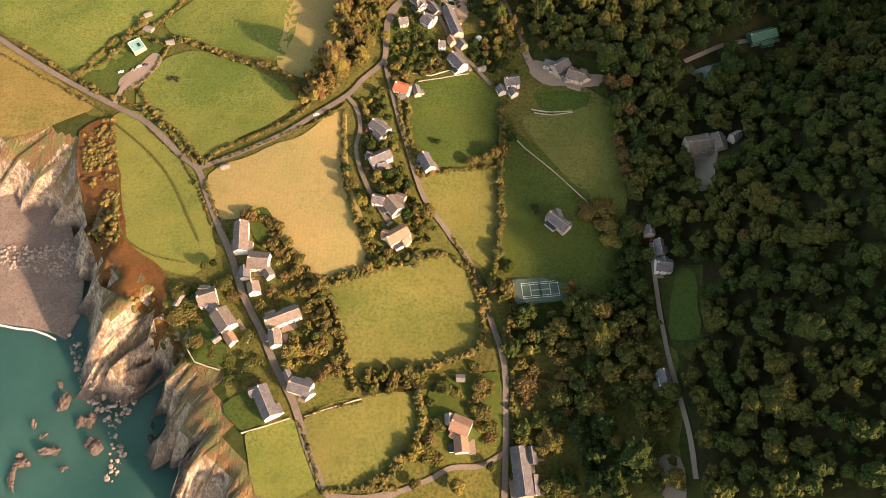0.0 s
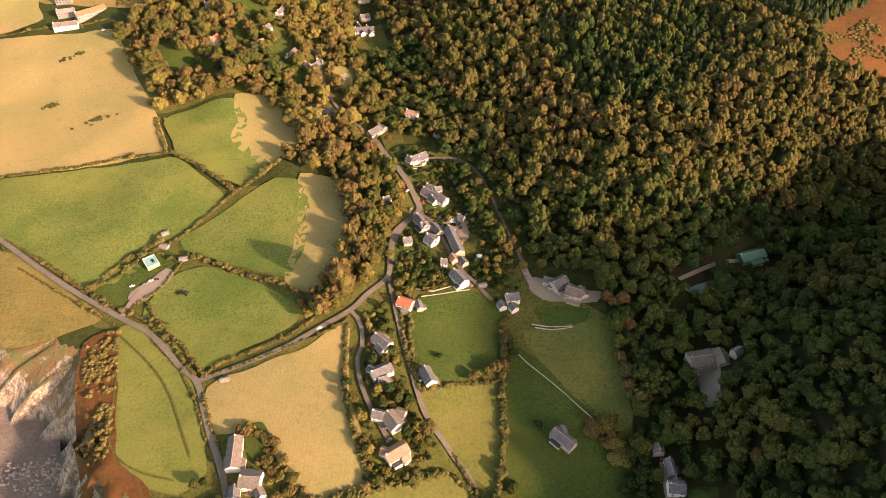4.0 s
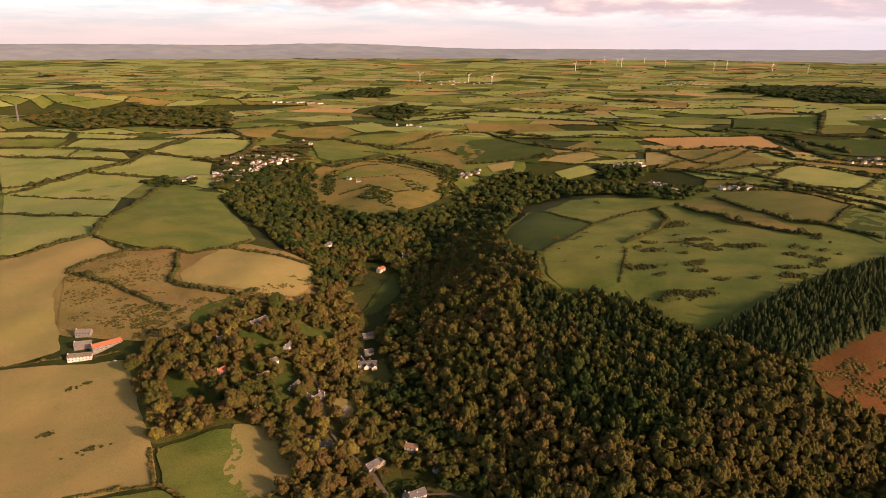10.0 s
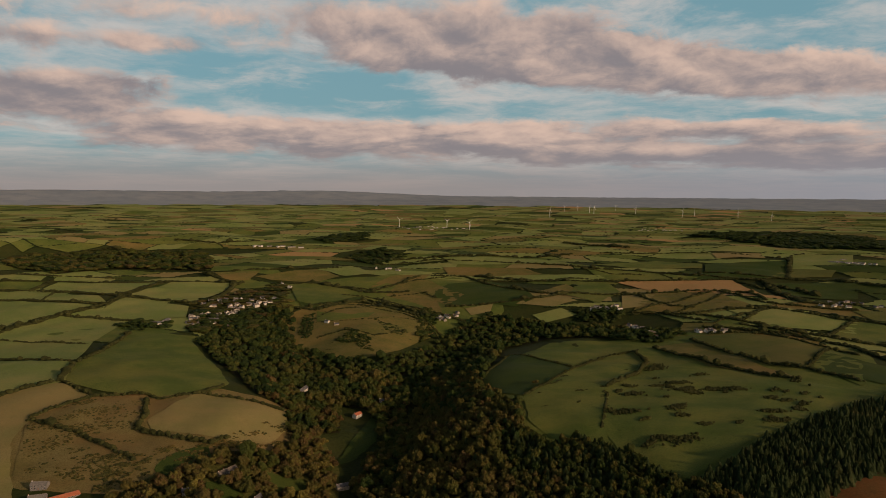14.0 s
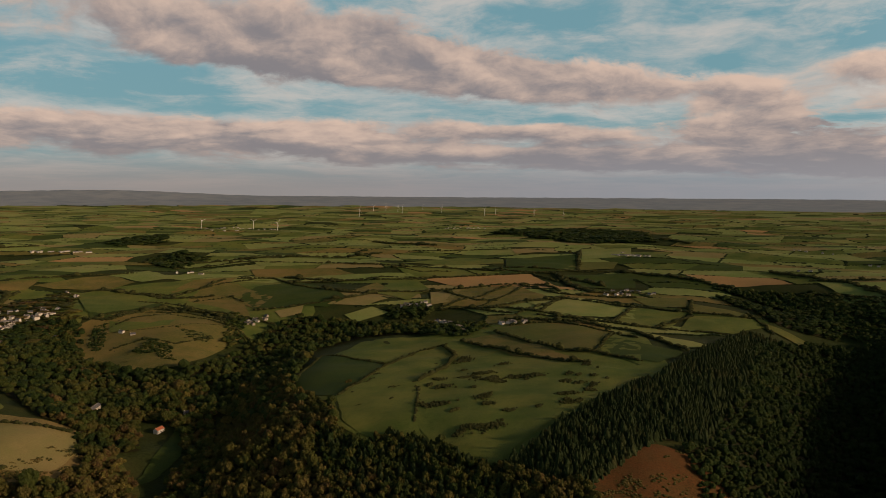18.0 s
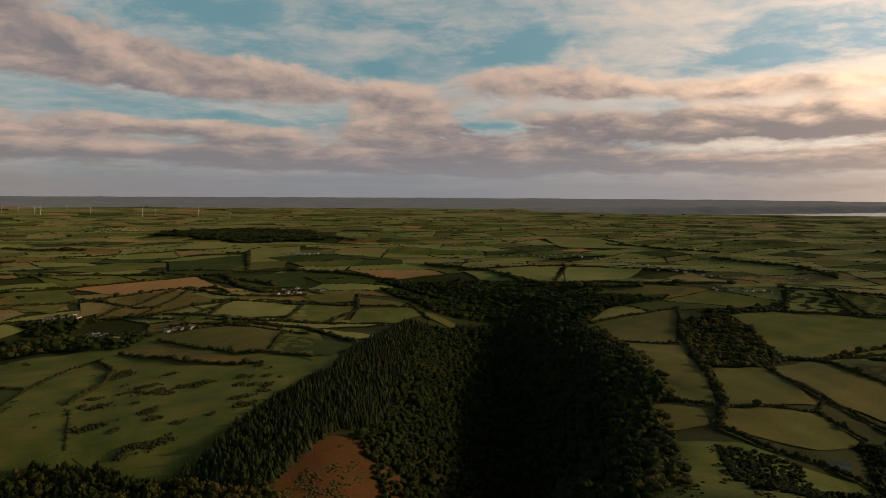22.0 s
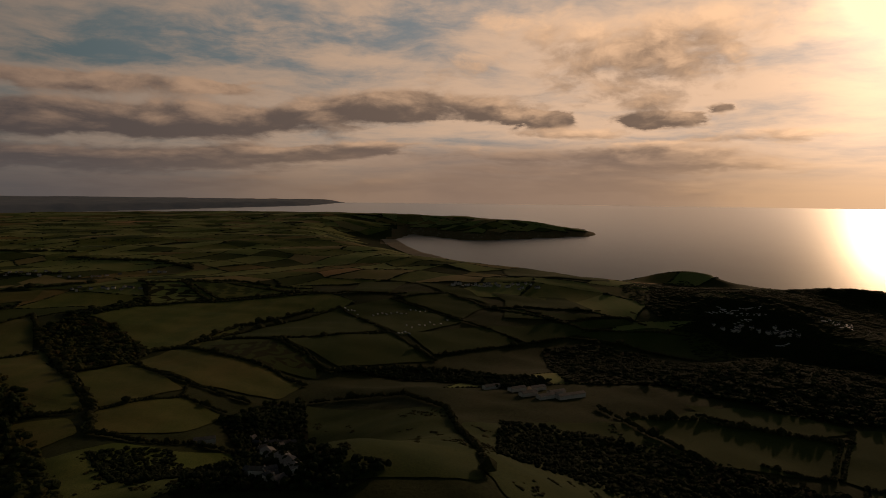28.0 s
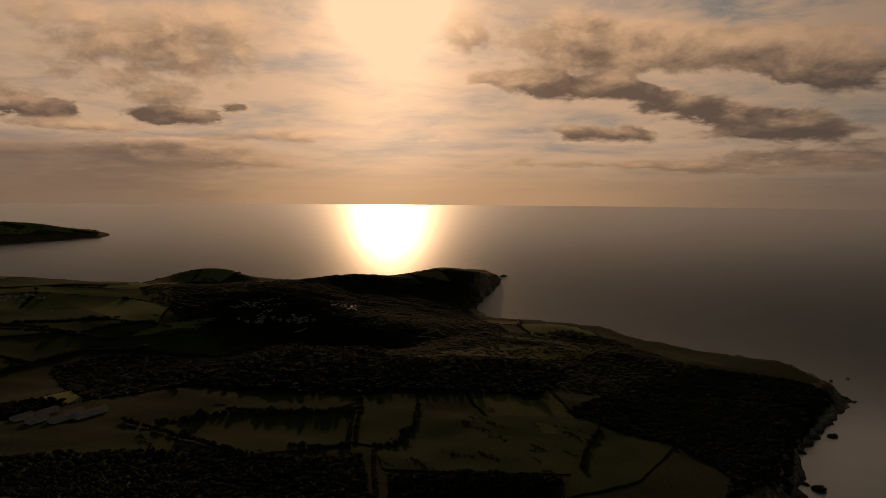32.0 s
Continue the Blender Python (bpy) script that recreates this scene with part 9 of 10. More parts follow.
caravan(1838, -869, 18)
caravan(1829, -870, 39)
caravan(1837, -878, 25)
caravan(1832, -880, 26)
caravan(1833, -886, 6)
caravan(1842, -893, 37)
caravan(1833, -895, 23)
caravan(1837, -900, 0)
caravan(1833, -904, 23)
caravan(1833, -908, 12)
caravan(1836, -915, 24)
caravan(1836, -919, 0)
caravan(1839, -925, 8)
caravan(1833, -927, 37)
caravan(1845, -938, 31)
caravan(1842, -940, 30)
caravan(1977, -789, 35)
caravan(1973, -793, 1)
caravan(1962, -794, 37)
caravan(1955, -797, 33)
caravan(1948, -799, 16)
caravan(1938, -799, 3)
caravan(1906, -1038, 13)
caravan(1930, -1058, 2)
caravan(1925, -1062, 14)
caravan(1930, -1071, 11)
caravan(1913, -1069, 37)
caravan(1911, -1073, 18)
caravan(1897, -1074, 29)
caravan(1907, -1085, 17)
caravan(1910, -1093, 15)
caravan(1867, -1076, 21)
caravan(1872, -1084, 14)
caravan(1892, -1102, 9)
caravan(1876, -1101, 22)
caravan(1856, -1096, 34)
caravan(1767, -859, 31)
caravan(1766, -864, 12)
caravan(1766, -873, 40)
caravan(1773, -884, 20)
caravan(1776, -892, 8)
caravan(1846, 234, 25)
caravan(1827, 223, 0)
caravan(1829, 215, 13)
caravan(1821, 207, 36)
caravan(1782, 195, 39)
caravan(1544, 87, 17)
caravan(1553, 79, 27)
caravan(1557, 72, 18)
caravan(1568, 66, 24)
caravan(1559, 57, 38)
caravan(1772, 155, 27)
caravan(1784, 144, 5)
caravan(1793, 134, 29)
caravan(1779, 122, 33)
caravan(1788, 111, 23)
caravan(1797, 96, 11)
caravan(1783, 85, 40)
caravan(1782, 73, 16)
caravan(1832, 63, 5)
caravan(1830, 50, 14)
caravan(1813, 39, 9)
caravan(1821, 26, 9)
caravan(1648, 66, 8)
caravan(1619, 53, 7)
caravan(1652, 37, 37)
caravan(1647, 24, 5)
caravan(1684, 12, 20)
caravan(1660, 2, 23)
caravan(1674, -14, 16)
caravan(1718, -29, 20)
caravan(2267, -87, 30)
caravan(2286, -97, 34)
caravan(2319, -108, 38)
caravan(2289, -117, 11)
caravan(2273, -124, 30)
caravan(2275, -135, 37)
caravan(2263, -142, 25)
caravan(2272, -151, 30)
wind_turbine(-252, 5985, 64, 69)
wind_turbine(141, 5836, 63, 61)
wind_turbine(306, 5501, 59, 44)
wind_turbine(1267, 7541, 82, 23)
wind_turbine(1822, 9679, 74, 68)
wind_turbine(2102, 10192, 73, 113)
wind_turbine(2069, 9254, 81, 19)
wind_turbine(2086, 9076, 90, 22)
wind_turbine(2710, 10411, 69, 61)
wind_turbine(2639, 9145, 82, 19)
wind_turbine(2860, 8070, 83, 33)
wind_turbine(3152, 8481, 68, 103)
wind_turbine(3437, 7930, 74, 108)
wind_turbine(3449, 7167, 60, 0)
mast(-1689, 2810, 72)
field([(38, 169), (72, 183), (109, 197), (135, 171), (125, 85), (36, 89)], VERGE, 'rank scrubby grass on the valley floor', lift=0.6)
pool(-161.5, 668.4, 20, 9, 5)
round_tank(23.2, 426.3, 4.5)
bale(-213.6, 392.7, 19)
bale(-211.5, 390.9, 35)
bale(-209.4, 391.8, 172)
bale(-207.3, 390.0, 33)
bale(-205.8, 391.6, 128)
bale(-211.0, 393.0, 79)
bale(-208.3, 392.8, 124)
bale(-213.2, 390.4, 79)
bale(-206.3, 388.9, 35)
boulders([(-341, 271), (-324, 268), (-298, 264), (-273, 271), (-260, 259), (-257, 245), (-271, 241), (-292, 244), (-317, 246), (-334, 248)], 1.9, 3.2, lambda x, y: 0.25 + 0.055 * np.maximum(y - 204, 0.0), 5, 'pale boulders at the foot of the cliff')
boulders([(-257, 198), (-244, 194), (-240, 178), (-222, 155), (-202, 159), (-200, 147), (-211, 133), (-199, 119), (-204, 99), (-210, 102), (-211, 126), (-229, 148), (-247, 174)], 2.2, 3.6, lambda x, y: 0.0 * x, 6, 'dark wet boulders along the shore')
shed(-7.1, 584.9, -35, 20, 5, label='long glasshouse with a pale metal frame')
field([(-13, 471), (8, 473), (9, 457), (-4, 453)], ASPHALT, 'worn asphalt yard', lift=1.8)
car(0.0, 469.7, 30, 'white')
car(2.9, 469.0, 30, 'silver')
car(5.8, 469.8, 30, 'dark')
car(-38.2, 507.6, 40, 'white')
car(-34.3, 485.2, 60, 'silver')
car(-57.3, 551.5, 60, 'dark')
car(-108.3, 806.8, 10, 'white')
car(-389.3, 759.6, 10, 'white')
car(-416.7, 769.0, 20, 'dark')
low_wall([(-42, 427), (-31, 433), (-17, 429)], label='low stone garden wall')
low_wall([(-19, 486), (-9, 490), (1, 487)], label='low stone garden wall')
low_wall([(-41, 543), (-30, 540), (-20, 546)], label='low stone garden wall')
low_wall([(-43, 398), (-30, 405), (-8, 400)], label='low stone garden wall')
low_wall([(-32, 506), (-26, 496), (-28, 485)], label='low stone garden wall')
gorse([(361, 673), (460, 701), (513, 717), (463, 626), (378, 620), (358, 651)], 24, 31, reach=8.0, tint=(0.4, 1.0), label='bracken and brambles on a felled slope')
gorse([(-353, 898), (-279, 934), (-208, 1062), (-176, 893), (-246, 830), (-313, 796)], 60, 32, reach=9.0, tint=(0.3, 1.0), label='scrub and brambles on rough ground')
gorse([(-427, 882), (-347, 880), (-315, 802), (-386, 804)], 40, 33, reach=8.0, tint=(0.1, 0.8), label='scrub and brambles on rough ground')
tree(-255.8, 700.7, 12.0, 'dark', 67)
tree(-266.2, 691.7, 12.0, 'dark', 59)
tree(-228.1, 701.5, 11.0, 'dark', 41)
tree(-217.8, 681.8, 11.0, 'olive', 72)
tree(-201.6, 692.5, 10.0, 'tawny', 20)
tree(-263.9, 762.5, 10.0, 'green', 46)
tree(-243.7, 802.6, 9.0, 'green', 78)
tree(-200.0, 780.5, 9.0, 'olive', 73)
tree(-169.3, 773.2, 9.0, 'tawny', 97)
tree(-158.0, 742.1, 9.0, 'gold', 4)
tree(-145.2, 765.9, 9.0, 'tawny', 56)
tree(-129.9, 803.0, 10.0, 'olive', 64)
tree(-144.5, 837.2, 10.0, 'tawny', 23)
tree(-191.9, 642.6, 9.0, 'tawny', 72)
tree(-182.4, 653.9, 9.0, 'gold', 27)
tree(-204.5, 647.0, 8.0, 'tawny', 85)
tree(-324.7, 755.0, 10.0, 'tawny', 41)
tree(-342.0, 735.7, 9.0, 'tawny', 40)
tree(-80.2, 700.8, 9.0, 'gold', 20)
tree(-47.4, 673.9, 8.0, 'olive', 90)
tree(-29.9, 608.0, 9.0, 'tawny', 92)
tree(-14.7, 546.5, 6.0, 'green', 94)
tree(-32.4, 527.4, 6.0, 'olive', 16)
tree(1.1, 509.1, 7.0, 'green', 72)
tree(7.9, 443.5, 6.0, 'gold', 67)
tree(-35.0, 422.1, 5.0, 'olive', 29)
tree(-25.8, 413.8, 5.0, 'gold', 77)
tree(-17.0, 417.1, 5.0, 'green', 40)
tree(-10.1, 405.6, 6.0, 'olive', 2)
tree(-43.6, 415.6, 6.0, 'green', 72)
wood([(118, 272), (133, 271), (131, 233), (128, 196), (128, 165), (129, 123), (114, 111), (107, 150), (104, 197), (106, 231)], 6.6, 6, 'valley trees and scrub', tint=(0.1, 0.62), floor=False, seed=219)
settlement([(2579, 2383), (2646, 2187), (2769, 2078), (2717, 1849), (2522, 1501), (2481, 1262)], 40, 26, 'pale', 400)
settlement([(1690, 2932), (1798, 2820)], 7, 16, 'pale', 401)
settlement([(1647, 5512), (1912, 5342)], 11, 40, 'pale', 402)
settlement([(2803, 3082), (2846, 2845)], 7, 24, 'cottage', 403)
settlement([(-263, 5674), (6, 6042), (314, 5603)], 14, 40, 'barn', 404)
settlement([(1561, 5347), (1904, 5369)], 9, 36, 'pale', 405)
settlement([(-1009, 3993), (-649, 3744)], 7, 20, 'barn', 406)
settlement([(-522, 1579), (-523, 1730), (-500, 1826), (-471, 1915)], 16, 36, 'mixed', 407)
settlement([(-567, 1760), (-545, 1906)], 8, 26, 'mixed', 408)
settlement([(24, 1750), (83, 1825)], 6, 14, 'mixed', 409)
settlement([(464, 1610), (485, 1517)], 7, 14, 'mixed', 410)
settlement([(568, 1513), (607, 1492)], 4, 8, 'cottage', 411)
settlement([(436, 1819), (495, 1827)], 4, 12, 'cottage', 412)
settlement([(1085, 1876), (1187, 1972)], 4, 10, 'mixed', 413)
settlement([(1708, 2988), (1753, 2909)], 5, 16, 'barn', 414)
settlement([(1930, -800), (1946, -914)], 16, 10, 'caravan', 415)
settlement([(1852, -737), (1842, -843), (1825, -938)], 18, 22, 'cottage', 416)
settlement([(1946, -1058), (1905, -1145)], 16, 22, 'caravan', 417)
settlement([(2283, -64), (2253, -352)], 16, 24, 'cottage', 418)
settlement([(2299, -43), (2277, -192), (2327, -313)], 14, 20, 'cottage', 419)
hedge([(-1567, 4453), (-1211, 4142), (-999, 4220)], 16, 8, 430, label='dark belt of trees along a stream')
hedge([(-382, 3247), (-199, 3195), (130, 3197), (420, 3289), (675, 3399)], 20, 8, 431, label='dark belt of trees along a stream')
hedge([(798, 4196), (1035, 3738)], 20, 8, 432, label='dark belt of trees along a stream')
hedge([(167, 2576), (346, 2408)], 14, 8, 433, label='dark belt of trees along a stream')
hedge([(1119, 2356), (1152, 2078)], 14, 8, 434, label='dark belt of trees along a stream')
hedge([(1405, 2440), (1512, 2150), (1564, 1953)], 16, 8, 435, label='dark belt of trees along a stream')
hedge([(2112, 4686), (2642, 4281), (2521, 3581)], 30, 8, 436, label='dark belt of trees along a stream')
hedge([(1924, 2219), (1924, 1863), (1795, 1580)], 14, 8, 437, label='dark belt of trees along a stream')
hedge([(3166, 1613), (3001, 1178), (2808, 955)], 18, 8, 438, label='dark belt of trees along a stream')
hedge([(3584, 2481), (3301, 1967), (3455, 1731)], 18, 8, 439, label='dark belt of trees along a stream')
hedge([(1840, 1716), (1794, 1407), (1947, 1220)], 14, 8, 440, label='dark belt of trees along a stream')
hedge([(-2131, 3829), (-1795, 4118), (-1413, 3795)], 22, 8, 441, label='dark belt of trees along a stream')
# ---- village gardens ----
ribbon('road', [(-25, 481), (-13, 463), (-3, 438), (6, 417), (19, 401), (32, 385)], 3.0, ASPHALT, 'narrow village back lane', lift=2.0)
field([(-12, 472), (9, 473), (14, 449), (4, 439), (-2, 456)], GRAVEL, 'pale gravel car park of the inn', lift=1.8)
car(0.8, 472.3, 10, 'white')
car(2.7, 468.0, 30, 'silver')
car(7.5, 466.5, 60, 'dark')
car(8.4, 462.1, 50, 'dark')
car(-24.3, 495.3, 50, 'red')
car(-28.1, 510.1, 60, 'red')
car(10.4, 404.1, 40, 'white')
orchard([(-79, 573), (-68, 565), (-54, 537), (-40, 501), (-38, 470), (-49, 436), (-59, 404), (-67, 400), (-74, 464)], 9.0, 9.0, ('gold', 'olive', 'tawny', 'gold'), 220)
orchard([(-45, 436), (-38, 421), (-23, 413), (-23, 389), (-40, 385), (-46, 408)], 8.0, 6.0, ('olive', 'green', 'tawny', 'gold'), 221)
orchard([(-16, 548), (18, 542), (31, 475), (16, 470), (2, 482), (-6, 519)], 9.5, 7.0, ('green', 'dark', 'olive', 'tawny'), 222)
orchard([(13, 449), (41, 447), (45, 385), (28, 393), (17, 409)], 9.0, 6.0, ('green', 'gold', 'olive', 'rust', 'dark'), 223)
wood([(-23, 416), (-2, 409), (-5, 393), (-23, 389)], 3.6, 2.2, 'garden shrubs and small fruit trees', tint=(0.1, 0.95), floor=False, level=0, seed=224)
wood([(-50, 558), (-24, 573), (-25, 561), (-41, 521)], 3.6, 2.2, 'garden shrubs and small fruit trees', tint=(0.1, 0.95), floor=False, level=0, seed=225)
wood([(-26, 437), (-10, 425), (1, 413), (-12, 413), (-24, 425)], 3.6, 2.2, 'garden shrubs and small fruit trees', tint=(0.1, 0.95), floor=False, level=0, seed=226)
wood([(-18, 492), (2, 497), (8, 477), (-10, 476)], 3.6, 2.2, 'garden shrubs and small fruit trees', tint=(0.1, 0.95), floor=False, level=0, seed=227)
wood([(7, 439), (18, 436), (28, 396), (19, 406)], 3.6, 2.2, 'garden shrubs and small fruit trees', tint=(0.1, 0.95), floor=False, level=0, seed=228)
field([(-44, 432), (-22, 436), (-14, 417), (-28, 412), (-38, 420)], LUSH, 'mown village garden lawn', lift=1.5)
field([(-22, 491), (6, 494), (8, 482), (-15, 478)], LUSH, 'mown village garden lawn', lift=1.5)
field([(-56, 562), (-30, 569), (-30, 554), (-47, 551)], LUSH, 'mown village garden lawn', lift=1.5)
tree(5.6, 533.2, 7.0, 'rust', 8)
tree(24.5, 513.9, 9.0, 'rust', 76)
tree(15.6, 494.5, 11.0, 'olive', 91)
tree(18.8, 480.1, 10.0, 'olive', 46)
tree(37.9, 421.5, 8.0, 'gold', 95)
tree(27.6, 410.9, 6.0, 'gold', 82)
tree(-40.4, 393.9, 9.0, 'tawny', 41)
tree(-32.7, 386.7, 8.0, 'tawny', 69)
tree(-48.5, 423.3, 9.0, 'gold', 75)
tree(-22.1, 418.6, 5.0, 'gold', 76)
tree(40.9, 437.4, 10.0, 'rust', 1)
low_wall([(-27, 392), (-14, 390), (1, 396)], label='low stone garden wall')
low_wall([(-25, 481), (-18, 473), (-12, 472)], label='low stone garden wall')
low_wall([(-50, 547), (-39, 537), (-29, 538)], label='low stone garden wall')
low_wall([(-22, 483), (-3, 477)], label='low stone garden wall')
low_wall([(-39, 437), (-26, 440)], label='low stone garden wall')
# ---- houses ----
house(-137.5, 249.1, -84, 22.7, 9.0, roof='pale', wall='white')
house(-123.5, 231.0, -4, 12.9, 12.0, roof='pale', wall='white')
house(-124.3, 211.5, -74, 7.5, 7.0, roof='pale', wall='white')
house(-152.7, 205.2, 20, 11.4, 11.0, roof='pale', wall='white')
house(-140.0, 189.7, -53, 14.4, 11.0, roof='pale', wall='white')
house(-103.6, 191.3, 23, 21.7, 8.0, roof='pale', wall='white')
house(-106.7, 177.1, -77, 10.3, 7.0, roof='pale', wall='white')
house(-107.6, 137.1, -62, 20.1, 9.0, roof='slate', wall='white')
house(-88.4, 146.7, -17, 13.4, 9.0, roof='slate', wall='white')
house(-49.5, 337.5, -42, 14.1, 9.0, roof='slate', wall='white')
house(-48.5, 312.3, 29, 15.4, 9.0, roof='slate', wall='white')
house(-38.4, 273.2, -53, 13.2, 10.0, roof='pale', wall='white')
house(-48.0, 277.1, -15, 7.9, 7.0, roof='slate', wall='white')
house(-35.0, 251.3, 34, 15.5, 10.0, roof='brown', wall='white')
house(-34.3, 373.7, -25, 11.6, 9.0, roof='tile', wall='white')
house(-16.0, 309.7, -66, 13.8, 8.0, roof='slate', wall='white')
house(-35.7, 440.1, 16, 6.3, 7.0, roof='slate', wall='stone')
house(-22.0, 460.8, 18, 6.6, 8.0, roof='slate', wall='white')
house(-16.2, 442.3, -43, 9.1, 9.0, roof='slate', wall='white')
house(-5.3, 417.1, 2, 5.2, 6.0, roof='slate', wall='white')
house(3.0, 442.4, -73, 32.2, 8.0, roof='slate', wall='stone')
house(6.6, 401.7, -56, 15.1, 9.0, roof='slate', wall='white')
house(47.5, 385.2, 10, 9.9, 9.0, roof='slate', wall='white')
house(83.9, 394.7, 36, 13.2, 9.0, roof='slate', wall='stone')
house(94.5, 384.2, -23, 12.8, 10.0, roof='pale', wall='stone')
house(73.4, 264.8, -46, 16.7, 8.0, roof='slate', wall='stone')
house(179.2, 321.0, 10, 26.4, 14.0, roof='pale', wall='stone')
house(197.8, 321.1, 30, 6.8, 6.0, roof='slate', wall='stone')
house(138.2, 229.0, -6, 10.0, 9.0, roof='slate', wall='white')
house(132.9, 256.2, 89, 6.5, 7.0, roof='slate', wall='stone')
house(137.6, 242.6, -89, 10.8, 6.0, roof='slate', wall='stone')
house(127.0, 153.1, -84, 9.7, 6.0, roof='slate', wall='white')
house(5.9, 127.4, -23, 11.5, 10.0, roof='brown', wall='white')
house(40.9, 102.5, -85, 28.1, 10.0, roof='slate', wall='stone')
house(239.7, 422.1, 18, 21.9, 10.0, roof='green', wall='green')
house(-131.8, 223.2, -82, 8.2, 6.0, roof='slate', wall='white', chimneys=0, eaves=3.6, rise=2.2)
house(-116.5, 222.6, -56, 6.4, 6.0, roof='pale', wall='white', chimneys=0, eaves=3.6, rise=2.2)
house(-155.7, 210.4, 0, 5.7, 7.0, roof='pale', wall='white', chimneys=0, eaves=3.6, rise=2.2)
house(-147.4, 197.0, -48, 6.3, 6.0, roof='slate', wall='white', chimneys=0, eaves=3.6, rise=2.2)
house(-133.9, 177.3, -53, 7.0, 6.0, roof='brown', wall='white', chimneys=0, eaves=3.6, rise=2.2)
house(-115.9, 143.6, 20, 4.0, 5.0, roof='slate', wall='white', chimneys=0, eaves=3.6, rise=2.2)
house(-96.6, 154.0, -61, 6.0, 4.0, roof='slate', wall='stone', chimneys=0, eaves=3.6, rise=2.2)
house(-84.6, 144.0, -50, 6.9, 7.0, roof='slate', wall='white', chimneys=0, eaves=3.6, rise=2.2)
house(-50.1, 332.2, -51, 7.4, 6.0, roof='slate', wall='white', chimneys=0, eaves=3.6, rise=2.2)
house(-55.5, 314.4, -35, 5.0, 6.0, roof='slate', wall='white', chimneys=0, eaves=3.6, rise=2.2)
house(-46.9, 306.3, 18, 6.5, 6.0, roof='slate', wall='white', chimneys=0, eaves=3.6, rise=2.2)
house(-33.6, 279.7, -24, 6.7, 7.0, roof='pale', wall='white', chimneys=0, eaves=3.6, rise=2.2)
house(-42.2, 252.0, -19, 5.5, 6.0, roof='brown', wall='white', chimneys=0, eaves=3.6, rise=2.2)
house(-29.6, 248.5, 50, 5.6, 6.0, roof='brown', wall='white', chimneys=0, eaves=3.6, rise=2.2)
house(-23.9, 372.9, -75, 8.3, 5.0, roof='slate', wall='stone', chimneys=0, eaves=3.6, rise=2.2)
house(-11.4, 457.0, -59, 11.4, 8.0, roof='slate', wall='stone', chimneys=0, eaves=3.6, rise=2.2)
house(9.9, 420.2, -57, 7.8, 6.0, roof='slate', wall='stone', chimneys=0, eaves=3.6, rise=2.2)
house(39.2, 379.2, -72, 6.3, 6.0, roof='slate', wall='white', chimneys=0, eaves=3.6, rise=2.2)
house(48.0, 376.7, -61, 5.7, 6.0, roof='slate', wall='white', chimneys=0, eaves=3.6, rise=2.2)
house(76.8, 398.2, -22, 8.8, 7.0, roof='slate', wall='stone', chimneys=0, eaves=3.6, rise=2.2)
house(92.6, 386.2, -81, 11.2, 7.0, roof='pale', wall='stone', chimneys=0, eaves=3.6, rise=2.2)
house(100.2, 383.8, -75, 9.8, 7.0, roof='pale', wall='stone', chimneys=0, eaves=3.6, rise=2.2)
house(73.4, 270.7, -77, 6.6, 6.0, roof='slate', wall='stone', chimneys=0, eaves=3.6, rise=2.2)
house(78.2, 263.1, -29, 5.4, 6.0, roof='slate', wall='stone', chimneys=0, eaves=3.6, rise=2.2)
house(170.5, 320.2, -86, 12.8, 9.0, roof='pale', wall='stone', chimneys=0, eaves=3.6, rise=2.2)
house(180.9, 321.6, -88, 12.7, 9.0, roof='pale', wall='stone', chimneys=0, eaves=3.6, rise=2.2)
house(188.0, 320.3, -86, 13.3, 8.0, roof='pale', wall='stone', chimneys=0, eaves=3.6, rise=2.2)
house(139.4, 231.6, -84, 6.6, 6.0, roof='slate', wall='white', chimneys=0, eaves=3.6, rise=2.2)
house(5.9, 117.0, -85, 9.5, 8.0, roof='brown', wall='white', chimneys=0, eaves=3.6, rise=2.2)
house(-0.9, 131.0, -87, 6.0, 5.0, roof='tin', wall='stone', chimneys=0, eaves=3.6, rise=2.2)
house(47.3, 111.8, -85, 9.5, 5.0, roof='slate', wall='stone', chimneys=0, eaves=3.6, rise=2.2)
house(47.9, 95.4, -88, 10.8, 5.0, roof='slate', wall='stone', chimneys=0, eaves=3.6, rise=2.2)
house(-244.9, 848.7, 58, 27.2, 8.0, roof='pale', wall='white')
house(-277.5, 796.9, 19, 7.9, 7.0, roof='slate', wall='white')
house(-255.2, 783.6, -12, 9.7, 7.0, roof='slate', wall='white')
house(-256.0, 729.9, 65, 12.1, 8.0, roof='tile', wall='white')
house(-209.6, 729.1, 50, 15.5, 8.0, roof='brown', wall='white')
house(-206.9, 766.0, 53, 10.1, 8.0, roof='slate', wall='white')
house(-199.2, 810.7, 74, 13.5, 7.0, roof='slate', wall='white')
house(-172.6, 720.0, 70, 17.0, 7.0, roof='pale', wall='white')
house(-145.6, 705.3, 56, 12.7, 7.0, roof='slate', wall='white')
house(-121.2, 617.7, 21, 11.5, 8.0, roof='slate', wall='white')
house(-100.3, 796.8, 4, 22.6, 10.0, roof='slate', wall='white')
house(-108.9, 877.1, 31, 16.2, 7.0, roof='slate', wall='stone')
house(-102.7, 829.5, 27, 11.4, 7.0, roof='slate', wall='stone')
house(-73.5, 590.7, 49, 15.3, 9.0, roof='slate', wall='stone')
house(-37.6, 619.6, -18, 12.2, 8.0, roof='brown', wall='white')
house(-29.7, 549.7, 33, 16.6, 8.0, roof='slate', wall='white')
house(-14.0, 500.3, -39, 25.9, 9.0, roof='slate', wall='white')
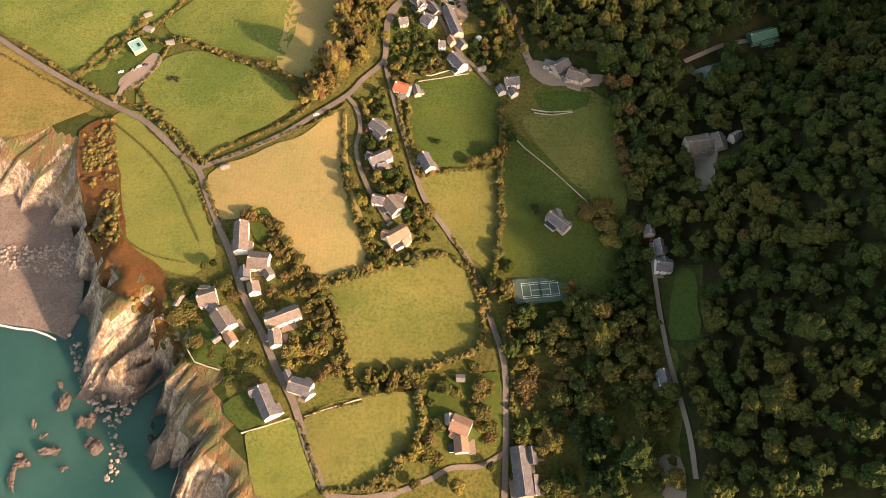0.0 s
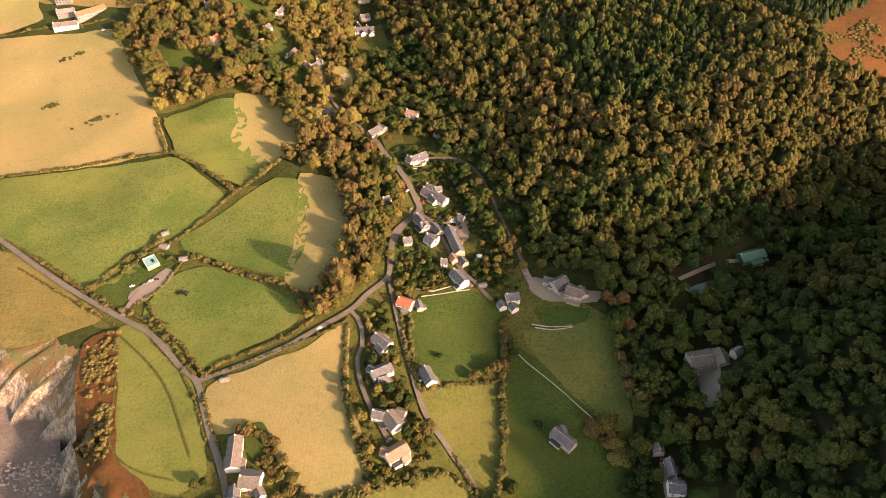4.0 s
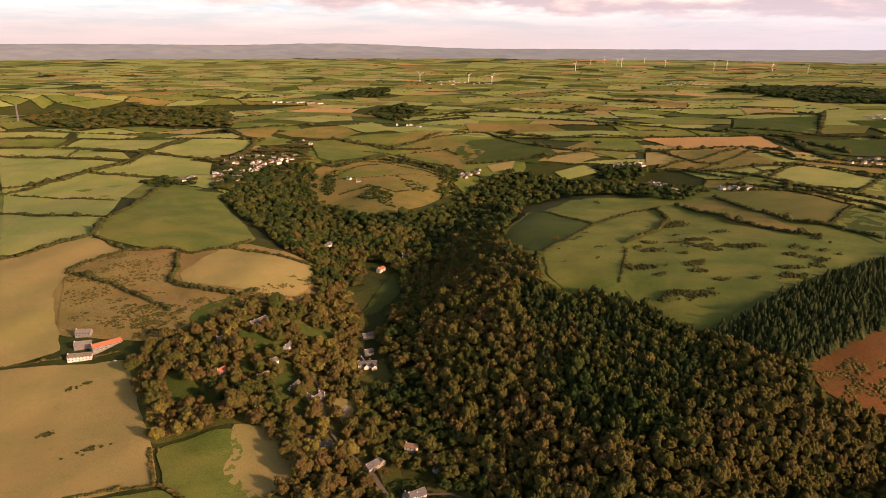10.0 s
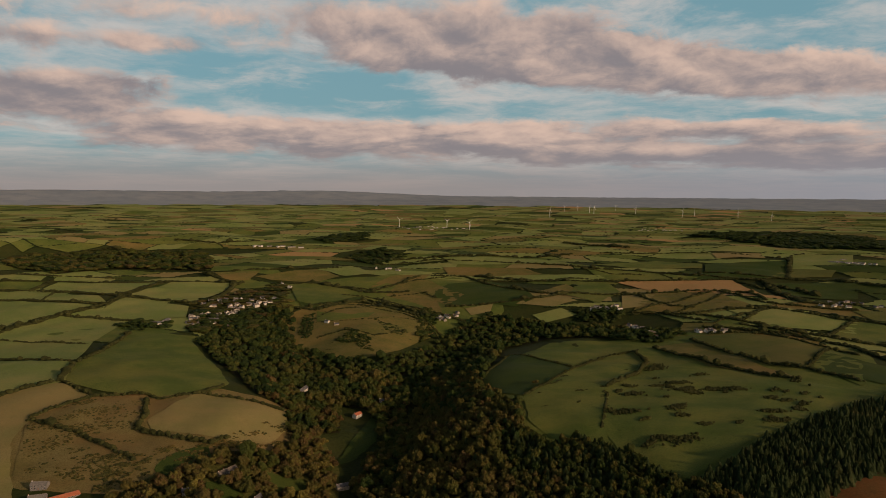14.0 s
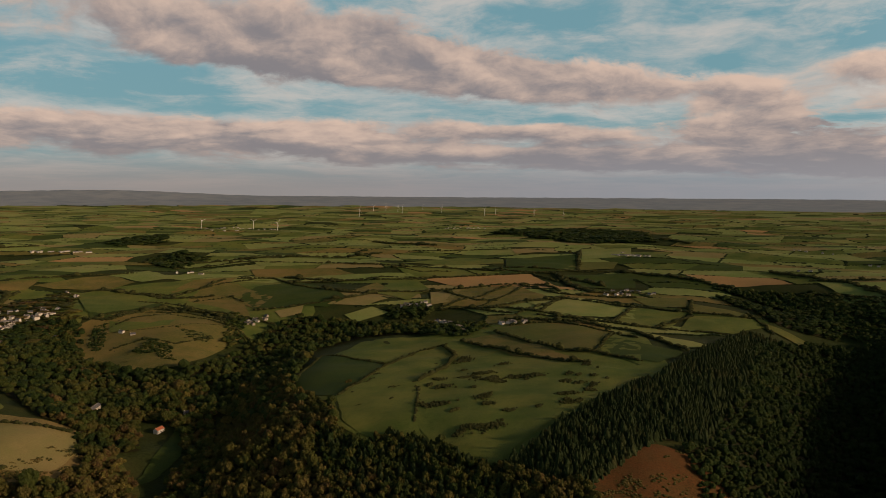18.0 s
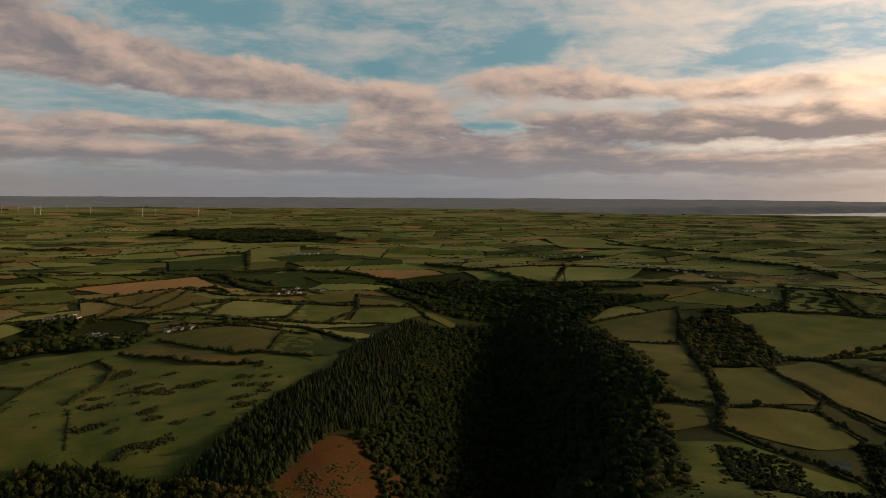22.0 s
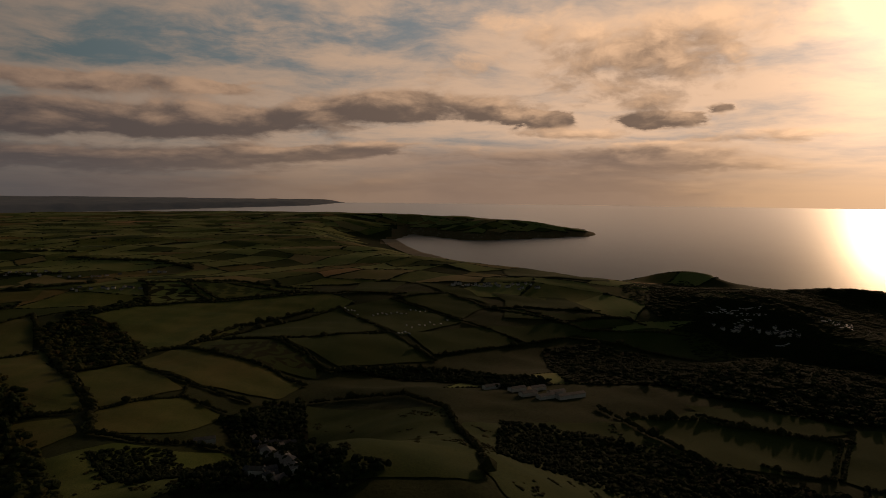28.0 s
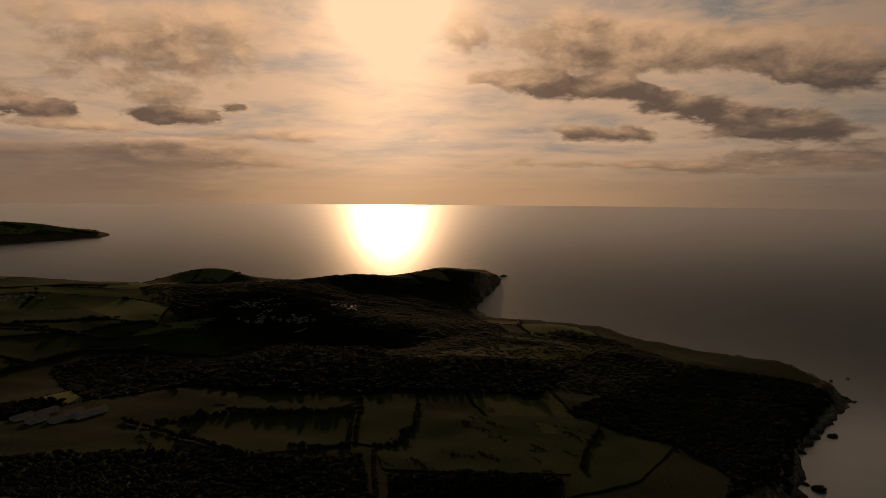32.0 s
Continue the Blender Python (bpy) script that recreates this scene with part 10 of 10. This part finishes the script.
house(-24.5, 465.1, -60, 17.0, 8.0, roof='slate', wall='white')
house(-15.2, 444.6, -26, 10.4, 8.0, roof='slate', wall='white')
house(-55.9, 490.8, 35, 6.8, 7.0, roof='pale', wall='white')
house(-115.0, 1125.7, 56, 14.4, 8.0, roof='tile', wall='white')
house(-78.0, 1187.7, 7, 11.2, 7.0, roof='slate', wall='white')
house(-218.5, 1215.2, 76, 32.9, 8.0, roof='slate', wall='white')
house(-450.6, 814.4, 4, 18.4, 9.0, roof='tin', wall='tin')
house(-441.3, 791.4, 18, 19.0, 9.0, roof='tin', wall='tin')
house(-434.6, 769.2, 16, 26.1, 8.0, roof='pale', wall='white')
house(-413.8, 792.8, 42, 34.1, 10.0, roof='tile', wall='tin')
house(-37.2, 546.1, -42, 7.3, 6.0, roof='slate', wall='white', chimneys=1, eaves=4.2, rise=2.4)
house(-25.8, 550.1, 33, 8.6, 6.0, roof='slate', wall='white', chimneys=1, eaves=4.2, rise=2.4)
house(-18.1, 511.6, -28, 7.0, 6.0, roof='slate', wall='white', chimneys=1, eaves=4.2, rise=2.4)
house(-6.4, 494.3, -49, 7.7, 6.0, roof='pale', wall='white', chimneys=1, eaves=4.2, rise=2.4)
house(-11.0, 509.7, 20, 6.4, 5.0, roof='slate', wall='stone', chimneys=1, eaves=4.2, rise=2.4)
house(-34.9, 441.8, 19, 5.7, 6.0, roof='slate', wall='stone', chimneys=1, eaves=4.2, rise=2.4)
house(9.1, 471.8, -34, 5.7, 5.0, roof='slate', wall='stone', chimneys=1, eaves=4.2, rise=2.4)
house(-21.7, 461.0, -43, 5.3, 5.0, roof='slate', wall='white', chimneys=1, eaves=4.2, rise=2.4)
house(-67.0, 598.4, -41, 9.6, 7.0, roof='slate', wall='stone', chimneys=1, eaves=4.2, rise=2.4)
house(-51.7, 486.0, -56, 4.0, 4.0, roof='pale', wall='white', chimneys=1, eaves=4.2, rise=2.4)
house(2.2, 422.0, -66, 6.5, 5.0, roof='brown', wall='stone', chimneys=1, eaves=4.2, rise=2.4)
house(-14.6, 495.1, -63, 7.9, 6.0, roof='slate', wall='white', chimneys=1, eaves=4.2, rise=2.4)
house(-245.8, 844.1, -58, 13.4, 6.0, roof='pale', wall='white', chimneys=1, eaves=4.2, rise=2.4)
house(-206.3, 766.1, 89, 17.7, 5.0, roof='brown', wall='white', chimneys=1, eaves=4.2, rise=2.4)
house(-171.6, 721.7, 81, 11.7, 5.0, roof='pale', wall='white', chimneys=1, eaves=4.2, rise=2.4)
house(-105.2, 800.1, -69, 25.9, 6.0, roof='slate', wall='white', chimneys=1, eaves=4.2, rise=2.4)
house(-94.7, 795.5, -67, 20.4, 6.0, roof='slate', wall='white', chimneys=1, eaves=4.2, rise=2.4)
house(-142.4, 717.0, -4, 6.3, 5.0, roof='slate', wall='white', chimneys=1, eaves=4.2, rise=2.4)
house(-153.7, 705.8, -28, 6.0, 5.0, roof='pale', wall='white', chimneys=1, eaves=4.2, rise=2.4)
house(-113.1, 687.5, 61, 8.3, 5.0, roof='slate', wall='stone', chimneys=1, eaves=4.2, rise=2.4)
# the ground already laid out
TAKEN = [
    [(91, 1169), (141, 1312), (255, 1492), (431, 1480), (558, 1505), (683, 1416), (823, 1331), (684, 997), (616, 980), (434, 855), (331, 771), (276, 745), (247, 795), (212, 864), (170, 864), (126, 935), (92, 1040)],
    [(-447, 2019), (-380, 2425), (-191, 2472), (5, 2593), (195, 2406), (196, 1853), (139, 1681), (29, 1567), (-26, 1864), (-159, 2043), (-299, 1898), (-348, 1831), (-336, 1621), (-386, 1611)],
    [(-573, 981), (-496, 1064), (-327, 1120), (-209, 1092), (-176, 893), (-246, 830), (-313, 796), (-393, 805), (-491, 819)],
    [(-127, 946), (-107, 1030), (-88, 1139), (-74, 1129), (-81, 1020), (-109, 957)],
    [(-673, 1020), (-575, 1104), (-500, 1058), (-553, 982), (-545, 916), (-507, 845), (-467, 784), (-525, 752)],
    [(-576, 1115), (-612, 1248), (-600, 1302), (-618, 1385), (-606, 1486), (-494, 1449), (-368, 1235), (-326, 1144), (-342, 1109), (-401, 1067), (-494, 1082)],
    [(-548, 972), (-501, 1045), (-433, 1060), (-406, 1032), (-387, 952), (-384, 899), (-359, 850), (-400, 823), (-493, 838)],
    [(-388, 978), (-354, 1087), (-219, 1075), (-207, 1008), (-220, 946), (-272, 937), (-371, 952)],
    [(-822, 1274), (-613, 1227), (-573, 1110), (-682, 1036)],
    [(-944, 1478), (-922, 1503), (-892, 1691), (-681, 1630), (-666, 1418), (-613, 1239), (-845, 1311)],
    [(-330, 850), (-319, 885), (-290, 914), (-272, 876), (-286, 847), (-318, 833)],
    [(94, 1191), (158, 1377), (252, 1235), (181, 1099), (139, 1041), (92, 1093)],
    [(175, 1342), (328, 1455), (428, 1443), (391, 1389), (255, 1252)],
    [(143, 1040), (246, 1206), (347, 1342), (393, 1278), (357, 1202), (273, 1074), (233, 899), (211, 861), (165, 884), (138, 934)],
    [(270, 1060), (411, 1271), (559, 1149), (609, 1070), (633, 1008), (485, 901), (382, 830), (283, 752), (233, 832), (226, 900)],
    [(451, 1406), (544, 1420), (576, 1187), (592, 1123), (496, 1227)],
    [(542, 1445), (665, 1470), (761, 1344), (630, 1184), (573, 1226)],
    [(761, 1323), (746, 1208), (667, 1068), (653, 1192)],
    [(620, 2352), (1035, 2413), (963, 2035), (945, 2084), (677, 2121)],
    [(643, 2065), (834, 2095), (826, 1788), (658, 1682), (511, 1772)],
    [(1734, 860), (1887, 764), (2118, 367), (1828, 314), (1605, 459), (1390, 488), (1338, 533), (1601, 722)],
    [(1240, 530), (1370, 491), (1289, 304), (1211, 230), (1136, 251), (1139, 372)],
    [(1451, 466), (1445, 306), (1356, 229), (1269, 212), (1297, 323), (1373, 461)],
    [(1141, 574), (1234, 533), (1098, 391), (977, 463)],
    [(949, 458), (1059, 377), (1011, 306), (918, 332), (877, 391), (879, 440)],
    [(1359, 1022), (1699, 957), (1315, 745), (1236, 841)],
    [(1215, 812), (1296, 728), (1099, 573), (970, 487), (907, 536)],
    [(884, 541), (920, 478), (865, 441), (794, 467)],
    [(2252, 781), (2284, 396), (2159, 374), (1986, 642)],
    [(1472, 445), (1858, 251), (1584, 101), (1457, 336)],
    [(1382, 451), (1448, 311), (1317, 199), (1289, 319)],
    [(1458, 313), (1555, 99), (1418, -1), (1334, 181)],
    [(1857, 244), (1974, 126), (1705, -68), (1540, 73)],
    [(1564, 62), (1668, -107), (1582, -190), (1449, -1)],
    [(977, -269), (1001, -373), (935, -548), (848, -493), (861, -337)],
    [(998, -348), (1030, -442), (972, -577), (937, -480)],
    [(982, -592), (963, -679), (906, -650), (820, -549), (846, -496)],
    [(828, -526), (885, -646), (785, -943), (699, -815), (659, -734), (769, -497)],
    [(747, -869), (752, -904), (658, -969), (605, -814), (613, -673)],
    [(-261, 823), (-227, 822), (-203, 794), (-222, 791), (-250, 801)],
    [(-202, 870), (-153, 878), (-150, 850), (-190, 843)],
    [(-826, 2294), (-634, 2295), (-600, 2051), (-617, 1855), (-836, 1986)],
    [(-824, 1921), (-606, 1800), (-560, 1642), (-670, 1620), (-856, 1692), (-814, 1812)],
    [(-1196, 2317), (-842, 2313), (-869, 2192), (-875, 2003), (-1174, 2172)],
    [(-1378, 2161), (-1196, 2147), (-904, 1961), (-832, 1854), (-986, 1905), (-1312, 2057)],
    [(-1295, 2030), (-982, 1868), (-829, 1814), (-863, 1693), (-920, 1513), (-951, 1485)],
    [(-1597, 2509), (-1297, 2438), (-1262, 2335), (-1509, 2370)],
    [(-1266, 2454), (-1072, 2458), (-1042, 2346), (-1227, 2339)],
    [(-1442, 2322), (-1243, 2317), (-1196, 2180), (-1395, 2189)],
    [(-437, 2318), (-362, 2314), (-199, 2140), (-173, 2039), (-282, 1798), (-331, 1831)],
    [(-601, 2462), (-493, 2618), (-421, 2690), (-311, 2491), (-373, 2381), (-529, 2403)],
    [(-421, 2690), (-311, 2861), (-196, 2548), (-290, 2487)],
    [(-759, 2530), (-609, 2581), (-600, 2379), (-671, 2363)],
    [(208, 2426), (270, 2222), (297, 1937), (228, 1875), (157, 1910), (50, 1902), (5, 2138), (60, 2302)],
    [(231, 1897), (346, 2043), (396, 1896), (328, 1850)],
    [(340, 2110), (446, 2317), (452, 2167), (359, 2027)],
    [(95, 1880), (171, 1905), (158, 1837), (106, 1810)],
    [(490, 2350), (585, 2288), (577, 2124), (449, 1867), (384, 1992)],
    [(273, 2587), (594, 2478), (608, 2379), (200, 2451)],
    [(583, 2605), (791, 2615), (971, 2493), (744, 2394), (576, 2400)],
    [(945, 2702), (1113, 2549), (1141, 2437), (941, 2465)],
    [(1163, 2991), (1541, 3042), (1267, 2498), (1132, 2460), (1040, 2672)],
    [(1759, 3424), (1998, 3331), (1736, 2891), (1472, 2861)],
    [(1423, 2786), (1576, 2730), (1460, 2561), (1170, 2458)],
    [(1121, 2353), (1453, 2389), (1233, 2023), (1049, 2001), (1062, 2155)],
    [(730, 1726), (901, 1770), (989, 1619), (906, 1480), (790, 1548), (733, 1640)],
    [(654, 1670), (715, 1628), (778, 1523), (728, 1470), (638, 1534)],
    [(263, 1806), (340, 1832), (373, 1782), (282, 1740)],
    [(631, 2821), (999, 3140), (1151, 2991), (1069, 2774), (768, 2753)],
    [(1371, 3460), (1623, 3477), (1516, 3193), (1297, 3208)],
    [(549, 2019), (664, 2078), (553, 1818), (492, 1805)],
    [(-250, 3247), (7, 3259), (80, 3063), (-186, 3040)],
    [(57, 3165), (511, 3186), (558, 2791), (99, 2915)],
    [(52, 2862), (354, 2746), (409, 2545), (68, 2595)],
    [(-131, 2464), (6, 2534), (-32, 2346), (-177, 2303)],
    [(-340, 1696), (-347, 1792), (-310, 1826), (-266, 1878), (-213, 1936), (-149, 1917), (-85, 1849), (-24, 1754), (17, 1685), (3, 1600), (-22, 1563), (-63, 1482), (-106, 1424), (-157, 1412), (-201, 1396), (-243, 1450), (-285, 1520), (-316, 1595)],
    [(-109, 2472), (5, 2358), (101, 2080), (49, 1921), (-29, 2161), (-172, 2281)],
    [(-190, 2281), (-104, 2337), (20, 2026), (33, 1823), (-55, 1892)],
    [(1060, 1763), (1254, 1786), (1136, 1594), (1041, 1635)],
    [(1188, 1659), (1232, 1498), (1188, 1444), (1102, 1539)],
    [(1069, 1500), (1206, 1443), (1187, 1376), (1040, 1305), (925, 1341)],
    [(1205, 1430), (1255, 1302), (1190, 1271), (1181, 1358)],
    [(976, 1624), (1084, 1533), (941, 1387), (890, 1376), (836, 1451)],
    [(793, 1688), (987, 1660), (840, 1507), (690, 1549)],
    [(842, 1304), (893, 1177), (816, 1165), (812, 1341)],
    [(727, 1295), (796, 1137), (703, 1071), (650, 1189)],
    [(3562, 2961), (3992, 2963), (3259, 1977), (3174, 2513)],
    [(1849, 1919), (2245, 1777), (1844, 1506), (1742, 1724)],
    [(2261, 1775), (2511, 1561), (2088, 1400), (1871, 1456)],
    [(2137, 1339), (2520, 1374), (2251, 1079)],
    [(2185, 878), (2260, 801), (2000, 647), (1903, 763)],
    [(1863, 1335), (2091, 1139), (1891, 1067), (1759, 1261)],
    [(1612, 1811), (1703, 1685), (1631, 1551), (1590, 1549)],
    [(2150, 1089), (2296, 961), (2209, 924), (2101, 1045)],
    [(2152, -170), (2121, -388), (1906, -425), (1919, -229)],
    [(1683, -323), (1777, -554), (1785, -672), (1646, -735), (1594, -589), (1655, -438)],
    [(1668, -107), (1742, -320), (1739, -403), (1657, -305), (1593, -204)],
    [(2074, 116), (2106, -49), (1901, -136), (1746, -69), (1939, 78)],
    [(2428, 252), (2389, 96), (2071, 132), (2050, 245)],
    [(2391, 77), (2172, -103), (1954, -155), (2103, -33)],
    [(2235, 753), (2327, 536), (2102, 351), (2021, 609), (2058, 653)],
    [(2186, 900), (2216, 755), (1991, 632), (1944, 786)],
    [(2351, 1430), (2173, 1031), (2076, 1018), (2074, 1262)],
    [(2160, -791), (2118, -945), (2084, -931), (2058, -787)],
    [(2979, -281), (3996, -854), (2447, -602), (2545, -261)],
    [(2048, -202), (1963, -337), (1907, -291), (1920, -189)],
    [(1883, -185), (1830, -349), (1840, -465), (1762, -313), (1770, -173)],
    [(1755, -334), (1824, -487), (1782, -502), (1721, -362)],
    [(1027, -367), (1009, -524), (982, -592), (963, -501), (1001, -392)],
    [(980, -358), (932, -551), (856, -498), (876, -405), (917, -358)],
    [(1328, -1158), (1209, -1296), (1079, -1249), (1223, -1137)],
    [(1126, -780), (1168, -925), (1131, -925), (1118, -801)],
    [(-282, 1786), (-190, 1728), (-137, 1792), (-147, 1709), (-213, 1683), (-267, 1685)],
    [(-450, 2305), (-387, 2347), (-186, 2132), (-244, 1944), (-309, 1865), (-352, 1895)],
    [(-253, 2126), (-139, 2319), (-104, 2274), (-130, 2104), (-19, 1939), (4, 1854), (-57, 1918), (-156, 2000)],
]
WOODS = [
    [(63, 506), (64, 432), (88, 408), (113, 397), (118, 358), (119, 326), (124, 294), (118, 256), (131, 233), (162, 227), (152, 175), (139, 163), (137, 84), (248, 75), (415, 499)],
    [(52, 486), (37, 525), (28, 576), (18, 610), (-17, 688), (-39, 786), (-32, 1072), (2, 1274), (78, 1238), (89, 1118), (126, 978), (126, 907), (171, 825), (224, 823), (276, 747), (362, 655), (347, 626), (416, 607), (494, 616), (421, 468)],
    [(276, 744), (307, 750), (402, 826), (585, 967), (715, 1018), (564, 762), (464, 728), (413, 700), (370, 678), (357, 656), (316, 666)],
    [(-373, 759), (-347, 808), (-300, 839), (-269, 888), (-209, 913), (-164, 1029), (-123, 938), (-103, 737), (-69, 639), (-59, 570), (-39, 512), (-51, 454), (-68, 390), (-97, 354), (-115, 367), (-103, 395), (-81, 451), (-90, 490), (-131, 533), (-157, 547), (-147, 581), (-167, 616), (-217, 651), (-248, 632), (-290, 617), (-325, 672)],
    [(-279, 1207), (-238, 1296), (-111, 1341), (-38, 1297), (-32, 1072), (-39, 786), (-72, 772), (-99, 887), (-68, 1004), (-98, 1148), (-146, 1174), (-133, 1041), (-164, 1029), (-188, 970), (-214, 1035), (-214, 1088), (-271, 1122)],
    [(-479, 1453), (-427, 1636), (-290, 1532), (-176, 1407), (-108, 1403), (4, 1527), (44, 1653), (149, 1810), (282, 1740), (462, 1645), (424, 1507), (252, 1555), (160, 1500), (97, 1223), (80, 1064), (135, 1024), (122, 923), (79, 944), (-34, 1163), (-97, 1261), (-191, 1209), (-212, 1115), (-266, 1114), (-360, 1255)],
    [(1009, 1208), (1281, 1308), (1437, 1251), (1361, 1007), (1148, 767), (951, 552), (874, 525), (742, 460), (571, 347), (507, 609), (575, 667), (696, 834)],
    [(285, 743), (413, 813), (604, 953), (792, 1112), (1082, 1316), (1117, 1255), (860, 998), (664, 848), (550, 727), (490, 738), (420, 699), (355, 666)],
    [(1507, 848), (1680, 849), (1601, 722), (1359, 553), (1234, 533), (1155, 592), (1334, 737)],
    [(-1643, 2796), (-2168, 3908), (-1294, 3909), (-923, 3040), (-804, 2612), (-1221, 2802), (-1287, 2495)],
    [(37, 199), (74, 214), (106, 205), (109, 174), (129, 147), (129, 110), (127, 85), (36, 89), (37, 148), (36, 169)],
    [(-54, 158), (-13, 166), (-15, 150), (-53, 144)],
    [(824, -900), (877, -1117), (903, -1342), (884, -1454), (776, -1559), (669, -1551), (579, -1204), (492, -1020), (509, -875), (551, -954), (654, -978), (731, -935)],
    [(1555, -274), (1615, -478), (1179, -524), (1111, -744), (1060, -955), (988, -1077), (888, -911), (989, -662), (1073, -402), (1224, -231)],
    [(748, -492), (713, -615), (648, -710), (625, -654), (701, -462)],
    [(914, -85), (895, -229), (866, -338), (803, -484), (707, -442), (701, -64)],
    [(1000, 304), (1141, 209), (599, 101), (570, 31), (523, 71), (558, 211), (898, 252)],
    [(1319, 189), (1366, 76), (1354, -66), (1117, -189), (1078, -114), (1287, 71)],
    [(789, 392), (852, 321), (589, 99), (611, 172), (666, 305)],
    [(1662, -762), (1587, -1020), (987, -640), (1009, -516), (1078, -418)],
    [(1561, -238), (1660, -386), (1287, -549), (1101, -427), (1122, -208)],
    [(1003, 303), (1105, 258), (1144, 209), (1019, 191), (1010, 248)],
    [(1384, 1821), (1439, 1616), (1567, 1502), (1369, 1354), (1251, 1405), (1321, 1684)],
    [(-701, 1573), (-642, 1614), (-567, 1586), (-561, 1533), (-622, 1501)],
    [(-507, 1484), (-533, 1680), (-467, 1789), (-404, 1830), (-335, 1773), (-297, 1571), (-412, 1578)],
    [(349, 1802), (485, 1832), (494, 1759), (440, 1709), (365, 1740)],
    [(391, 1617), (517, 1610), (551, 1494), (474, 1438), (385, 1494)],
    [(-717, 4369), (-433, 5106), (-373, 4398), (-577, 4113)],
    [(2041, 4307), (2702, 5041), (2942, 4866), (2210, 3648), (1859, 3735)],
    [(-388, 3324), (-223, 3645), (-97, 3305), (-232, 3011)],
    [(1725, 4789), (2542, 5371), (2917, 4640), (2378, 3664), (1942, 4107)],
    [(1689, 886), (2016, 809), (1877, 768), (1674, 830)],
    [(-183, 1602), (-164, 1581), (-128, 1511), (-114, 1450), (-144, 1466), (-169, 1525)],
    [(-130, 1694), (-101, 1673), (-65, 1641), (-46, 1603), (-66, 1573), (-97, 1599)],
    [(-226, 1444), (-196, 1447), (-189, 1414), (-216, 1410)],
    [(-311, 1771), (-286, 1779), (-261, 1587), (-273, 1556), (-298, 1612)],
    [(-411, 1816), (-362, 1845), (-325, 1620), (-272, 1481), (-199, 1383), (-248, 1343), (-313, 1447), (-392, 1635)],
    [(-620, 1856), (-569, 2054), (-495, 2420), (-355, 1831), (-367, 1642), (-430, 1488), (-518, 1541)],
    [(1042, 1199), (1099, 1225), (767, 848), (539, 606), (509, 609), (533, 645), (514, 690), (556, 725), (668, 847)],
    [(508, 716), (571, 730), (575, 684), (519, 608), (477, 616), (483, 654)],
    [(-103, 737), (-71, 758), (-35, 772), (-17, 688), (18, 610), (28, 576), (37, 525), (52, 486), (61, 448), (46, 430), (29, 456), (16, 485), (1, 547), (-21, 581), (-55, 598), (-69, 639)],
    [(-151, 269), (-121, 271), (-103, 243), (-86, 218), (-66, 195), (-61, 165), (-79, 143), (-102, 164), (-132, 210), (-146, 230)],
    [(-178, 209), (-169, 218), (-137, 218), (-130, 194), (-115, 160), (-98, 136), (-121, 136), (-138, 160), (-160, 170)],
    [(-13, 161), (33, 177), (30, 114), (-13, 103), (-19, 129)],
    [(-101, 359), (-81, 373), (-59, 419), (-47, 450), (-62, 493), (-89, 492), (-81, 429), (-99, 384)],
    [(24, 231), (39, 235), (45, 199), (40, 169), (33, 184)],
    [(36, 169), (71, 169), (68, 88), (39, 89)],
    [(80, 290), (114, 272), (117, 235), (93, 256)],
    [(118, 272), (133, 271), (131, 233), (128, 196), (128, 165), (129, 123), (114, 111), (107, 150), (104, 197), (106, 231)],
    [(-23, 416), (-2, 409), (-5, 393), (-23, 389)],
    [(-50, 558), (-24, 573), (-25, 561), (-41, 521)],
    [(-26, 437), (-10, 425), (1, 413), (-12, 413), (-24, 425)],
    [(-18, 492), (2, 497), (8, 477), (-10, 476)],
    [(7, 439), (18, 436), (28, 396), (19, 406)],
]
MOOR = [[(2341, -604), (2772, -865), (2859, -1011), (2208, -931), (2560, -1343), (2562, -1681), (2597, -1960), (1123, -858), (1127, -698), (1148, -609), (1288, -559), (1731, -617), (1854, -596), (2069, -578)],
        [(2170, -854), (2376, -1333), (2526, -1997), (2320, -1988), (1942, -1612), (1333, -1240), (1305, -1418), (1230, -1561), (959, -1424), (751, -1533), (617, -1311), (727, -1269), (902, -984), (990, -663), (1112, -515), (1658, -622), (1866, -671)]]
wood(MOOR[0], 12, 2.6, 'dark gorse and heather on the open hill', tint=(0.0, 0.2), level=-1, floor=False, seed=351)
wood(MOOR[1], 11, 2.5, 'dark gorse and heather above the cliffs', tint=(0.0, 0.2), level=-1, floor=False, seed=352)
far_fields(TAKEN + MOOR, WOODS, 1180, 8500, 90, 120, 235.0, 165.0, 77)
far_fields([], [], 8400, 12800, 70, 70, 420.0, 330.0, 78)
